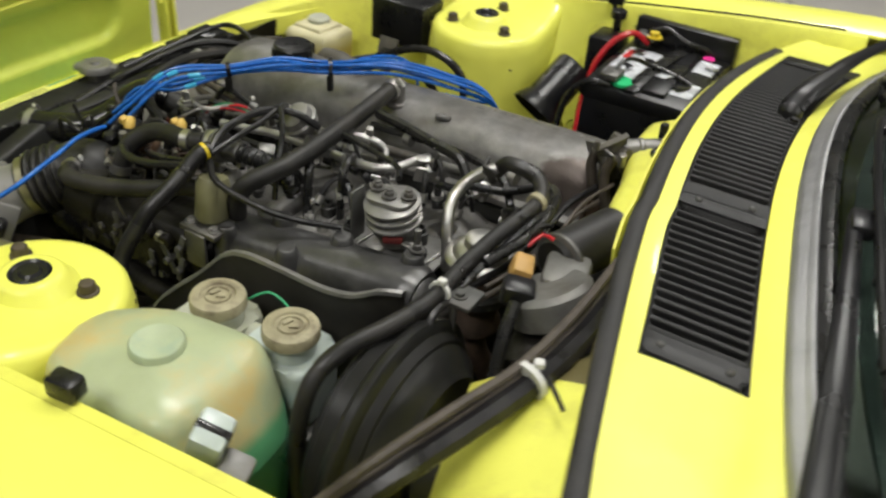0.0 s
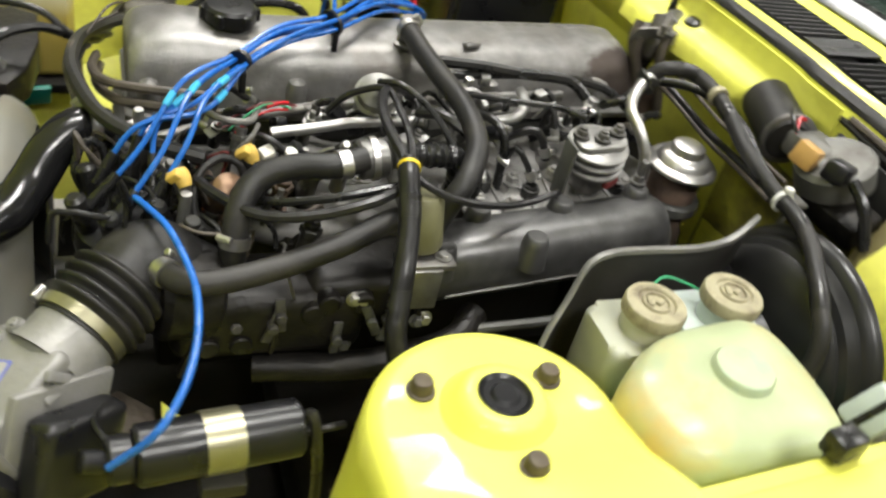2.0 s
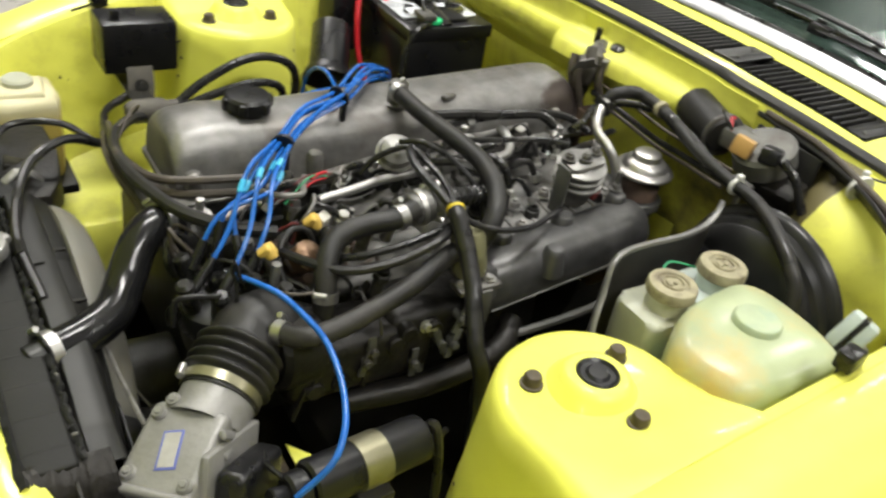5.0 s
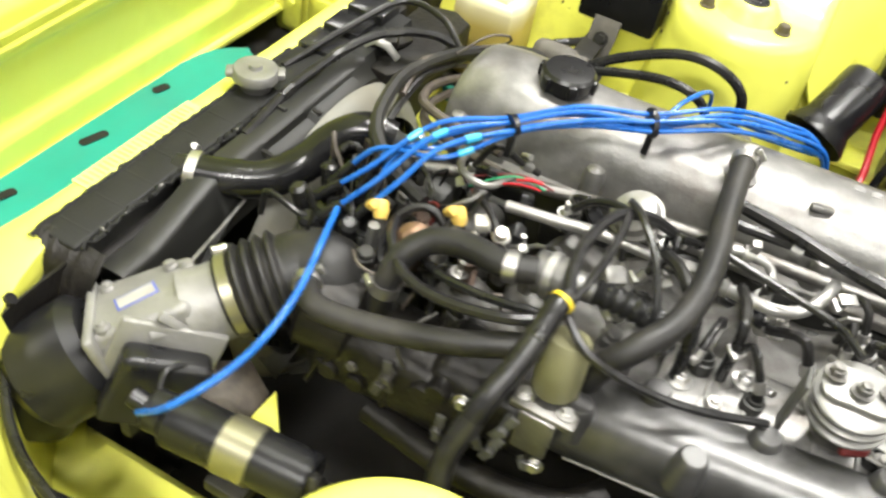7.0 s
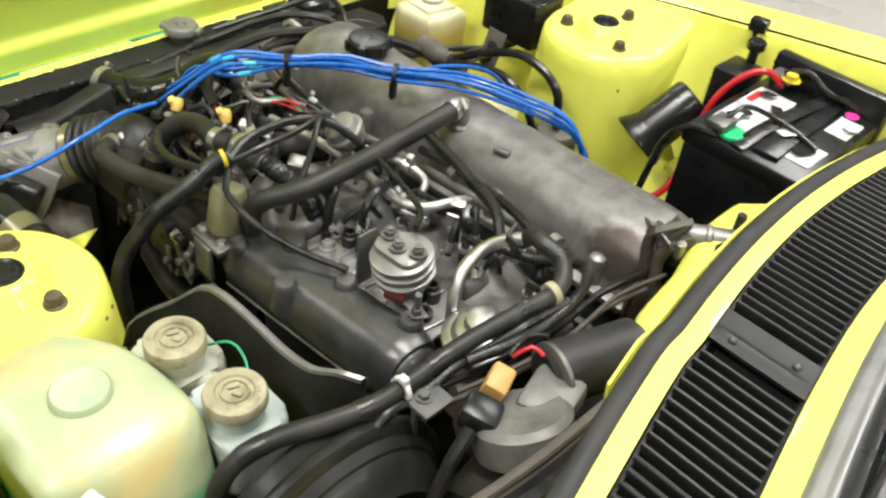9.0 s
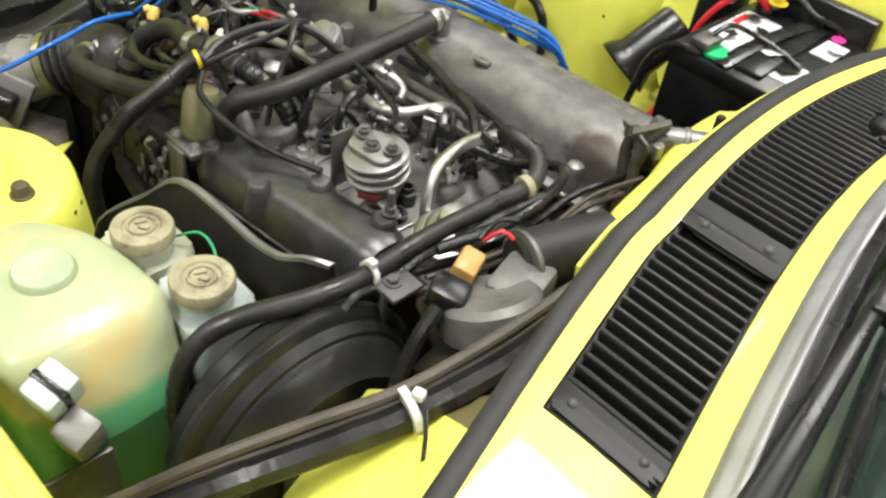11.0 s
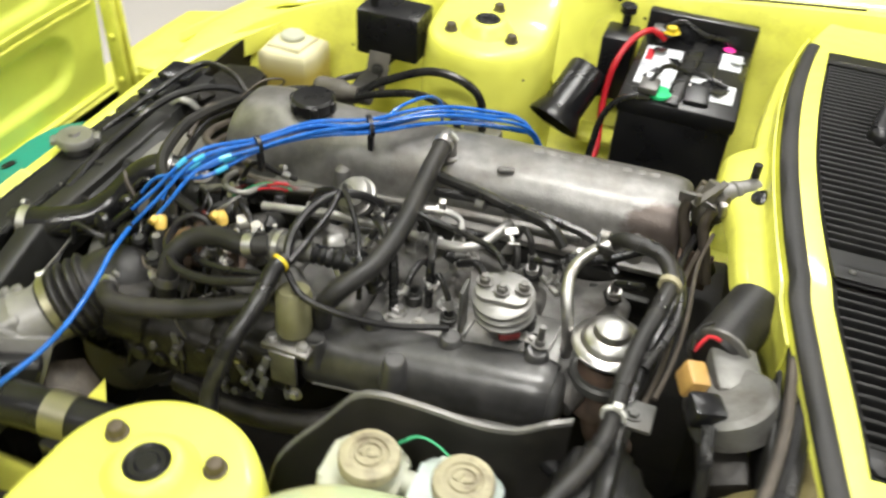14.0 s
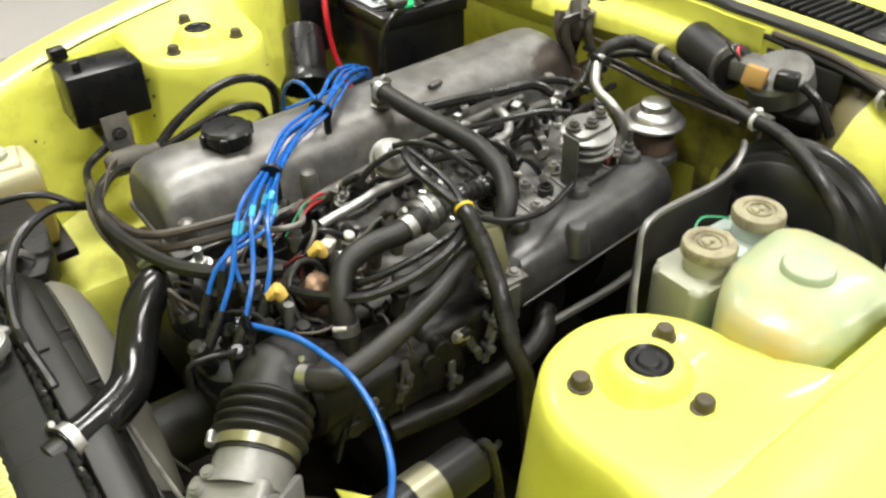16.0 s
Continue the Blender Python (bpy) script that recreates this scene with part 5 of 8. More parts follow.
P("pipe_clamp", join(lathe([(0.0055, -0.005), (0.0085, -0.005), (0.0085, 0.005), (0.0055, 0.005)], along((0.122, -0.054, 0.807), (0.135, -0.051, 0.805)), 14), box((0.010, 0.010, 0.014), pose(0.126, -0.053, 0.818, 10, 0, 20), 0.002)), STEEL, fuel, "bright worm clamp")
P("bright_tag", join(box((0.016, 0.003, 0.034), pose(0.226, -0.075, 0.795, 28, 8, 30), 0.001), box((0.018, 0.012, 0.003), pose(0.222, -0.062, 0.812, 10, 0, 30), 0.001)), STEEL, fuel, "bent bright tag")
for cx, cy, cz in ((0.166, -0.012, 0.802), (0.332, -0.006, 0.796)):
    P("pale_clip", lathe([(0.0080, -0.006), (0.0098, -0.006), (0.0098, 0.006), (0.0080, 0.006)], along((cx, cy, cz), (cx + 0.02, cy - 0.003, cz)), 14), ALLOY_PALE, fuel, "pale hose clip")
P("lower_pipe", tube([(-0.24, -0.06, 0.735), (-0.12, -0.025, 0.748), (0.05, 0.005, 0.755), (0.30, 0.015, 0.766)], 0.0075, 10), ALLOY, fuel)
for i in range(6):
    x = -0.165 + i * 0.105
    top, foot = V(x + 0.004, -0.066 + 0.12 * 0.105 * 0 + 0.02 * math.sin(i), 0.765 + ez(x)), V(x, -0.020, 0.712 + ez(x))
    P("injector", join(rod(top, top.lerp(foot, 0.45), 0.0105, 14), rod(top.lerp(foot, 0.45), foot, 0.0075, 12), rod(top + V(0, 0, 0.002), top + V(0.0, -0.004, 0.022), 0.0055, 10)), ALLOY if i % 2 else PLASTIC, fuel, "fuel injector")
    P("injector_plug", box((0.018, 0.014, 0.020), Matrix.Translation(top.lerp(foot, 0.3)) @ pose(0, -0.015, 0.006, -35, 0, 10 * i), 0.003), PLASTIC if i != 2 else RUBBER_MATT, fuel)
    P("injector_hose", tube([top + V(0, -0.004, 0.02), top + V(0.012, -0.01, 0.028), top + V(0.028, 0.004, 0.018), top + V(0.03, 0.012, 0.012)], 0.0048, 8), RUBBER, fuel)
    P("clamp", lathe([(0.006, 0), (0.0085, 0), (0.0085, 0.006), (0.006, 0.006)], along(top, top + V(0, -0.004, 0.022)), 14), STEEL, fuel)
reg = thing("pressure_regulator", "round pale metal fuel pressure regulator disc", "regulator", (0.012, -0.068, 0.80))
rm = along((0.014, -0.058, 0.792), (0.004, -0.080, 0.825))
P("canister", lathe([(0.0, -0.004), (0.020, -0.004), (0.024, 0.002), (0.0245, 0.010), (0.028, 0.012), (0.028, 0.016), (0.0245, 0.018), (0.022, 0.028), (0.012, 0.033), (0.0, 0.033)], rm, 28, False), ZINC, reg, "crimped zinc regulator shell")
P("nipple", lathe([(0.005, 0.03), (0.005, 0.046), (0.0035, 0.048), (0, 0.048)], rm, 10, False), STEEL, reg)

# thermostat housing and distributor
thermo = thing("thermostat_housing", "small cast thermostat housing with sensor plugs", "thermostat", (-0.25, -0.04, 0.70))
P("casting", join(lathe([(0.034, 0), (0.034, 0.02), (0.028, 0.035), (0.020, 0.045), (0.0, 0.05)], pose(-0.262, -0.03, 0.685), 20), rod((-0.27, -0.03, 0.72), (-0.30, -0.05, 0.742), 0.02, 16), block(-0.275, -0.20, -0.06, 0.02, 0.66, 0.70, 0.01)), ALLOY_DARK, thermo, "dull cast elbow")
P("sensor", join(rod((-0.25, -0.038, 0.725), (-0.25, -0.038, 0.762), 0.006, 10), hexbolt((-0.25, -0.038, 0.738), (0, 0, 1), 0.010, 0.008)), STEEL, thermo, "bright steel sender with nut")
dist = thing("distributor", "black distributor cap with rubber lead boots", "distributor", (-0.265, -0.175, 0.66))
dm = pose(-0.272, -0.168, 0.70, 10, -8, 0) @ pose(0, 0, -0.70)
P("body", lathe([(0.030, 0.600), (0.034, 0.62), (0.046, 0.64), (0.048, 0.685)], dm @ pose(0, 0, 0), 28), ALLOY_DARK, dist)
P("cap", lathe([(0.050, 0.683), (0.050, 0.70), (0.044, 0.712), (0.030, 0.716), (0, 0.716)], dm, 28, False), PLASTIC, dist, "black plastic cap")
TOWERS = []
for i in range(6):
    a = radians(60 * i + 15)
    c = dm @ V(0.032 * math.cos(a), 0.032 * math.sin(a), 0.71)
    TOWERS.append(c)
    P("lead_boot", rod(c, c + V(0.014 * math.cos(a), 0.014 * math.sin(a), 0.046), 0.0105, 12, 0.4), RUBBER, dist, "black rubber lead boot")
cen = dm @ V(0, 0, 0.712)
P("centre_boot", join(rod(cen, cen + V(0.0, -0.002, 0.034), 0.011, 12, 0.4), rod(cen + V(0, 0, 0.026), cen + V(0.008, -0.018, 0.034), 0.009, 12, 0.4)), RUBBER, dist)

# blue spark plug leads over the valve cover
leads = thing("spark_plug_leads", "bundle of bright blue spark plug leads with ties", "ignition leads", (-0.1, 0, 0.83))
ROUTE = [V(-0.20, -0.105, 0.818), V(-0.146, -0.042, 0.828), V(-0.09, 0.010, 0.836), V(-0.022, 0.050, 0.836), V(0.045, 0.118, 0.834), V(0.105, 0.188, 0.802), V(0.160, 0.242, 0.766)]
ENDS = [V(-0.05, 0.315, 0.70), V(0.03, 0.29, 0.72), V(0.18, 0.265, 0.70), V(0.20, 0.262, 0.68), V(0.215, 0.26, 0.67), V(0.19, 0.275, 0.69)]
for i in range(6):
    u, v = (i % 3 - 1) * 0.0085, (i // 3 - 0.5) * 0.009
    c = TOWERS[i]
    pts = [c + V(0.0, 0, 0.03), c.lerp(ROUTE[0], 0.45) + V(0.010 * (i - 2.5) * 0.6, -0.004 * (i - 2.5), 0.028 + 0.004 * (i % 3))]
    fan = (1.9, 1.0, 1.1, 1.0, 1.3, 1.2, 1.1)
    for k, p in enumerate(ROUTE[: 4 if i == 0 else 7]):
        d = (ROUTE[min(k + 1, 6)] - ROUTE[max(k - 1, 0)]).normalized()
        sd = d.cross(V(0, 0, 1)).normalized()
        wob = V(random.uniform(-1, 1), random.uniform(-1, 1), random.uniform(-1, 1)) * 0.0025
        pts.append(p + sd * u * fan[k] + V(0, 0, v * fan[k]) + wob)
    if i == 0:
        pts += [V(-0.004, 0.12, 0.834), V(0.010, 0.19, 0.815), V(0.015, 0.237, 0.780), V(0.015, 0.25, 0.74)]
    else:
        pts.append(ENDS[i])
    ld = P("lead", tube(pts, 0.0029, 8), BLUE, leads)
    line = spline(pts)
    P("boot", sweep(line[: 5 + i % 2], lambda s: 0.0072 - 0.002 * s, 10), RUBBER, ld, "black rubber lead boot")
    j = int(len(line) * (0.16 + 0.03 * (i % 3)))
    P("sleeve", sweep(line[j: j + 3], 0.0039, 8), CYAN, ld, "pale cyan marker sleeve")
for k, s in ((1, 0.017), (3, 0.017)):
    d = (ROUTE[k + 1] - ROUTE[k - 1]).normalized()
    P("cable_tie", join(sweep(spline([ROUTE[k] - d * 0.003, ROUTE[k] + d * 0.003]), s, 14, 0.72), box((0.008, 0.010, 0.026), Matrix.Translation(ROUTE[k] + V(0.004, -0.006, -0.022)), 0.002)), PLASTIC, leads, "black cable tie")
hose("coil_lead", "single blue ignition lead from distributor to coil", [cen + V(0.006, -0.010, 0.034), (-0.264, -0.185, 0.752), (-0.253, -0.215, 0.762), (-0.237, -0.26, 0.772), (-0.226, -0.299, 0.770), (-0.219, -0.338, 0.766), (-0.22, -0.375, 0.756), (-0.228, -0.41, 0.746), (-0.242, -0.44, 0.736), (-0.262, -0.458, 0.718), (-0.295, -0.455, 0.682)],
     0.0034, BLUE, "ignition lead")


# ---- cooling: radiator, shroud, hoses ----
rad = thing("radiator", "black radiator with seamed top tank and fan shroud", "radiator", (-0.48, 0, 0.35))
P("top_tank", block(-0.517, -0.468, -0.350, 0.105, 0.640, 0.700, 0.004, 3), SHROUD, rad, "flat black top tank")
for i in range(9):
    yy = -0.325 + i * 0.047
    P("tank_rib", block(-0.514, -0.471, yy, yy + 0.003, 0.6985, 0.7003, 0.0006), SHROUD, rad)
# three stepped glossy end plates
for k in range(3):
    y0 = 0.108 + 0.056 * k
    P("end_plate", block(-0.519 + 0.004 * k, -0.464 + 0.006 * k, y0, y0 + 0.0545, 0.690, 0.703 + 0.006 * k, 0.003), TANK_PLATE, rad, "glossy black stepped end plate")
P("end_wall", block(-0.520, -0.452, 0.276, 0.300, 0.45, 0.700, 0.004), OILY, rad)
foam_rng = random.Random(8)


def rag(a=0.003):
    return foam_rng.uniform(-a, a)


# thin foam strip against the yellow support, torn along its edge
rows = []
for y in xs(-0.36, 0.09, 0.006):
    rows.append([V(-0.5225 + rag(0.0016), y, 0.690), V(-0.5225 + rag(0.0016), y, 0.6985 + rag(0.001)), V(-0.5165 + rag(0.0016), y, 0.7015 + rag(0.0008)), V(-0.5125, y, 0.698)])
P("foam_seal", grid(rows, 0.001), FOAM, rad, "ragged black foam seal strip", 60)
# the open groove between tank and shroud, with torn tape along it
line = [V(-0.4635 + rag(0.0025), y, 0.6985 + rag(0.0022)) for y in xs(-0.345, 0.11, 0.005)]
P("seam_tape", sweep(line, lambda s: 0.0042 + foam_rng.uniform(-0.0018, 0.0024), 8, 0.75), FOAM, rad, "crumpled black tape along the seam")
rows = []
for u in xs(0, 1, 0.05):
    x = -0.520 + 0.082 * u
    rows.append([V(x, -0.338, 0.701 - 0.004 * u), V(x + 0.003 + rag(0.002), -0.350, 0.700 - 0.010 * u + rag(0.003)), V(x + 0.005 + rag(0.003), -0.366, 0.684 - 0.014 * u + rag(0.004)), V(x + 0.006 + rag(0.003), -0.378 + rag(0.003), 0.655 - 0.01 * u + rag(0.005)), V(x + 0.005 + rag(0.004), -0.383 + rag(0.004), 0.615 + rag(0.010))])
P("end_flap", grid(rows, 0.002), OILY, rad, "torn black flap at the tank's end", 60)
# small pale pieces stand for highlights on the crumpled tape
for yy in (-0.315, -0.282, -0.228, -0.165, -0.098, -0.062):
    P("painted_glint", box((0.003, 0.006, 0.003), pose(-0.4625 + rag(0.003), yy, 0.7025, rag(20), 15, foam_rng.uniform(0, 90)), 0.001), EDGE_AND_GLINT, rad)
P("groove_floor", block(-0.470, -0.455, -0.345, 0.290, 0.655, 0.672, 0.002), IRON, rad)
P("core", block(-0.500, -0.455, -0.335, 0.290, 0.25, 0.642, 0.003), IRON, rad, "dark finned core")
P("bottom_tank", block(-0.505, -0.452, -0.345, 0.300, 0.18, 0.25, 0.01), PAINT_BLACK, rad)
rc = pose(-0.499, -0.011, -0.006)
neck = P("filler_neck", lathe([(0.020, 0.69), (0.020, 0.722), (0.026, 0.724)], rc, 24, False), ALLOY, rad)
P("radiator_cap", join(lathe([(0.0, 0.739), (0.007, 0.739), (0.009, 0.7345), (0.018, 0.736), (0.027, 0.7345), (0.030, 0.730), (0.030, 0.722), (0.027, 0.721)], rc, 32, False),
                       *[box((0.018, 0.020, 0.010), rc @ pose(0.028 * math.cos(a), 0.028 * math.sin(a), 0.727, 0, 0, math.degrees(a)), 0.003) for a in (0.6, 0.6 + math.pi)]), ZINC, neck, "pressed metal radiator cap")
P("outlet", rod((-0.485, -0.182, 0.686), (-0.440, -0.168, 0.690), 0.018, 18), PAINT_BLACK, rad)
for sb in ((-0.300, -0.245, 0.25, 0.60), (0.255, 0.275, 0.25, 0.62)):
    P("fan_shroud", block(-0.458, -0.412, *sb, 0.006), SHROUD, rad, "black fan shroud side")


def arc(r, x, a0, a1, k=40, cy=0.03, cz=0.466):
    return [V(x, cy + r * math.cos(radians(a0 + (a1 - a0) * i / k)), cz + r * math.sin(radians(a0 + (a1 - a0) * i / k))) for i in range(k + 1)]


# shroud top: one moulded sheet, level beside the tank and stepped down to the fan ring
rows = []
for y in xs(-0.335, 0.132, 0.006):
    fall = 0.030 * min(max((-0.185 - y) / 0.10, 0.0), 1.0)
    step = 0.0115 if -0.102 < y < -0.006 else 0.0035
    rim = 0.466 + 0.237 * math.sqrt(max(1 - ((y - 0.03) / 0.40) ** 2, 0.0)) - 0.013
    rows.append([V(-0.456, y, 0.660 - fall), V(-0.456, y, 0.699 - fall), V(-0.453, y, 0.703 - fall), V(-0.440, y, 0.7035 - fall), V(-0.4245, y, 0.7025 - fall), V(-0.4215, y, 0.7000 - fall),
                 V(-0.4200, y, 0.7000 - step - fall), V(-0.4090, y, min(0.6975 - step, rim + 0.004) - fall), V(-0.4035, y, min(0.693 - step, rim) - fall), V(-0.4030, y, 0.640 - fall)])
P("shroud_top", grid(rows, 0.002), SHEET, rad, "smooth black moulded shroud top", 40)
P("shroud_cheek", grid([[V(-0.459, 0.132 + q, 0.700), V(-0.430, 0.132 + q, 0.698), V(-0.404, 0.132 + q, 0.680 - q), V(-0.404, 0.132 + q * 2, 0.60)] for q in (0.0, 0.004, 0.03, 0.10, 0.14)], 0.002), SHROUD, rad)
for sx, sy, sz in ((-0.4145, 0.000, 0.6955), (-0.4135, -0.104, 0.6945)):
    P("moulded_slot", block(sx - 0.0085, sx + 0.0085, sy - 0.003, sy + 0.003, sz - 0.003, sz + 0.0012, 0.001), IRON, rad)
P("moulded_lug", block(-0.458, -0.436, -0.036, -0.030, 0.700, 0.7075, 0.0015), SHEET, rad)
P("lower_rail", sweep([V(-0.4005, -0.165, 0.669), V(-0.3985, -0.20, 0.664), V(-0.3955, -0.24, 0.660), V(-0.392, -0.285, 0.656)], 0.0030, 10, 0.6), EDGE_AND_GLINT, rad, "pale grey rail along the shroud")
P("shroud_ring", grid([arc(r, x, -60, 240) for r, x in ((0.226, -0.4035), (0.2325, -0.4005), (0.2315, -0.393), (0.2265, -0.384), (0.2180, -0.374), (0.2070, -0.367), (0.1960, -0.363))], 0.003), CREAM_METAL, rad, "pale dusty shroud ring")
P("end_clutter", join(box((0.050, 0.020, 0.016), pose(-0.430, 0.185, 0.700, 10, -14, 24), 0.005), box((0.034, 0.046, 0.010), pose(-0.425, 0.220, 0.694, -12, 18, -10), 0.004)), OILY, rad, "dark clips at the shroud's end")
P("side_bracket", prism([(-0.452, 0.150), (-0.395, 0.142), (-0.372, 0.185), (-0.362, 0.262), (-0.365, 0.345), (-0.400, 0.365), (-0.452, 0.350)], 0.640, 0.684, None, 0.004), OILY, rad, "dark pressed bracket at the tank's end")
P("end_strap", sweep([V(-0.448, 0.165, 0.700), V(-0.432, 0.168, 0.712), V(-0.412, 0.172, 0.708), V(-0.398, 0.178, 0.690)], 0.006, 8, 0.3), ZINC, rad, "bent pale metal strap")
fan = thing("cooling_fan", "dark engine cooling fan behind the shroud", "fan", (-0.36, 0.02, 0.44))
P("hub", rod((-0.40, 0.02, 0.44), (-0.24, 0.02, 0.44), 0.05, 24), ALLOY_DARK, fan)
for i in range(7):
    a = 360 * i / 7
    P("blade", box((0.004, 0.062, 0.15), pose(-0.365, 0.02, 0.44) @ pose(0, 0, 0, a, 0, 0) @ pose(0, 0, 0.125, 0, 0, 28), 0.0015), ALLOY, fan)
hose("radiator_hose", "thick black upper radiator hose with steel clamps",
     [(-0.468, -0.180, 0.690), (-0.445, -0.172, 0.689), (-0.418, -0.160, 0.690), (-0.384, -0.135, 0.692), (-0.360, -0.100, 0.706), (-0.338, -0.074, 0.732), (-0.312, -0.054, 0.746), (-0.285, -0.042, 0.738)], 0.0232, GLOSSY, "hose", 18, clamps=(0.04, 0.95))
hose("lower_radiator_hose", "black lower radiator hose running down", [(-0.44, -0.22, 0.60), (-0.40, -0.22, 0.585), (-0.37, -0.21, 0.54), (-0.34, -0.16, 0.45)], 0.019, RUBBER, n=14)

# ---- air flow meter, bellows, inlet ----
afm = thing("air_flow_meter", "pale cast air flow meter with black cover", "air flow meter", (-0.39, -0.34, 0.6))
AX = V(0.64, 0.655, 0.31).normalized()
A0 = V(-0.363, -0.346, 0.659)
# body axes: along the flow; up-facing side carries the label
up = (V(-0.27, 0.02, 1.0) - AX * V(-0.27, 0.02, 1.0).dot(AX)).normalized()
sd = AX.cross(up)
AF = Matrix(((AX.x, sd.x, up.x, A0.x), (AX.y, sd.y, up.y, A0.y), (AX.z, sd.z, up.z, A0.z), (0, 0, 0, 1))) @ Matrix.Diagonal((0.90, 0.83, 0.83, 1))
cast = P("casting", box((0.112, 0.104, 0.084), AF @ pose(-0.012, -0.004, 0.0), 0.010, 3), AFM_GREY, afm, "pale grey cast housing")
P("inlet_flange", box((0.012, 0.122, 0.096), AF @ pose(-0.066, 0, 0), 0.008, 3), AFM_GREY, afm)
P("outlet_block", box((0.040, 0.086, 0.064), AF @ pose(0.040, 0, -0.004), 0.018, 3), AFM_GREY, afm)
P("outlet_neck", lathe([(0.046, 0.0), (0.0415, 0.018), (0.0415, 0.042), (0.036, 0.042)], along(AF @ V(0.034, 0, -0.002), AF @ V(0.06, 0, -0.002)), 30, False), AFM_GREY, afm, "round cast outlet neck")
for qx, qy in ((-0.050, 0.036), (-0.048, -0.040), (0.026, -0.040), (0.044, -0.030)):
    P("screw_boss", join(rod(AF @ V(qx, qy, 0.026), AF @ V(qx, qy, 0.046), 0.008, 14), hexbolt(AF @ V(qx, qy, 0.046), up, 0.0045, 0.004)), AFM_GREY, cast)
LBL = AF @ pose(-0.014, -0.004, 0.0425, 0, 0, -14)
P("label_plate", box((0.048, 0.026, 0.0012), LBL, 0.0004, 1), LABEL_BLUE, cast, "thin blue printed frame of the label")
P("label_face", box((0.042, 0.020, 0.0006), LBL @ pose(0, 0, 0.0010), 0), LABEL_FACE, cast, "silver grey label face")
tilt = pose(-0.016, 0, -0.028) @ Matrix.Rotation(radians(42), 4, "Y")
rim = P("cover_flange", box((0.120, 0.013, 0.120), AF @ tilt @ pose(-0.003, 0.052, 0.003), 0.005), AFM_GREY, afm, "pale cast rim round the cover")
P("cover", box((0.098, 0.040, 0.098), AF @ tilt @ pose(-0.003, 0.080, -0.006), 0.010, 3), PLASTIC, rim, "square black plastic cover")
for a in (24, 66):
    P("side_rib", box((0.075, 0.008, 0.012), AF @ pose(0.028, 0.050, 0.012, 24, a, -14), 0.003), AFM_GREY, afm)
bel = thing("intake_bellows", "ribbed black rubber intake bellows with clamps", "intake hose", A0 + AX * 0.09)
BLINE = spline([A0 + AX * 0.066, A0 + AX * 0.09, A0 + AX * 0.115, A0 + AX * 0.142], 0.0018)
P("bellows", sweep(BLINE, lambda s: 0.0425 + (0.0085 * abs(math.sin((s - 0.22) * math.pi * 4 / 0.66)) ** 1.3 if 0.22 < s < 0.88 else 0.0), 32), RUBBER_MATT, bel, "ribbed rubber bellows", 75)
P("elbow", sweep(spline([A0 + AX * 0.138, A0 + AX * 0.156, A0 + AX * 0.166 + V(0.012, -0.004, -0.002), V(-0.228, -0.236, 0.694), V(-0.195, -0.242, 0.680)], 0.004), 0.042, 28), RUBBER_MATT, bel, "dull black rubber elbow", 70)
for s in (0.06,):
    i = min(int(s * len(BLINE)), len(BLINE) - 2)
    d = (BLINE[i + 1] - BLINE[i]).normalized()
    P("clamp_band", lathe([(0.0432, 0), (0.0452, 0), (0.0452, 0.011), (0.0432, 0.011)], along(BLINE[i], BLINE[i] + d), 30), BRASSY, bel, "dull metal clamp band")
    P("clamp_screw", join(rod(BLINE[i] + V(-0.036, 0.018, 0.028), BLINE[i] + V(-0.027, 0.032, 0.028), 0.005, 10)), STEEL, bel)
duct = thing("air_cleaner_duct", "black round air cleaner duct beside the wing", "air duct", (-0.48, -0.42, 0.55))
P("canister", join(rod(A0 - AX * 0.062, A0 - AX * 0.13 + V(0, -0.01, -0.02), 0.060, 28, 0.2), rod((-0.452, -0.395, 0.61), (-0.478, -0.452, 0.535), 0.060, 28, 0.2)), PLASTIC, duct, "matt black round canister")
P("bracket", block(-0.38, -0.365, -0.41, -0.35, 0.52, 0.615, 0.003), ALLOY_DARK, duct)
pan = thing("ignition_bracket", "brown rusty bracket plate on the inner wing", "bracket", (-0.30, -0.40, 0.58))
P("plate", prism([(-0.040, -0.022), (0.022, -0.036), (0.040, -0.004), (0.020, 0.030), (-0.036, 0.028)], 0, 0.003, pose(-0.284, -0.342, 0.597, 25, 12, 40), 0.001), GRIME, pan, "brown grimy plate")
P("stay", prism([(-0.244, -0.318), (-0.196, -0.378), (-0.205, -0.400), (-0.246, -0.376)], 0.594, 0.598, None, 0.001), YELLOW_OLD, pan, "yellow triangular bracket arm")

# ignition coil with its band
coil = thing("ignition_coil", "black cylindrical ignition coil with a silver band", "ignition coil", (-0.2, -0.425, 0.63))
c0, c1 = V(-0.275, -0.436, 0.668), V(-0.132, -0.420, 0.664)
cd = (c1 - c0).normalized()
coil_can = P("can", rod(c0, c1, 0.027, 30, 0.12), PLASTIC, coil, "glossy black can")
P("band", lathe([(0.0272, 0), (0.0288, 0), (0.0288, 0.033), (0.0272, 0.033)], along(c0 + cd * 0.056, c1), 30), BRASSY, coil_can, "brassy silver clamp band")
P("terminal_cap", join(rod(c0, c0 - cd * 0.022, 0.021, 24), rod(c0 - cd * 0.02, c0 - cd * 0.042 + V(0, 0, 0.006), 0.010, 16)), PLASTIC, coil)
P("foot", block(-0.222, -0.182, -0.46, -0.40, 0.625, 0.642, 0.003), ALLOY_DARK, coil)
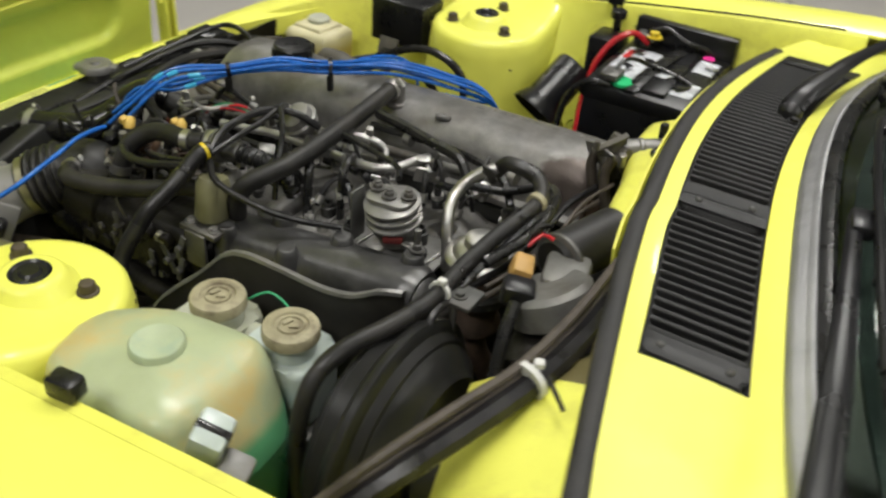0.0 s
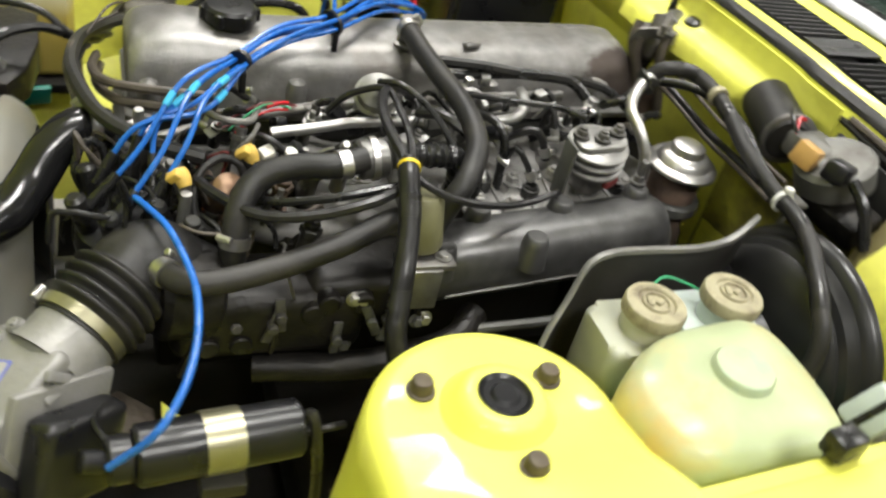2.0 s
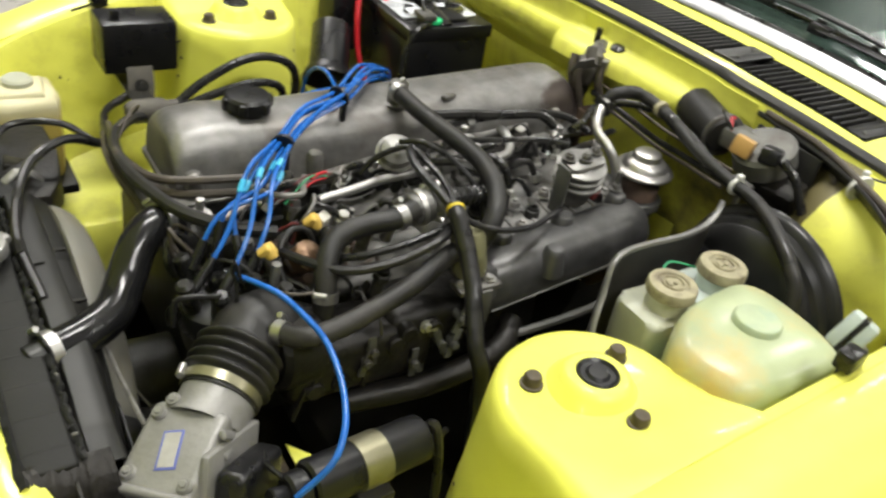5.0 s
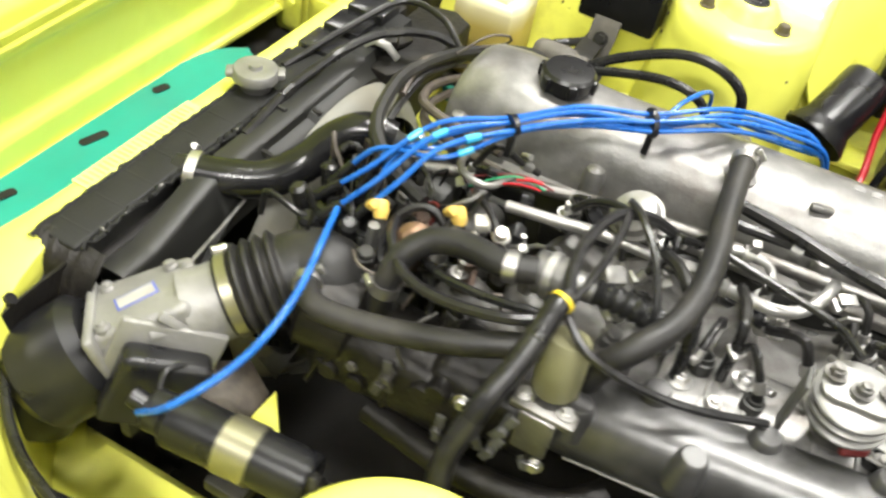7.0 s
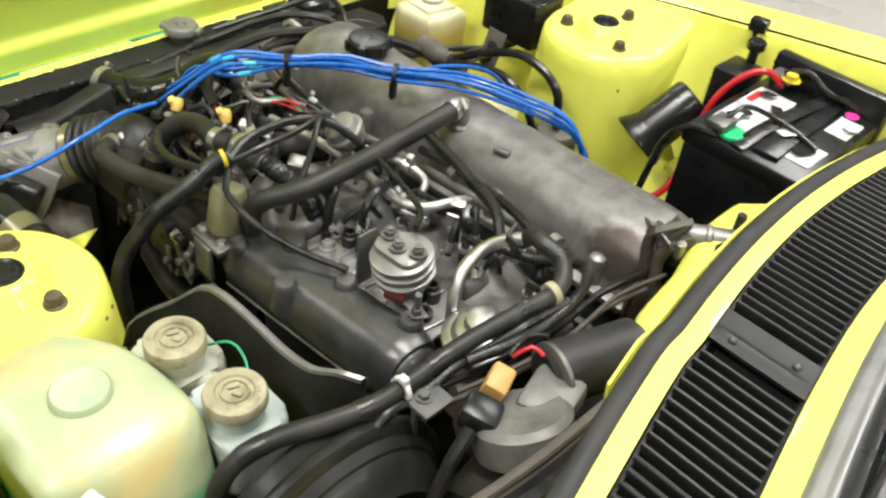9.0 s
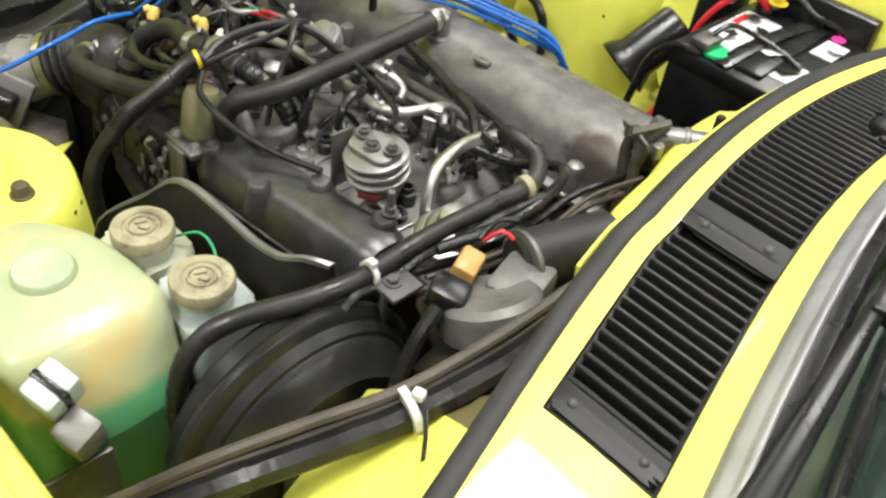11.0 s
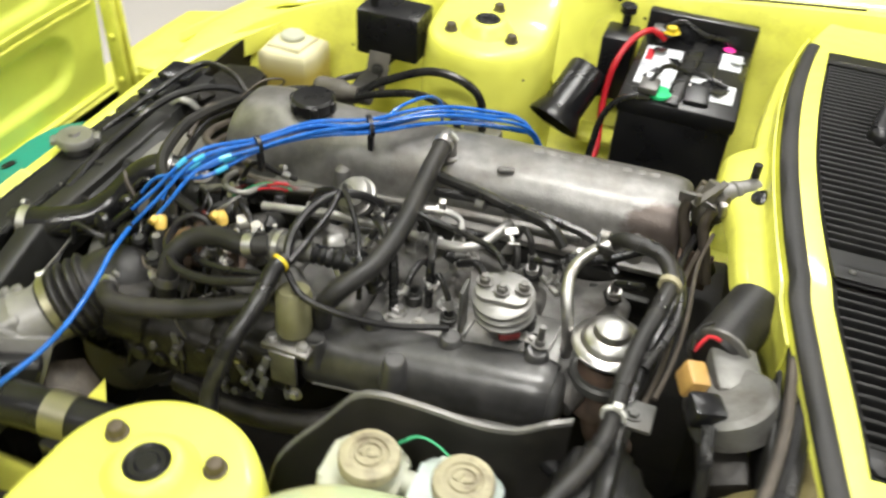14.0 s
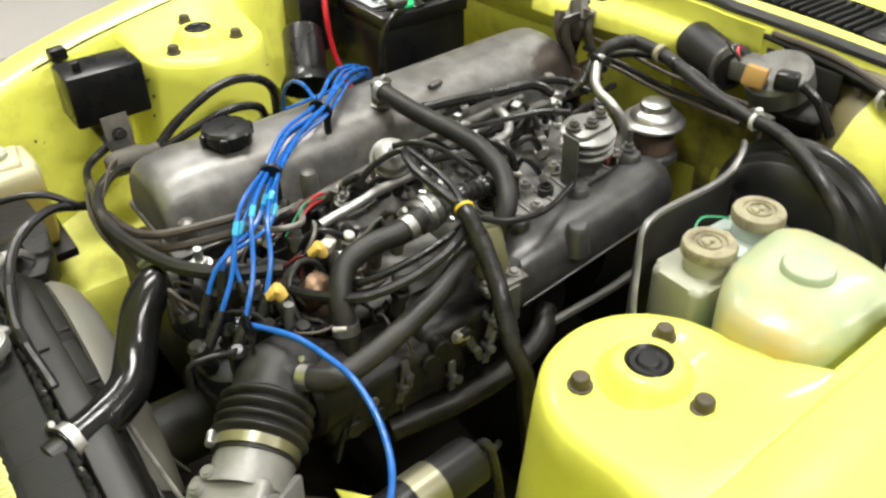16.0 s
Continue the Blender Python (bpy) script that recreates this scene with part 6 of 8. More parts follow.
P("wiring_stub", tube([c0 - cd * 0.02 + V(0, 0.01, 0.01), c0 + V(-0.03, 0.03, 0.015), c0 + V(-0.02, 0.06, 0.0)], 0.003, 8), RUBBER, coil)
P("wiring_stub", tube([c1 + V(0, 0, -0.01), c1 + V(0.03, 0.004, -0.012), c1 + V(0.05, 0.02, -0.03)], 0.004, 8), RUBBER, coil)

# ---- brake side: reservoirs, servo, shield, washer tank ----
mc = thing("brake_master_cylinder", "brake master cylinder with two capped milky reservoirs", "brake cylinder", (0.24, -0.425, 0.6))
P("cylinder", join(rod((0.13, -0.428, 0.665), (0.37, -0.412, 0.665), 0.024, 22), rod((0.11, -0.428, 0.665), (0.14, -0.428, 0.665), 0.015, 14), block(0.33, 0.345, -0.47, -0.36, 0.63, 0.70, 0.005)), ALLOY_DARK, mc, "grey cast cylinder body")
for cx, cy, w in ((0.192, -0.428, 0.082), (0.287, -0.421, 0.088)):
    res = P("reservoir", join(prism(rounded(w, 0.076, 0.016), 0.688, 0.765, pose(cx - 0.008, cy + 0.004, 0), 0.008, 3), lathe([(0.026, 0.760), (0.026, 0.786)], pose(cx, cy, 0), 26)), RESERVOIR if cx < 0.25 else RESERVOIR_PALE, mc, "yellowed milky fluid reservoir" if cx < 0.25 else "bluish white fluid reservoir")
    P("cap", join(lathe([(0.0, 0.798), (0.018, 0.798), (0.0195, 0.8005), (0.0235, 0.8005), (0.0295, 0.799), (0.031, 0.796), (0.031, 0.786), (0.029, 0.784)], pose(cx, cy, 0), 36, False),
                  *[lathe([(0.0115, 0.7975), (0.0125, 0.8005), (0.014, 0.8005), (0.0150, 0.7975)], pose(cx, cy, 0), 24, False), box((0.010, 0.006, 0.003), pose(cx + 0.004, cy, 0.7995, 0, 0, 30), 0.001), box((0.006, 0.012, 0.003), pose(cx - 0.006, cy + 0.002, 0.7995, 0, 0, -20), 0.001)]), CAP_BEIGE, res, "aged cream screw cap")
P("link_pipe", rod((0.222, -0.415, 0.752), (0.258, -0.413, 0.752), 0.013, 14), RESERVOIR, mc)
P("sensor_wire", tube([(0.20, -0.40, 0.775), (0.225, -0.385, 0.79), (0.25, -0.385, 0.785), (0.27, -0.395, 0.78)], 0.0015, 6), GREEN_WIRE, mc, "thin green wire")
booster = thing("brake_servo", "large round black brake servo on the firewall", "brake servo", (0.42, -0.41, 0.7))
P("shell", lathe([(0.0, -0.01), (0.045, -0.01), (0.05, 0.006), (0.085, 0.012), (0.105, 0.022), (0.108, 0.026), (0.108, 0.030), (0.115, 0.034), (0.117, 0.050), (0.125, 0.054), (0.128, 0.060), (0.128, 0.066), (0.124, 0.070), (0.117, 0.072), (0.112, 0.082), (0.108, 0.083), (0.104, 0.092), (0.090, 0.100), (0.084, 0.110), (0.0, 0.114)], pose(0.352, -0.405, 0.695, 0, 90, 0) @ Matrix.Diagonal((1.07, 1.07, 1, 1)), 56, False), PAINT_BLACK, booster, "satin black pressed shell")
P("mounting_boss", rod((0.46, -0.405, 0.695), (0.64, -0.405, 0.695), 0.06, 26), PAINT_BLACK, booster)
P("check_valve", join(rod((0.362, -0.335, 0.742), (0.340, -0.33, 0.752), 0.011, 12), rod((0.345, -0.332, 0.75), (0.345, -0.325, 0.778), 0.007, 10)), PLASTIC, booster)
shield = thing("heat_shield", "thin grey steel heat shield with a rolled edge", "heat shield", (0.25, -0.33, 0.68))
edge = spline([(0.368, -0.331, 0.822), (0.345, -0.346, 0.824), (0.32, -0.354, 0.812), (0.28, -0.357, 0.805), (0.22, -0.358, 0.806), (0.175, -0.362, 0.808), (0.148, -0.368, 0.800), (0.124, -0.388, 0.774), (0.100, -0.408, 0.752), (0.085, -0.424, 0.732), (0.075, -0.433, 0.69)], 0.010)
P("plate", grid([[p, p + V(0, 0.003, -0.02), p + V(0, 0.004, -0.08 - 0.2 * max(p.z - 0.70, 0)), V(p.x, p.y + 0.004, 0.56)] for p in edge], 0.002), SHIELD, shield, "dull grey-brown plate")
P("folded_edge", grid([[p + V(0, 0.004, -0.012), p + V(0, 0.0045, -0.001), p + V(0, 0.001, 0.0025), p + V(0, -0.004, 0.0015), p + V(0, -0.005, -0.003)] for p in edge], 0.0012), ALLOY_PALE, shield, "pale grey folded upper edge", 60)
tank = thing("washer_tank", "translucent washer tank part filled with green fluid", "washer tank", (0.22, -0.53, 0.6))
TOUT = [(0.106, -0.545), (0.112, -0.512), (0.150, -0.478), (0.190, -0.462), (0.262, -0.452), (0.300, -0.456), (0.326, -0.476), (0.334, -0.520), (0.330, -0.565), (0.310, -0.602), (0.26, -0.612), (0.16, -0.612), (0.122, -0.596)]
tl = spline([(x, y, 0) for x, y in TOUT] + [(*TOUT[0], 0)], 0.012)[:-1]
tc = V(0.220, -0.535, 0)
def tank_rows(levels):
    return [[V(tc.x + (p.x - tc.x) * k - 0.42 * k * max(p.x - 0.262, 0) * min(max((z - 0.722) / 0.07, 0), 1), tc.y + (p.y - tc.y) * k, z) for p in tl] for k, z in levels]
bm = grid(tank_rows([(0.998, 0.712), (1.0, 0.735), (1.0, 0.755), (1.0, 0.772), (0.985, 0.787), (0.94, 0.797), (0.85, 0.8035), (0.6, 0.809), (0.30, 0.8125), (0.10, 0.8135)]), 0, True)
bmesh.ops.holes_fill(bm, edges=[e for e in bm.edges if e.is_boundary])
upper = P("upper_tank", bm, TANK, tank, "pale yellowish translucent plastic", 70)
bm = grid(tank_rows([(0.86, 0.585), (0.93, 0.592), (0.962, 0.612), (0.985, 0.66), (0.998, 0.7115)]), 0, True)
bmesh.ops.holes_fill(bm, edges=[e for e in bm.edges if e.is_boundary])
P("filled_part", bm, FLUID, tank, "green fluid showing through the plastic", 70)
P("filler_cap", lathe([(0.0, 0.8185), (0.018, 0.819), (0.0215, 0.8205), (0.0255, 0.8205), (0.0275, 0.818), (0.0285, 0.806)], pose(0.214, -0.533, 0), 32, False), TANK_CAP, upper, "pale sea-green filler cap")
P("pump_bracket", block(0.345, 0.351, -0.625, -0.555, 0.62, 0.72, 0.003), ALLOY, tank)
plug = thing("wiring_plug", "white block connector with a dark strap", "connector", (0.328, -0.59, 0.79))
P("shell", box((0.032, 0.036, 0.048), pose(0.330, -0.583, 0.802, 18, 20, 20), 0.005), RESERVOIR_PALE, plug, "dull white plastic shell")
P("strap", box((0.034, 0.008, 0.050), pose(0.330, -0.583, 0.802, 18, 20, 20), 0.002), RUBBER, plug)
P("tail", box((0.030, 0.032, 0.060), pose(0.345, -0.577, 0.754, 18, 20, 20), 0.005), AFM_GREY, plug, "dull grey lower shell")
for bx, by, s in ((0.22, -0.638, 1), (-0.215, 0.612, -1), (0.213, 0.636, -1)):
    zz = rail(bx)
    buf = thing("bonnet_buffer", "black rubber bonnet buffer on the wing edge", "rubber buffer", (bx, by, zz), "bonnet buffers")
    P("rubber", join(box((0.030, 0.022, 0.022), pose(bx, by, zz + 0.014, 0, 0, 8), 0.004), box((0.012, 0.012, 0.03), pose(bx, by, zz - 0.002), 0.003)), RUBBER, buf)

# ---- wiper motor on the firewall ----
wm = thing("wiper_motor", "black wiper motor with a grey gearbox and amber plug", "wiper motor", (0.5, -0.2, 0.8))
P("motor_can", rod((0.484, -0.212, 0.842), (0.520, -0.112, 0.845), 0.031, 30, 0.22), RUBBER_MATT, wm, "dark round motor can")
P("mount_ring", lathe([(0.0312, 0), (0.0345, 0.002), (0.0345, 0.006), (0.0312, 0.008)], along((0.4885, -0.210, 0.842), (0.522, -0.098, 0.842)), 30), ALLOY, wm)
P("gearbox", join(lathe([(0.0, 0.020), (0.040, 0.020), (0.046, 0.014), (0.046, -0.014), (0.030, -0.02), (0, -0.02)], pose(0.512, -0.272, 0.840, -5, -26, 0), 30, False), box((0.05, 0.06, 0.032), pose(0.508, -0.232, 0.844, 0, 0, 16), 0.008)), GEARBOX, wm, "grey cast gearbox")
P("amber_plug", box((0.022, 0.030, 0.028), pose(0.468, -0.262, 0.855, 8, 14, 24), 0.004), ORANGE, wm, "amber plastic connector")
P("dark_plug", box((0.034, 0.030, 0.024), pose(0.484, -0.300, 0.858, 0, 10, 24), 0.005), PLASTIC, wm, "black plastic connector")
P("plug_wire", tube([(0.46, -0.24, 0.872), (0.462, -0.22, 0.885), (0.474, -0.205, 0.884)], 0.0025, 8), RUBBER, wm)
P("plug_wire", tube([(0.49, -0.318, 0.858), (0.495, -0.345, 0.84), (0.50, -0.37, 0.80)], 0.007, 8), RUBBER, wm)
P("red_wire", tube([(0.462, -0.238, 0.870), (0.472, -0.225, 0.882), (0.484, -0.222, 0.878)], 0.0022, 8), RED, wm)
P("mount_plate", block(0.545, 0.551, -0.34, -0.22, 0.77, 0.862, 0.003), PAINT_BLACK, wm)
P("lower_bracket", box((0.05, 0.085, 0.035), pose(0.515, -0.305, 0.802, 0, -20, 10), 0.008), OILY, wm, "dark lower bracket")

# ---- far side: battery, cylinder, boxes, bottle ----
def PB(name, bm, material, parent, label="", sharp=38):
    """A part of the battery, which sits low in its tray."""
    bmesh.ops.translate(bm, vec=(0.004, 0.014, -0.006), verts=bm.verts)
    return P(name, bm, material, parent, label, sharp)


bat = thing("battery", "black car battery with a white label and carry strap", "battery", (0.36, 0.465, 0.58))
PB("case", join(block(0.272, 0.452, 0.345, 0.592, 0.585, 0.775, 0.006), block(0.268, 0.456, 0.341, 0.596, 0.772, 0.800, 0.005)), PLASTIC, bat, "black ribbed case")
PB("label", block(0.282, 0.345, 0.395, 0.535, 0.8005, 0.8015, 0), LABEL_SILVER, bat, "white and silver top label")
PB("label_stripe", block(0.286, 0.298, 0.480, 0.520, 0.8016, 0.8020, 0), RED, bat)
PB("label_panel", block(0.402, 0.444, 0.385, 0.445, 0.8005, 0.8015, 0), LABEL_SILVER, bat)
PB("label_panel", block(0.408, 0.444, 0.50, 0.560, 0.8005, 0.8015, 0), LABEL_SILVER, bat)
PB("magenta_dot", lathe([(0, 0.0015), (0.010, 0.0012), (0.011, 0)], pose(0.418, 0.572, 0.803), 18, False), MAGENTA, bat)
PB("strap", sweep(spline([(0.352, 0.345, 0.803), (0.356, 0.40, 0.810), (0.362, 0.47, 0.813), (0.368, 0.54, 0.810), (0.372, 0.592, 0.803)]), 0.012, 10, 0.16, V(1, 0, 0)), RUBBER, bat, "flat black carry strap")
PB("vent_cover", box((0.040, 0.215, 0.009), pose(0.384, 0.468, 0.803, 0, 0, 2), 0.003), PLASTIC, bat)
bat_rng = random.Random(4)
for k in range(14):
    PB("film_scrap", box((0.018 + 0.02 * bat_rng.random(), 0.014 + 0.022 * bat_rng.random(), 0.0008), pose(0.30 + 0.14 * bat_rng.random(), 0.38 + 0.19 * bat_rng.random(), 0.8045 + 0.004 * bat_rng.random(), bat_rng.uniform(-12, 12), bat_rng.uniform(-12, 12), bat_rng.uniform(0, 180)), 0.0002, 1), (TANK_PLATE, LABEL_SILVER, TANK_PLATE)[k % 3], bat, "crumpled glossy label film")
PB("sense_cable", tube([(0.312, 0.372, 0.82), (0.325, 0.40, 0.835), (0.35, 0.43, 0.822), (0.39, 0.44, 0.812), (0.43, 0.43, 0.806)], 0.004, 8), RUBBER, bat)
PB("sense_cable", tube([(0.30, 0.56, 0.826), (0.33, 0.575, 0.836), (0.37, 0.57, 0.822), (0.41, 0.585, 0.812), (0.45, 0.60, 0.79)], 0.005, 8), RUBBER, bat)
PB("negative_terminal", join(rod((0.310, 0.372, 0.80), (0.310, 0.372, 0.822), 0.010, 16), box((0.030, 0.040, 0.012), pose(0.312, 0.365, 0.816), 0.003)), ALLOY, bat)
PB("green_washer", lathe([(0.011, 0), (0.019, 0), (0.020, 0.003), (0.019, 0.006), (0.011, 0.006)], pose(0.330, 0.368, 0.802), 26), GREEN, bat, "green felt terminal washer")
PB("positive_terminal", join(rod((0.300, 0.560, 0.80), (0.300, 0.560, 0.824), 0.010, 16), box((0.036, 0.028, 0.014), pose(0.300, 0.565, 0.818), 0.003)), ALLOY, bat)
PB("yellow_terminal_nut", hexbolt((0.315, 0.556, 0.822), (0, 0, 1), 0.010, 0.010), YELLOW_TAPE, bat, "yellow terminal nut")
tray = thing("battery_tray", "yellow battery tray on the inner wing", "tray", (0.36, 0.46, 0.56))
P("tray", join(block(0.265, 0.478, 0.335, 0.610, 0.545, 0.563, 0.003), block(0.265, 0.478, 0.40, 0.60, 0.44, 0.545, 0.003)), YELLOW_OLD, tray)
P("hold_down", block(0.272, 0.462, 0.598, 0.622, 0.70, 0.836, 0.004), PLASTIC, tray, "black hold-down plate")
fb = thing("fuse_box", "square black box beside the battery", "junction box", (0.235, 0.575, 0.7))
P("box", block(0.205, 0.262, 0.535, 0.605, 0.68, 0.800, 0.005), PLASTIC, fb)
P("knob", join(rod((0.235, 0.60, 0.80), (0.235, 0.60, 0.826), 0.008, 14), rod((0.235, 0.60, 0.822), (0.235, 0.60, 0.838), 0.015, 16)), RUBBER, fb)
can = thing("vacuum_canister", "glossy black flared cylinder on the tower", "canister", (0.2, 0.45, 0.68))
h0, h1 = V(0.158, 0.442, 0.664), V(0.197, 0.520, 0.742)
P("cylinder", lathe([(0.050, 0.0), (0.050, 0.004), (0.044, 0.018), (0.038, 0.03), (0.037, (h1 - h0).length - 0.006), (0.033, (h1 - h0).length), (0.0, (h1 - h0).length)], along(h0, h1), 32, False), PLASTIC, can, "glossy black flared tube")
P("inner", lathe([(0.0, 0.03), (0.034, 0.028), (0.047, 0.002)], along(h0, h1), 28, False), IRON, can)
P("bracket", block(0.19, 0.26, 0.50, 0.56, 0.60, 0.612, 0.003), YELLOW_OLD, can)
cc = thing("filter_canister", "small black canister with a grey lid", "canister", (0.055, 0.37, 0.5))
P("can", rod((0.050, 0.365, 0.50), (0.050, 0.365, 0.655), 0.036, 26), PLASTIC, cc)
P("lid", lathe([(0.0, 0.664), (0.034, 0.663), (0.037, 0.658), (0.037, 0.650)], pose(0.050, 0.365, 0), 26, False), ALLOY, cc, "pale grey round lid")
P("stand", block(0.02, 0.08, 0.335, 0.46, 0.485, 0.502, 0.003), YELLOW_OLD, cc)
rel = thing("relay_box", "square black relay box on a bracket", "relay box", (-0.19, 0.5, 0.7))
P("box", block(-0.243, -0.118, 0.472, 0.552, 0.696, 0.785, 0.006), PLASTIC, rel, "black plastic cover")
P("top_tab", box((0.014, 0.012, 0.018), pose(-0.215, 0.50, 0.792), 0.003), PLASTIC, rel)
P("bracket", join(prism([(-0.018, -0.040), (0.018, -0.040), (0.022, 0.0), (0.022, 0.030), (-0.022, 0.030), (-0.022, 0.0)], -0.0015, 0.0015, Matrix.Translation((-0.188, 0.452, 0.685)) @ pose(0, 0, 0, 72, 0, 0), 0.001)), DUSTY, rel, "pale dusty bracket plate")
P("bracket_bolt", hexbolt((-0.188, 0.449, 0.683), (0, -1, 0.3), 0.008, 0.006), ALLOY_DARK, rel)
P("wall_bracket", block(-0.20, -0.17, 0.52, 0.61, 0.70, 0.708, 0.002), YELLOW_OLD, rel)
sw = thing("solenoid_valve", "dusty grey solenoid capsule beside the valve cover", "solenoid", (-0.20, 0.33, 0.62))
P("body", lathe([(0.0, 0.0), (0.012, 0.001), (0.017, 0.006), (0.019, 0.014), (0.019, 0.050), (0.0165, 0.060), (0.0125, 0.066), (0.0125, 0.082), (0.0, 0.083)], along((-0.250, 0.316, 0.705), (-0.165, 0.318, 0.707)), 26, False), DUSTY, sw, "dusty grey-brown capsule")
P("shroud_arm", join(box((0.052, 0.030, 0.022), pose(-0.172, 0.332, 0.694, 0, 6, 14), 0.008, 3), box((0.030, 0.040, 0.006), pose(-0.20, 0.345, 0.688, 0, 0, 0), 0.002)), DUSTY, sw, "dusty mounting arm")
P("foot", block(-0.215, -0.180, 0.335, 0.56, 0.672, 0.677, 0.002), ALLOY_DARK, sw)
ov = thing("overflow_bottle", "yellowed plastic coolant overflow bottle", "coolant bottle", (-0.355, 0.46, 0.55))
bottle = P("bottle", join(prism([(-0.058, -0.052), (-0.030, -0.062), (0.052, -0.055), (0.062, -0.02), (0.058, 0.05), (-0.05, 0.055), (-0.062, 0.02)], 0.585, 0.748, pose(-0.376, 0.471, 0) @ Matrix.Diagonal((0.92, 0.92, 0.92, 1)), 0.019, 3),
                 prism([(-0.042, -0.040), (0.035, -0.042), (0.044, 0.03), (-0.04, 0.04)], 0.738, 0.757, pose(-0.376, 0.471, 0) @ Matrix.Diagonal((0.92, 0.92, 0.92, 1)), 0.010, 3)), OVERFLOW, ov, "yellowed moulded bottle")
P("cap", lathe([(0.0, 0.7065), (0.020, 0.7065), (0.024, 0.703), (0.024, 0.690)], pose(-0.378, 0.473, 0), 26, False), RESERVOIR, bottle, "pale plastic cap")
P("shelf", block(-0.44, -0.31, 0.40, 0.54, 0.521, 0.538, 0.003), OILY, ov, "dark bottle bracket")
htr = thing("heater_valve", "dirty cast heater valve with a stub pipe at the firewall", "heater pipe", (0.46, 0.07, 0.85))
P("casting", join(box((0.040, 0.036, 0.046), pose(0.446, 0.060, 0.832, 12, -16, 30), 0.012, 3), rod((0.440, 0.050, 0.846), (0.448, 0.062, 0.872), 0.011, 16), rod((0.430, 0.070, 0.846), (0.466, 0.050, 0.852), 0.010, 14)), DUSTY, htr, "dusty cast valve body")
P("stub_pipe", join(rod((0.452, 0.064, 0.850), (0.500, 0.096, 0.854), 0.0150, 22), rod((0.470, 0.075, 0.851), (0.476, 0.079, 0.8515), 0.0175, 22)), VALVE, htr, "dull grey stub pipe")
P("flange", prism([(-0.030, -0.012), (-0.018, -0.026), (0.012, -0.024), (0.030, -0.008), (0.026, 0.018), (0.004, 0.027), (-0.024, 0.018)], -0.0015, 0.0015, pose(0.434, 0.046, 0.842) @ along((0, 0, 0), (0.30, 0.80, 0.5)), 0.001), VALVE, htr, "thin bent alloy flange")
P("lever", join(box((0.052, 0.009, 0.003), pose(0.442, 0.040, 0.868, 10, -22, 48), 0.001), rod((0.430, 0.024, 0.860), (0.430, 0.024, 0.874), 0.004, 10)), DUSTY, htr, "bent control lever")
for hx0, hy0 in ((0.436, 0.088), (0.452, 0.036), (0.424, 0.058)):
    P("hose_end", tube([(hx0, hy0, 0.850), (hx0 - 0.006, hy0 - 0.006, 0.825), (hx0 + 0.004, hy0 - 0.012, 0.79), (hx0 + 0.016, hy0 - 0.016, 0.745)], 0.0075, 10), BROWN_HOSE, htr, "brown dusty hose end")
for i in range(2):
    P("stud", rod((0.462, 0.04 + 0.045 * (i % 2), 0.84), (0.462, 0.04 + 0.045 * (i % 2), 0.858), 0.006, 10), STEEL, htr)
P("pipe", tube([(0.448, 0.062, 0.815), (0.444, 0.068, 0.785), (0.450, 0.08, 0.75), (0.47, 0.10, 0.70)], 0.013, 12), OILY, htr, "dark greasy pipe")

# ---- hoses, pipes and looms over the engine ----
hose("breather_hose", "thick dull black breather hose across the engine", [(0.082, 0.072, 0.826), (0.086, 0.007, 0.823), (0.091, -0.046, 0.822), (0.096, -0.096, 0.822), (0.097, -0.145, 0.82), (0.089, -0.192, 0.812), (0.066, -0.230, 0.800), (0.048, -0.240, 0.775), (0.04, -0.235, 0.74)], 0.0128, RUBBER_MATT, n=16, clamps=(0.03,))
hose("vacuum_hose", "black hose along the throttle chamber", [(-0.245, -0.268, 0.728), (-0.222, -0.298, 0.735), (-0.185, -0.300, 0.738), (-0.13, -0.290, 0.745), (-0.07, -0.278, 0.760), (-0.025, -0.262, 0.772), (0.01, -0.25, 0.772)], 0.0125, RUBBER_MATT, n=14, clamps=(0.04,))
hose("wiring_loom", "thick taped black loom dropping beside the manifold", [(-0.004, -0.234, 0.824), (-0.008, -0.248, 0.822), (-0.011, -0.275, 0.804), (-0.017, -0.302, 0.786), (-0.025, -0.328, 0.768), (-0.031, -0.347, 0.744), (-0.036, -0.366, 0.72), (-0.032, -0.382, 0.69), (-0.028, -0.386, 0.64), (-0.02, -0.385, 0.56)], 0.0110, LOOM, "wiring loom", 12)
hose("idle_air_hose", "black idle air hose with bright clamps", [(-0.040, -0.205, 0.810), (-0.072, -0.212, 0.806), (-0.110, -0.205, 0.800), (-0.145, -0.208, 0.790), (-0.166, -0.228, 0.772), (-0.172, -0.245, 0.74), (-0.175, -0.25, 0.70)], 0.0135, RUBBER_MATT, n=14, clamps=(0.12, 0.8))
FWL = [(0.345, -0.090, 0.850), (0.357, -0.092, 0.866), (0.371, -0.098, 0.873), (0.405, -0.10, 0.868), (0.424, -0.127, 0.858), (0.418, -0.178, 0.852), (0.409, -0.224, 0.844), (0.405, -0.268, 0.838), (0.404, -0.309, 0.833), (0.402, -0.35, 0.832), (0.39, -0.391, 0.829), (0.371, -0.431, 0.822), (0.359, -0.463, 0.808), (0.356, -0.485, 0.782), (0.352, -0.495, 0.72), (0.35, -0.49, 0.62)]
wire_side = [(x + 0.012, y + 0.006, z - 0.010 + 0.004 * (i % 2)) for i, (x, y, z) in enumerate(FWL[4:10])] + [(0.42, -0.37, 0.81), (0.43, -0.40, 0.78)]
hose("firewall_loom", "thin black cable beside the firewall loom", wire_side, 0.0046, RUBBER, "cable", 9)
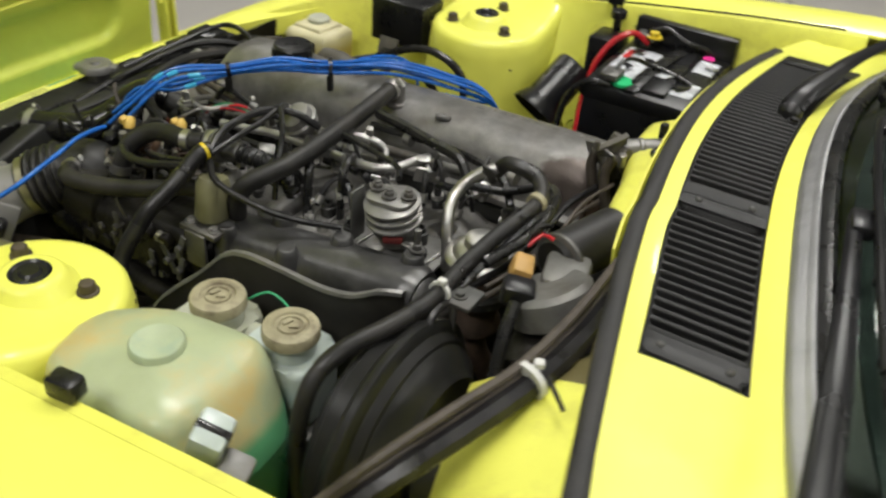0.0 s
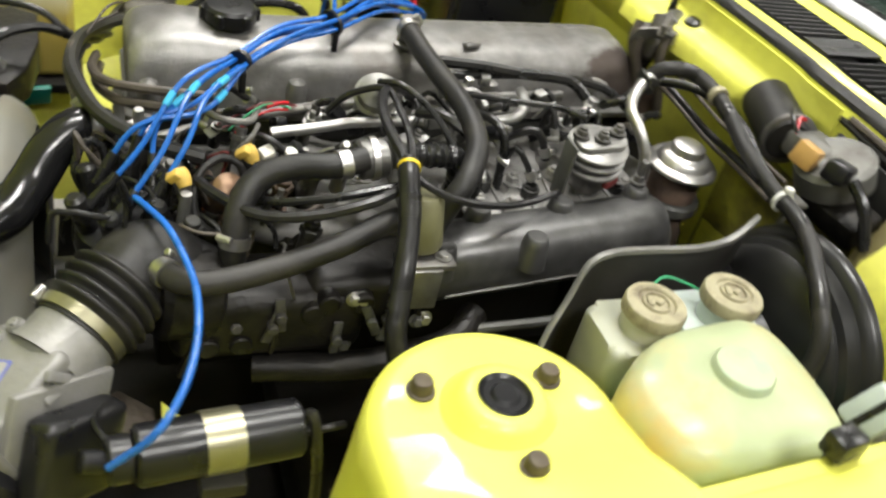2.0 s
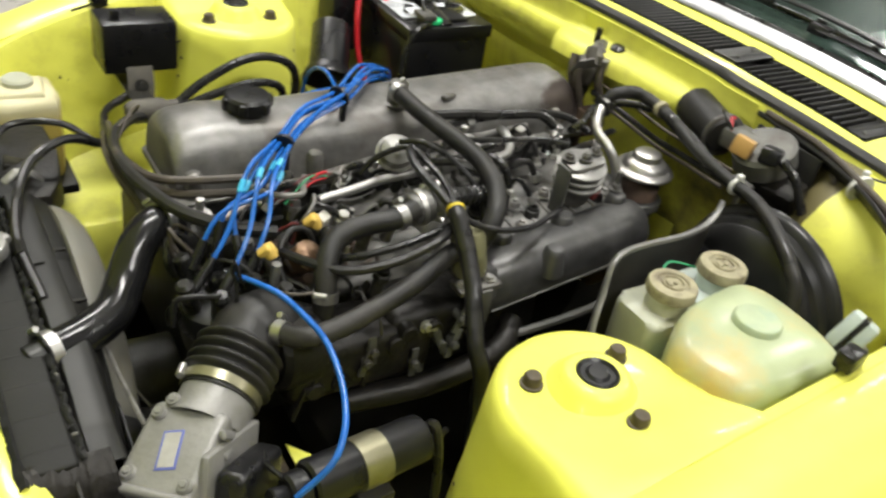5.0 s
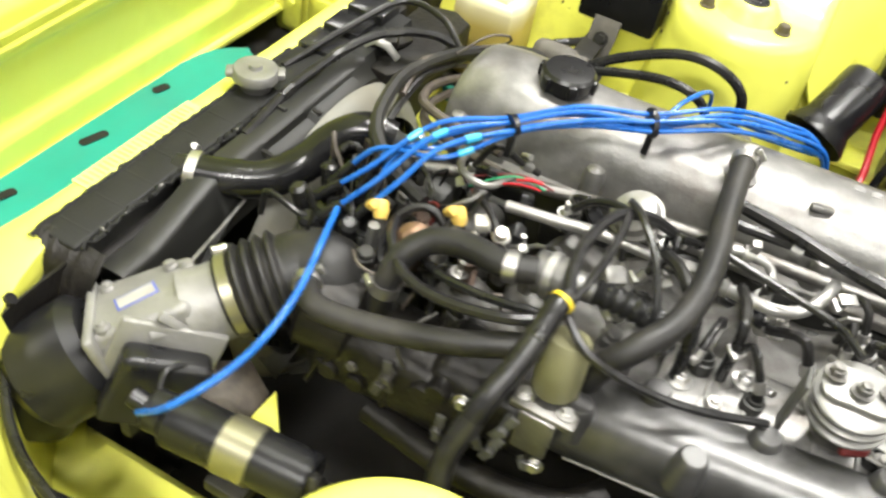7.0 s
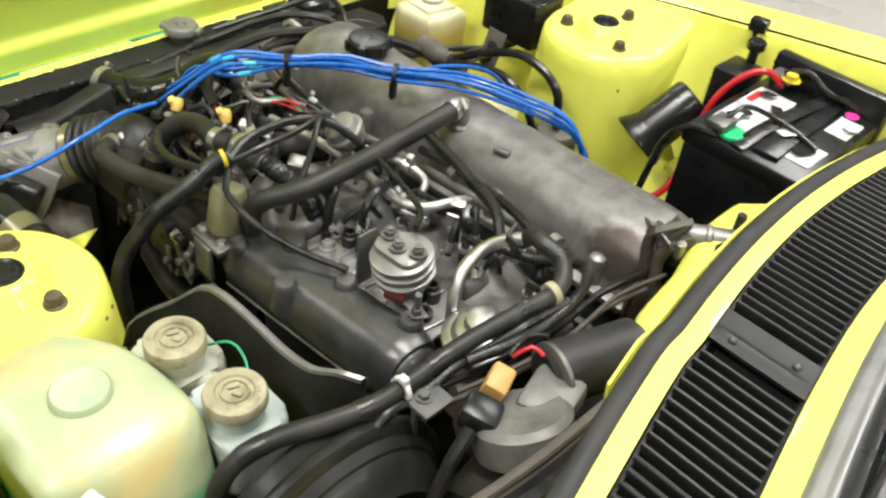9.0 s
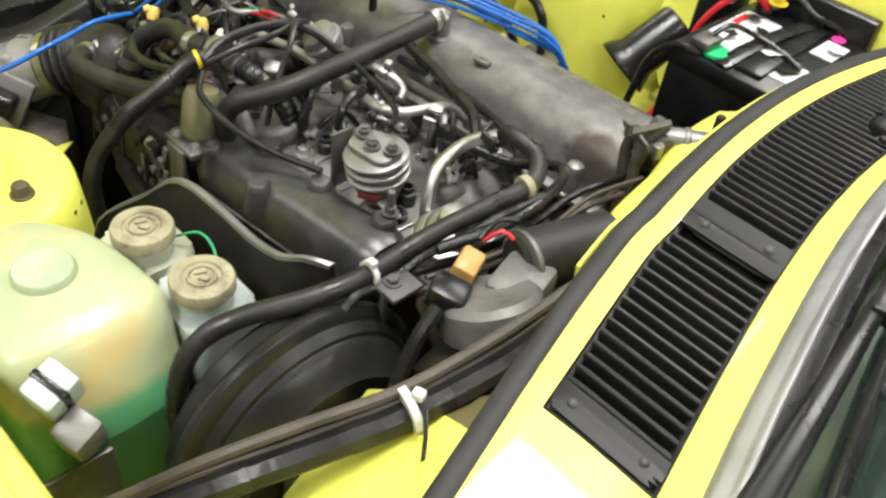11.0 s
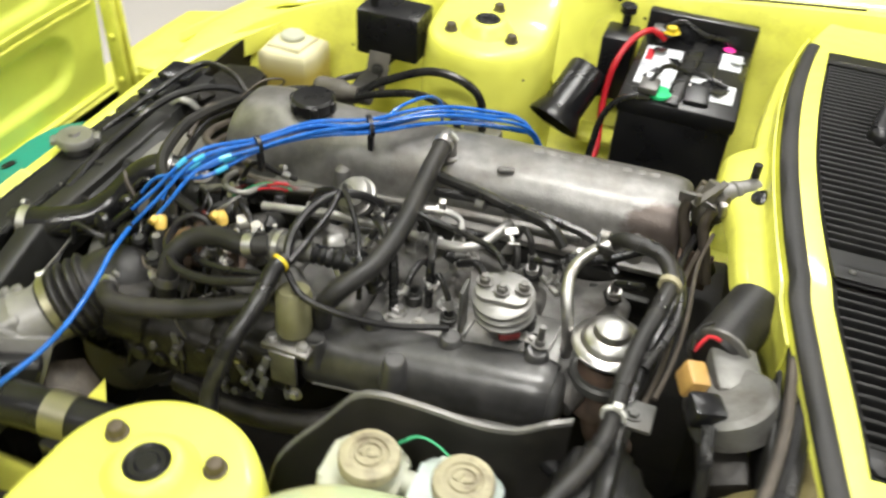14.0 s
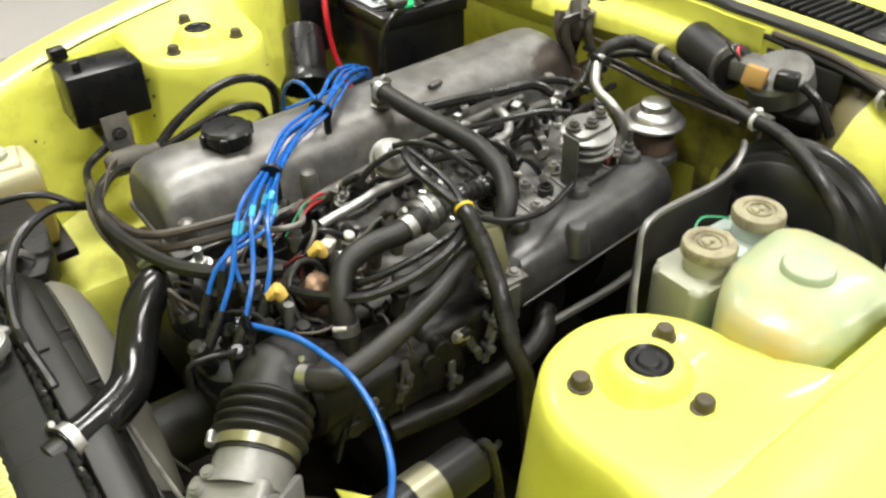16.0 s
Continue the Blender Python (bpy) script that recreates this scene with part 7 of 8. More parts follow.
hose("firewall_loom", "taped black loom along the firewall", FWL, 0.0094, RUBBER_MATT, "wiring loom", 14)
hose("heater_pipe", "bent bright steel pipe at the manifold end", [(0.330, -0.173, 0.742), (0.329, -0.172, 0.770), (0.324, -0.167, 0.796), (0.316, -0.150, 0.818), (0.313, -0.128, 0.828), (0.320, -0.112, 0.840), (0.336, -0.100, 0.853), (0.350, -0.093, 0.858)], 0.0074, STEEL, "pipe", 12)
clip = thing("wire_clamp", "dark sprung wire clamp on the heater pipe", "hose clamp", (0.342, -0.096, 0.85))
P("band", lathe([(0.0095, -0.004), (0.0125, -0.004), (0.0125, 0.004), (0.0095, 0.004)], along((0.3405, -0.0975, 0.847), (0.346, -0.092, 0.853)), 18), ALLOY_DARK, clip)
P("ears", join(box((0.004, 0.018, 0.012), pose(0.334, -0.098, 0.860, 20, 0, 10), 0.001), box((0.018, 0.004, 0.010), pose(0.345, -0.108, 0.858, 0, 20, 10), 0.001)), ALLOY_DARK, clip)
hose("vacuum_line", "thin black vacuum line behind the valves", [(0.300, -0.085, 0.812), (0.345, -0.060, 0.806), (0.395, -0.040, 0.822), (0.43, -0.09, 0.84), (0.44, -0.17, 0.842), (0.42, -0.25, 0.835)], 0.0062, RUBBER, n=10)
tie = thing("cable_tie", "white nylon cable tie round the loom", "cable tie", (0.404, -0.318, 0.832), "white ties")
P("loop", join(lathe([(0.0108, -0.0025), (0.0128, -0.0025), (0.0128, 0.0025), (0.0108, 0.0025)], along((0.404, -0.318, 0.832), (0.4025, -0.345, 0.832)), 20), box((0.010, 0.008, 0.008), pose(0.406, -0.318, 0.846), 0.002)), WHITE_TIE, tie)
tie = thing("loom_clip", "cream clip round the firewall loom", "cable clip", (0.4235, -0.135, 0.857))
P("loop", lathe([(0.0108, -0.004), (0.0128, -0.004), (0.0128, 0.004), (0.0108, 0.004)], along((0.4235, -0.135, 0.857), (0.420, -0.16, 0.8545)), 20), CAP_BEIGE, tie)
brk = thing("loom_bracket", "small brown bolted bracket beside the loom", "bracket", (0.425, -0.30, 0.82))
P("plate", join(block(0.405, 0.442, -0.322, -0.285, 0.822, 0.828, 0.002), block(0.418, 0.424, -0.318, -0.312, 0.74, 0.824, 0.001), hexbolt((0.422, -0.306, 0.828), (0, 0, 1), 0.006, 0.006)), MID, brk)
tape = thing("yellow_tape_band", "bright yellow tape band on the loom", "tape", (-0.0055, -0.24, 0.8235))
P("band", lathe([(0.0112, -0.0025), (0.0119, -0.002), (0.0119, 0.002), (0.0112, 0.0025)], along((-0.0055, -0.240, 0.8235), (-0.008, -0.249, 0.8215)), 18), YELLOW_TAPE, tape)
for i, (px, py, pz) in enumerate(((-0.217, -0.182, 0.772), (-0.146, -0.149, 0.778))):
    con = thing("sensor_plug", "yellow sensor connector plug", "connector", (px, py, pz), "yellow plugs")
    P("plug", join(lathe([(0.0, 0.010), (0.006, 0.009), (0.0082, 0.005), (0.0086, -0.003), (0.0065, -0.010)], pose(px, py, pz, -35 + 20 * i, -25, 0), 16), box((0.009, 0.010, 0.016), pose(px - 0.008, py - 0.004, pz + 0.004, 20, 40, 0), 0.002)), YELLOW_PLUG, con)
    P("neck", rod((px, py, pz - 0.008), (px + 0.012, py - 0.012, pz - 0.05), 0.008, 12), ALLOY if i == 0 else RUBBER, con)

# plug wires and small lines tangled over the injectors
def wire(name, label, pts, r, material, category="wire"):
    return hose(name, label, pts, r, material, category, 8)


wire("injector_loom", "black split loom over the injectors", [(-0.001, -0.238, 0.818), (-0.012, -0.20, 0.832), (-0.012, -0.155, 0.836), (0.0, -0.115, 0.836), (0.025, -0.09, 0.828), (0.05, -0.07, 0.806)], 0.0058, LOOM, "wiring loom")
wire("injector_loom", "thin black loom to the regulator", [(0.0, -0.236, 0.818), (0.008, -0.195, 0.829), (0.010, -0.145, 0.833), (0.004, -0.105, 0.836), (-0.03, -0.085, 0.815), (-0.05, -0.08, 0.79)], 0.0042, LOOM, "wiring loom")
wire("plate_hose", "black hose standing on the manifold plate", [(0.052, -0.095, 0.80), (0.075, -0.125, 0.812), (0.10, -0.155, 0.80), (0.108, -0.170, 0.77), (0.110, -0.175, 0.725)], 0.0065, RUBBER, "hose")
wire("plate_hose", "second black hose standing on the manifold plate", [(0.13, -0.095, 0.80), (0.14, -0.125, 0.806), (0.146, -0.145, 0.79), (0.148, -0.152, 0.73)], 0.0055, RUBBER, "hose")
wire("sensor_wire", "twisted black wire to the manifold stud", [(0.0, -0.238, 0.812), (0.035, -0.262, 0.802), (0.09, -0.255, 0.785), (0.14, -0.235, 0.772), (0.195, -0.21, 0.768)], 0.0042, LOOM)
wire("rail_hose", "black hose beside the valve cover", [(0.10, 0.005, 0.815), (0.16, -0.01, 0.818), (0.21, -0.025, 0.818), (0.265, -0.045, 0.822), (0.29, -0.06, 0.806)], 0.0075, RUBBER, "hose")
wire("rail_hose", "black hose over the rear runners", [(0.10, -0.01, 0.802), (0.19, -0.01, 0.808), (0.27, -0.02, 0.812), (0.33, -0.035, 0.806), (0.36, -0.065, 0.79)], 0.006, RUBBER, "hose")
wire("vacuum_tube", "black vacuum tube to the boost valve", [(0.10, -0.09, 0.825), (0.16, -0.10, 0.822), (0.215, -0.12, 0.826), (0.24, -0.15, 0.83)], 0.004, RUBBER, "hose")
wire("vacuum_tube", "black vacuum tube to the regulator", [(0.003, -0.084, 0.832), (0.02, -0.115, 0.845), (0.05, -0.15, 0.83), (0.07, -0.185, 0.80), (0.075, -0.20, 0.76)], 0.0038, RUBBER, "hose")
wire("front_hose", "black hose sweeping round the valve cover's front", [(-0.14, 0.30, 0.58), (-0.18, 0.32, 0.67), (-0.24, 0.29, 0.71), (-0.30, 0.18, 0.742), (-0.318, 0.06, 0.768), (-0.308, -0.02, 0.775), (-0.285, -0.08, 0.775), (-0.24, -0.12, 0.77), (-0.19, -0.14, 0.765)], 0.0085, RUBBER_MATT, "hose")
wire("front_pipe", "dusty brown metal pipe round the valve cover's front", [(-0.290, 0.20, 0.70), (-0.296, 0.10, 0.738), (-0.290, 0.045, 0.754), (-0.27, 0.014, 0.762), (-0.22, -0.004, 0.765), (-0.16, -0.014, 0.765)], 0.006, BROWN_HOSE, "pipe")
wire("front_pipe", "second dusty brown pipe round the front", [(-0.286, 0.20, 0.685), (-0.292, 0.10, 0.718), (-0.284, 0.045, 0.735), (-0.265, 0.006, 0.745), (-0.22, -0.014, 0.750), (-0.15, -0.030, 0.752)], 0.006, BROWN_HOSE, "pipe")
bun_rng = random.Random(31)
BUNDLE = [V(-0.275, 0.30, 0.70), V(-0.292, 0.21, 0.727), V(-0.304, 0.135, 0.748), V(-0.308, 0.075, 0.758), V(-0.302, 0.01, 0.750), V(-0.288, -0.055, 0.735), V(-0.270, -0.10, 0.715)]
for k in range(6):
    o = V(bun_rng.uniform(-0.013, 0.010), 0, bun_rng.uniform(-0.014, 0.010))
    line = [p + o + V(bun_rng.uniform(-0.006, 0.006), bun_rng.uniform(-0.010, 0.010), bun_rng.uniform(-0.006, 0.006)) for p in BUNDLE[k % 2: 7 - k % 3]]
    wire("bundled_tube", "dusty brown tube in the bundle at the cover's front", line, bun_rng.choice((0.0032, 0.0042, 0.0052)), (BROWN_HOSE, RUBBER_MATT, BROWN_HOSE)[k % 3], "hose")
wire("wire_curl", "thin dark wire curled at the cover's front corner", [(-0.30, 0.15, 0.755), (-0.275, 0.185, 0.775), (-0.255, 0.215, 0.768), (-0.262, 0.225, 0.750), (-0.29, 0.20, 0.745)], 0.0018, BROWN_HOSE)
wire("front_loop", "dark hose loop beside the distributor", [(-0.300, -0.128, 0.700), (-0.316, -0.120, 0.735), (-0.306, -0.100, 0.758), (-0.290, -0.098, 0.752), (-0.283, -0.112, 0.72)], 0.0045, RUBBER, "hose")
wire("cooling_pipe", "bright bent steel pipe under the blue leads", [(-0.186, -0.045, 0.772), (-0.181, -0.078, 0.783), (-0.170, -0.096, 0.787), (-0.152, -0.102, 0.787), (-0.137, -0.095, 0.785), (-0.124, -0.064, 0.783), (-0.110, -0.040, 0.772)], 0.0042, ALLOY_PALE, "pipe")
damper = thing("air_regulator_barrel", "heat-tanned metal barrel beside the distributor", "regulator", (-0.175, -0.183, 0.72))
P("barrel", lathe([(0.0, -0.026), (0.015, -0.025), (0.0175, -0.020), (0.0175, 0.008), (0.0195, 0.010), (0.0195, 0.014), (0.016, 0.018), (0.010, 0.022), (0.0, 0.023)], Matrix.Translation((-0.175, -0.184, 0.752)) @ pose(0, 0, 0, 38, 24, 0), 22, False), COPPER, damper, "heat-tanned barrel")
P("loop", tube([(-0.150, -0.168, 0.748), (-0.158, -0.160, 0.772), (-0.178, -0.160, 0.780), (-0.198, -0.172, 0.770), (-0.205, -0.190, 0.748), (-0.198, -0.206, 0.728), (-0.17, -0.214, 0.718)], 0.0042, 9), RUBBER_MATT, damper, "dark hose looped round the barrel")
link = thing("dipstick_tube", "pale steel tube standing beside the distributor", "tube", (-0.226, -0.19, 0.64))
P("tube", sweep(spline([(-0.214, -0.199, 0.764), (-0.217, -0.197, 0.73), (-0.222, -0.190, 0.69), (-0.226, -0.182, 0.645)]), lambda q: 0.0058 + 0.0016 * (q > 0.72), 12), ALLOY_PALE, link)
P("collar", lathe([(0.010, -0.010), (0.012, -0.006), (0.012, 0.006), (0.009, 0.012), (0.006, 0.012)], pose(-0.225, -0.184, 0.66, 10, -8, 0), 16), STEEL, link, "bright collar")
P("base_lump", box((0.026, 0.020, 0.022), pose(-0.228, -0.178, 0.636, 10, 0, 24), 0.006), BRASSY, link, "brassy foot")
con = thing("white_connector", "small white square wiring connector", "connector", (-0.125, -0.13, 0.75))
P("shell", box((0.016, 0.014, 0.018), pose(-0.125, -0.130, 0.764, 20, -10, 25), 0.002), WHITE_WIRE, con)
P("tail", tube([(-0.125, -0.128, 0.757), (-0.118, -0.115, 0.745), (-0.105, -0.10, 0.745)], 0.003, 8), RUBBER, con)
wire("front_harness", "black harness from relay box to radiator", [(-0.19, 0.478, 0.70), (-0.205, 0.455, 0.672), (-0.255, 0.42, 0.66), (-0.275, 0.35, 0.66), (-0.30, 0.24, 0.70), (-0.36, 0.20, 0.735), (-0.42, 0.14, 0.735), (-0.455, 0.03, 0.712), (-0.45, -0.10, 0.70)], 0.0065, LOOM, "wiring loom")
wire("front_harness", "second black harness crossing the shroud", [(-0.27, 0.33, 0.665), (-0.31, 0.22, 0.71), (-0.36, 0.23, 0.745), (-0.43, 0.24, 0.742), (-0.47, 0.16, 0.72), (-0.50, 0.05, 0.70)], 0.005, LOOM, "wiring loom")
wire("far_hose", "black hose arching to the canister", [(-0.168, 0.325, 0.706), (-0.12, 0.338, 0.735), (-0.05, 0.345, 0.765), (0.005, 0.345, 0.765), (0.045, 0.350, 0.735), (0.052, 0.358, 0.668)], 0.0075, RUBBER, "hose")
wire("far_hose", "second black hose arching behind the cover", [(-0.168, 0.312, 0.704), (-0.12, 0.312, 0.722), (-0.05, 0.305, 0.742), (0.0, 0.305, 0.730), (0.02, 0.33, 0.67), (0.03, 0.345, 0.60)], 0.007, RUBBER, "hose")
wire("battery_cable", "thick red positive battery cable", [(0.311, 0.566, 0.803), (0.285, 0.554, 0.820), (0.258, 0.530, 0.805), (0.240, 0.500, 0.765), (0.236, 0.475, 0.70), (0.245, 0.435, 0.64), (0.238, 0.385, 0.622), (0.205, 0.33, 0.615)], 0.0055, RED, "cable")
wire("earth_cable", "black earth cable looping from the battery", [(0.320, 0.364, 0.797), (0.285, 0.344, 0.800), (0.258, 0.338, 0.765), (0.248, 0.330, 0.70), (0.24, 0.31, 0.60)], 0.0055, RUBBER, "cable")
SCUTTLE = [V(0.562, -0.12, 0.868), V(0.570, -0.22, 0.864), V(0.568, -0.32, 0.860), V(0.554, -0.405, 0.853), V(0.530, -0.475, 0.843), V(0.500, -0.538, 0.825), V(0.462, -0.585, 0.785), V(0.42, -0.600, 0.73), V(0.39, -0.60, 0.66)]
wire("scuttle_loom", "thick taped black loom along the scuttle and wing", SCUTTLE, 0.0118, LOOM, "wiring loom")
loom_rng = random.Random(44)
for k in range(5):
    o = V(loom_rng.uniform(-0.016, -0.004), loom_rng.uniform(-0.006, 0.006), loom_rng.uniform(-0.008, 0.014))
    wire("loom_strand", "thin dusty cable bound to the scuttle loom", [p + o + V(0, 0, loom_rng.uniform(-0.004, 0.004)) for p in SCUTTLE[k % 3: 9 - k % 2]], loom_rng.choice((0.0026, 0.0036, 0.005)), (BROWN_HOSE, LOOM, MAROON, RUBBER_MATT, BROWN_HOSE)[k], "cable")
tie = thing("cable_tie", "white nylon cable tie with a long tail", "cable tie", (0.554, -0.405, 0.853), "white ties")
P("loop", lathe([(0.0185, -0.0032), (0.0200, -0.0032), (0.0200, 0.0032), (0.0185, 0.0032)], along((0.550, -0.405, 0.855), (0.541, -0.440, 0.849)), 22), WHITE_TIE, tie)
P("head", box((0.010, 0.009, 0.008), pose(0.556, -0.402, 0.876, 0, 0, 20), 0.002), WHITE_TIE, tie)
P("tail", sweep(spline([(0.566, -0.404, 0.868), (0.582, -0.418, 0.866), (0.596, -0.434, 0.868)]), 0.0022, 6, 0.4), RUBBER, tie, "thin curled dark tail")
wire("near_loom", "black loom falling past the wing to the duct", [(-0.475, -0.425, 0.69), (-0.50, -0.45, 0.655), (-0.475, -0.50, 0.61), (-0.40, -0.52, 0.57), (-0.30, -0.50, 0.55), (-0.16, -0.47, 0.57)], 0.007, LOOM, "wiring loom")
wire("tower_loom", "black loom behind the strut tower", [(-0.115, -0.36, 0.56), (-0.130, -0.40, 0.63), (-0.125, -0.43, 0.69), (-0.115, -0.44, 0.62), (-0.11, -0.44, 0.52)], 0.0055, RUBBER, "wiring loom")
for k, (m_, dz) in enumerate(((RED, 0.0), (GREEN_WIRE, 0.006), (MAROON, -0.006), (MAROON, 0.003))):
    wire("sensor_lead", ("thin red sensor wire", "thin green sensor wire", "thin dark red sensor wire", "thin dark red sensor wire")[k],
         [(-0.155 - 0.006 * k, -0.10 + 0.005 * k, 0.772), (-0.132, -0.086 + 0.005 * k, 0.784 + dz), (-0.112, -0.076 + 0.004 * k, 0.787 + dz), (-0.092 + 0.004 * k, -0.066 + 0.003 * k, 0.782)], 0.0012, m_)
wire("red_plug_tail", "short red heat-shrunk plug tail", [(-0.118, -0.075, 0.790), (-0.105, -0.069, 0.792), (-0.092, -0.064, 0.790)], 0.0022, RED)
wire("idle_loom", "black loom below the yellow tape", [(-0.005, -0.245, 0.805), (-0.045, -0.265, 0.800), (-0.10, -0.265, 0.785), (-0.15, -0.25, 0.775), (-0.185, -0.215, 0.772), (-0.20, -0.18, 0.765)], 0.0058, LOOM, "wiring loom")
wire("idle_loom", "thin black line beside the idle hose", [(-0.008, -0.24, 0.802), (-0.05, -0.245, 0.796), (-0.09, -0.24, 0.785), (-0.14, -0.22, 0.77), (-0.19, -0.16, 0.755)], 0.0045, RUBBER, "hose")

# dark cables low across the firewall behind the manifold's end
for k, (dz, dx) in enumerate(((0.0, 0.0), (-0.016, 0.010), (0.010, 0.020))):
    wire("firewall_cable", "dusty dark cable low across the firewall", [(0.440 + dx, 0.03, 0.806 + dz), (0.430 + dx, -0.05, 0.812 + dz), (0.432 + dx, -0.13, 0.806 + dz), (0.428 + dx, -0.21, 0.812 + dz), (0.418 + dx, -0.28, 0.820 + dz)], (0.0045, 0.0032, 0.0026)[k], (LOOM, BROWN_HOSE, BROWN_HOSE)[k], "cable")
# loose brown leads hanging under the scuttle beside the gearbox
wire("hanging_lead", "brown taped lead hanging from the scuttle loom", [(0.566, -0.345, 0.858), (0.553, -0.368, 0.835), (0.545, -0.362, 0.800), (0.535, -0.350, 0.775), (0.522, -0.322, 0.790), (0.512, -0.300, 0.815)], 0.0055, BROWN_HOSE, "cable")


# ---- small hardware crowded between the manifold and the valve cover ----
rng = random.Random(11)


def crowd_z(x, y):
    """The height at which the small hardware sits between manifold and valve cover."""
    return 0.742 + ez(x) + 0.05 * max(min((y + 0.20) / 0.20, 1), 0) * 0.4


for k in range(16):
    x0 = -0.18 + 0.48 * rng.random()
    y0 = -0.185 + 0.15 * rng.random()
    dx, dy = rng.uniform(-0.07, 0.07), rng.uniform(0.02, 0.07)
    z0 = crowd_z(x0, y0)
    pts = [(x0, y0, z0), (x0 + dx * 0.3, y0 + dy * 0.3, z0 + rng.uniform(0.02, 0.042)), (x0 + dx * 0.7, y0 + dy * 0.7, z0 + rng.uniform(0.02, 0.040)), (x0 + dx, y0 + dy, z0 + 0.004)]
    r = rng.choice((0.0032, 0.004, 0.0052, 0.0062))
    hose("vacuum_tube", "short black vacuum tube among the injectors", pts, r, rng.choice((RUBBER, RUBBER, LOOM, RUBBER_MATT)), "hose", 9, clamps=(0.08,) if k % 2 else (0.08, 0.9), group="vacuum tubes")
for k in range(26):
    x0, y0 = -0.19 + 0.50 * rng.random(), -0.195 + 0.17 * rng.random()
    z0 = crowd_z(x0, y0) + 0.004
    tilt = (rng.uniform(-0.4, 0.4), rng.uniform(-0.4, 0.4), 1)
    kind = k % 4
    if kind == 0:
        P("stud", join(hexbolt((x0, y0, z0), tilt, 0.0062, 0.008), rod((x0, y0, z0), V(x0, y0, z0) + V(*tilt) * 0.018, 0.0036, 9)), STEEL, man, "bright stud and nut")
    elif kind == 1:
        P("plug", box((0.020, 0.015, 0.017), pose(x0, y0, z0 + 0.012, rng.uniform(-40, 40), rng.uniform(-40, 40), rng.uniform(0, 180)), 0.003), PLASTIC, man, "small black wiring plug")
    elif kind == 2:
        P("bracket_tab", join(box((0.030, 0.014, 0.002), pose(x0, y0, z0 + 0.010, rng.uniform(-25, 25), rng.uniform(-25, 25), rng.uniform(0, 180)), 0.0006, 1), hexbolt((x0, y0, z0 + 0.011), tilt, 0.005, 0.006)), ZINC, man, "plated bracket tab")
    else:
        P("union", join(rod((x0, y0, z0), V(x0, y0, z0) + V(*tilt) * 0.026, 0.0075, 14), hexbolt(V(x0, y0, z0) + V(*tilt) * 0.010, tilt, 0.0105, 0.008, False)), STEEL if k % 8 == 3 else ALLOY, man, "threaded pipe union")
P("foil_wrapped_plug", join(box((0.024, 0.020, 0.024), pose(0.017, -0.148, 0.788, 25, 10, 40), 0.004), box((0.014, 0.016, 0.012), pose(0.026, -0.158, 0.774, 0, 30, 20), 0.003)), ALLOY_PALE, man, "pale crumpled plug")
# front cluster round the thermostat and throttle
for k, (x0, y0, z0) in enumerate(((-0.195, -0.135, 0.735), (-0.225, -0.115, 0.735), (-0.165, -0.175, 0.745), (-0.215, -0.215, 0.735), (-0.12, -0.175, 0.755), (-0.085, -0.165, 0.765), (-0.055, -0.17, 0.775), (-0.10, -0.235, 0.745))):
    P("fitting", join(rod((x0, y0, z0 - 0.03), (x0 + 0.006, y0 - 0.004, z0 + 0.012), 0.0085, 14), hexbolt((x0 + 0.004, y0 - 0.003, z0 - 0.004), (0.1, -0.1, 1), 0.012, 0.010, False)), (RUST, ALLOY, STEEL, ALLOY_DARK)[k % 4], man, "small threaded fitting")
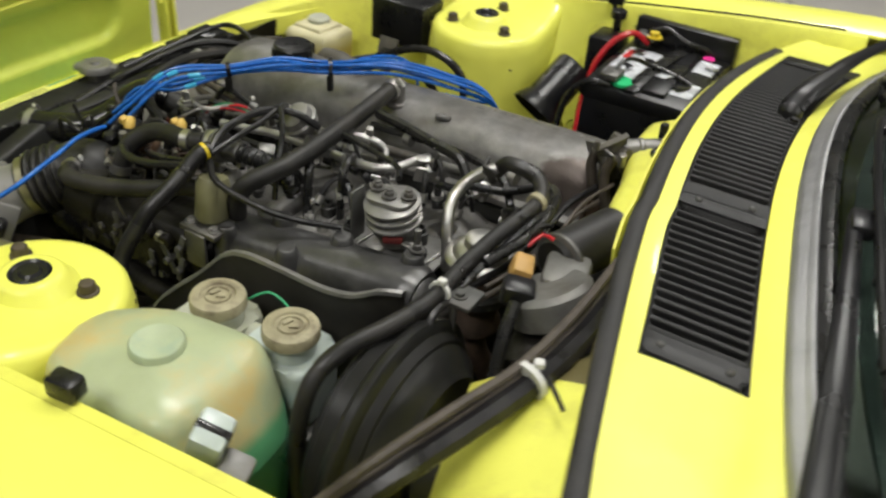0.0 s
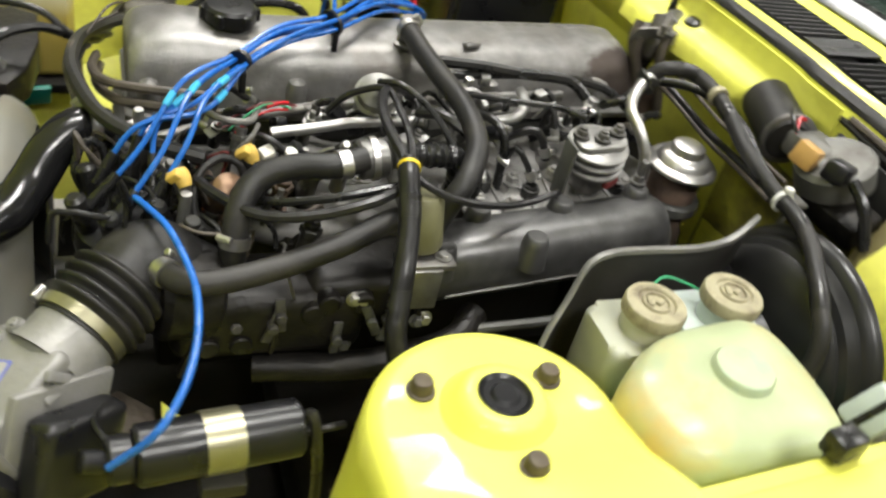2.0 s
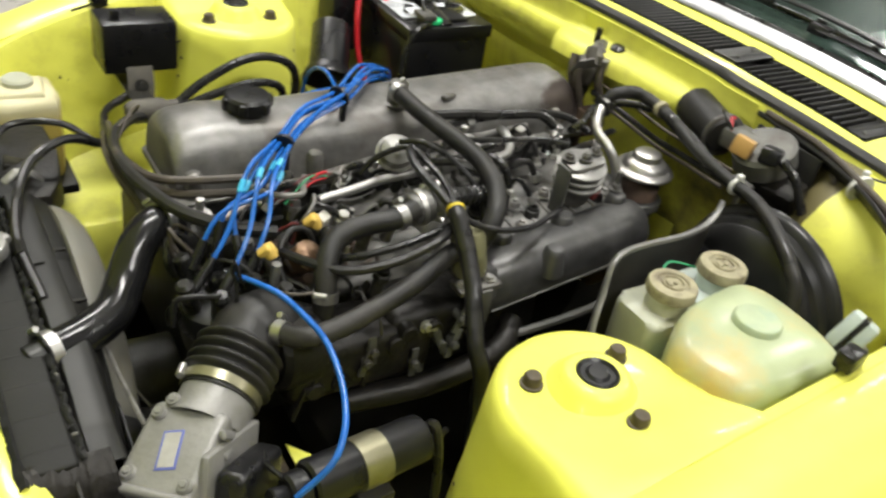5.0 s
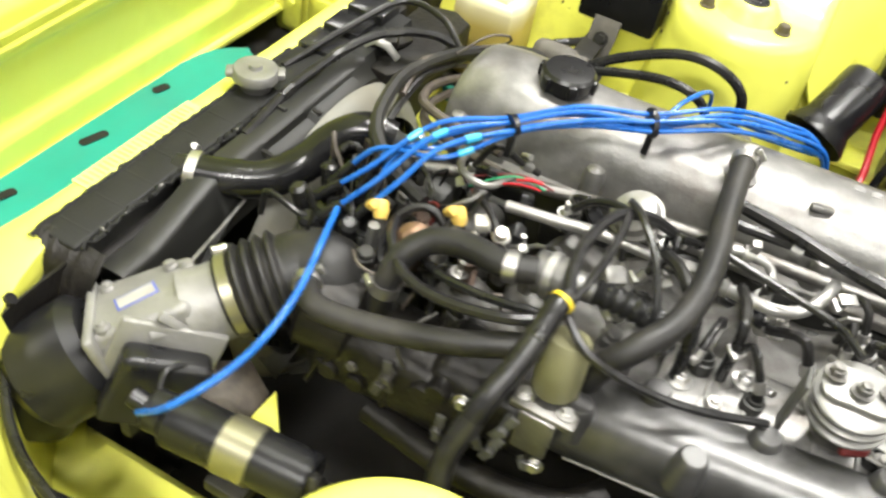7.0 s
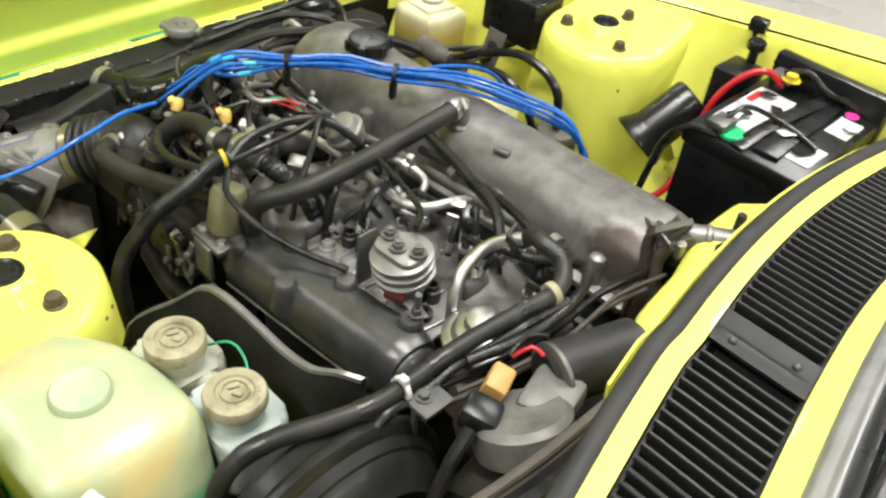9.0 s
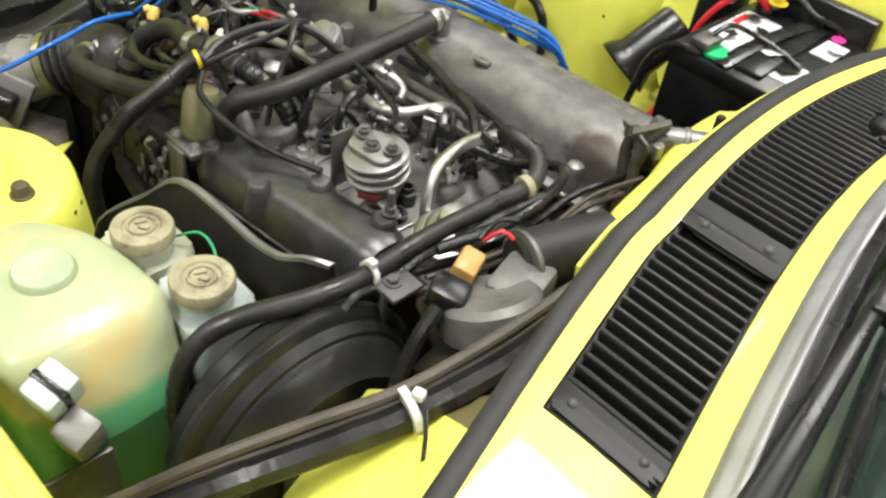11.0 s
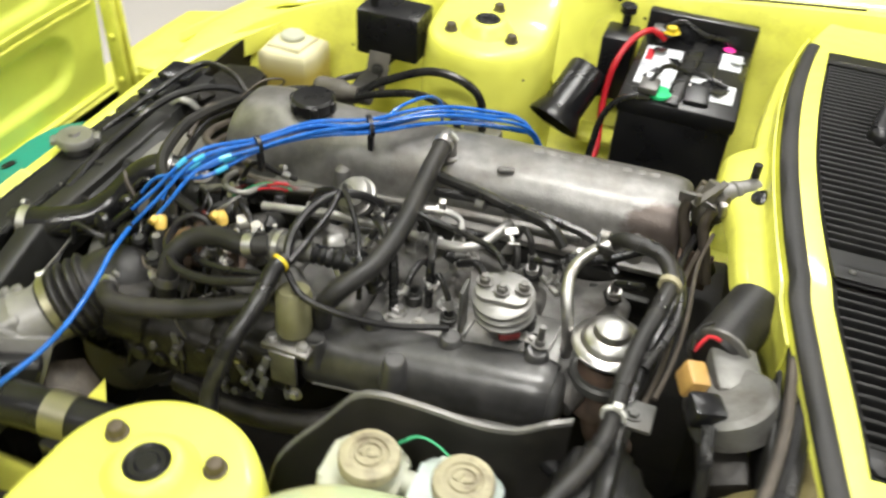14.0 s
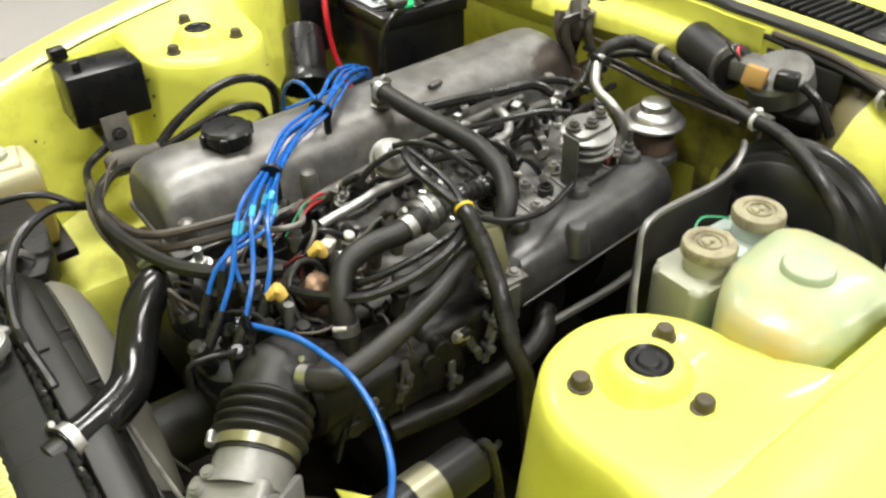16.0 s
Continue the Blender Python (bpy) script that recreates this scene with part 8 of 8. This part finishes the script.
P("air_regulator", join(rod((-0.045, -0.196, 0.802), (-0.012, -0.196, 0.806), 0.021, 24), rod((-0.012, -0.196, 0.806), (0.012, -0.192, 0.806), 0.013, 18)), ALLOY, man, "round alloy air regulator")
P("regulator_band", lathe([(0.0212, 0), (0.0232, 0), (0.0232, 0.007), (0.0212, 0.007)], along((-0.032, -0.196, 0.8035), (-0.012, -0.196, 0.806)), 24), STEEL, man)
P("aux_hose", sweep(spline([(0.012, -0.192, 0.806), (0.05, -0.188, 0.803), (0.075, -0.18, 0.79), (0.085, -0.17, 0.76)], 0.003), lambda s: 0.0125 + 0.0016 * math.sin(s * 70), 14), RUBBER, man, "corrugated rubber hose")
# tangle of thin wires and dirty scraps round the distributor and thermostat
tan_rng = random.Random(17)
for k in range(26):
    p = V(tan_rng.uniform(-0.29, -0.12), tan_rng.uniform(-0.24, -0.10), tan_rng.uniform(0.715, 0.745))
    pts = [p]
    d = V(tan_rng.uniform(-1, 1), tan_rng.uniform(-1, 1), 0.6).normalized()
    for q in range(4):
        d = (d + V(tan_rng.uniform(-1, 1), tan_rng.uniform(-1, 1), tan_rng.uniform(-0.9, 0.5)) * 0.7).normalized()
        pts.append(pts[-1] + d * tan_rng.uniform(0.012, 0.026))
    pts.append(pts[-1] + V(tan_rng.uniform(-0.01, 0.01), tan_rng.uniform(-0.01, 0.01), -0.03))
    wire("stray_wire", "thin dirty wire tangled near the distributor", pts, tan_rng.choice((0.0013, 0.0018, 0.0026, 0.0034)), tan_rng.choice((RUBBER, LOOM, LOOM, BROWN_HOSE, MAROON, LOOM, ALLOY)), "wire")
for k in range(18):
    x0, y0, z0 = tan_rng.uniform(-0.25, -0.10), tan_rng.uniform(-0.25, -0.11), tan_rng.uniform(0.70, 0.735)
    m_ = pose(x0, y0, z0, tan_rng.uniform(-50, 50), tan_rng.uniform(-50, 50), tan_rng.uniform(0, 180))
    P("dirty_fitting", join(box((0.012 + 0.02 * tan_rng.random(), 0.012, 0.014), m_, 0.003), rod(m_ @ V(0, 0, -0.02), m_ @ V(0, 0, 0.018), 0.004 + 0.004 * tan_rng.random(), 10)), tan_rng.choice((OILY, RUST, ALLOY_DARK, MID)), man)
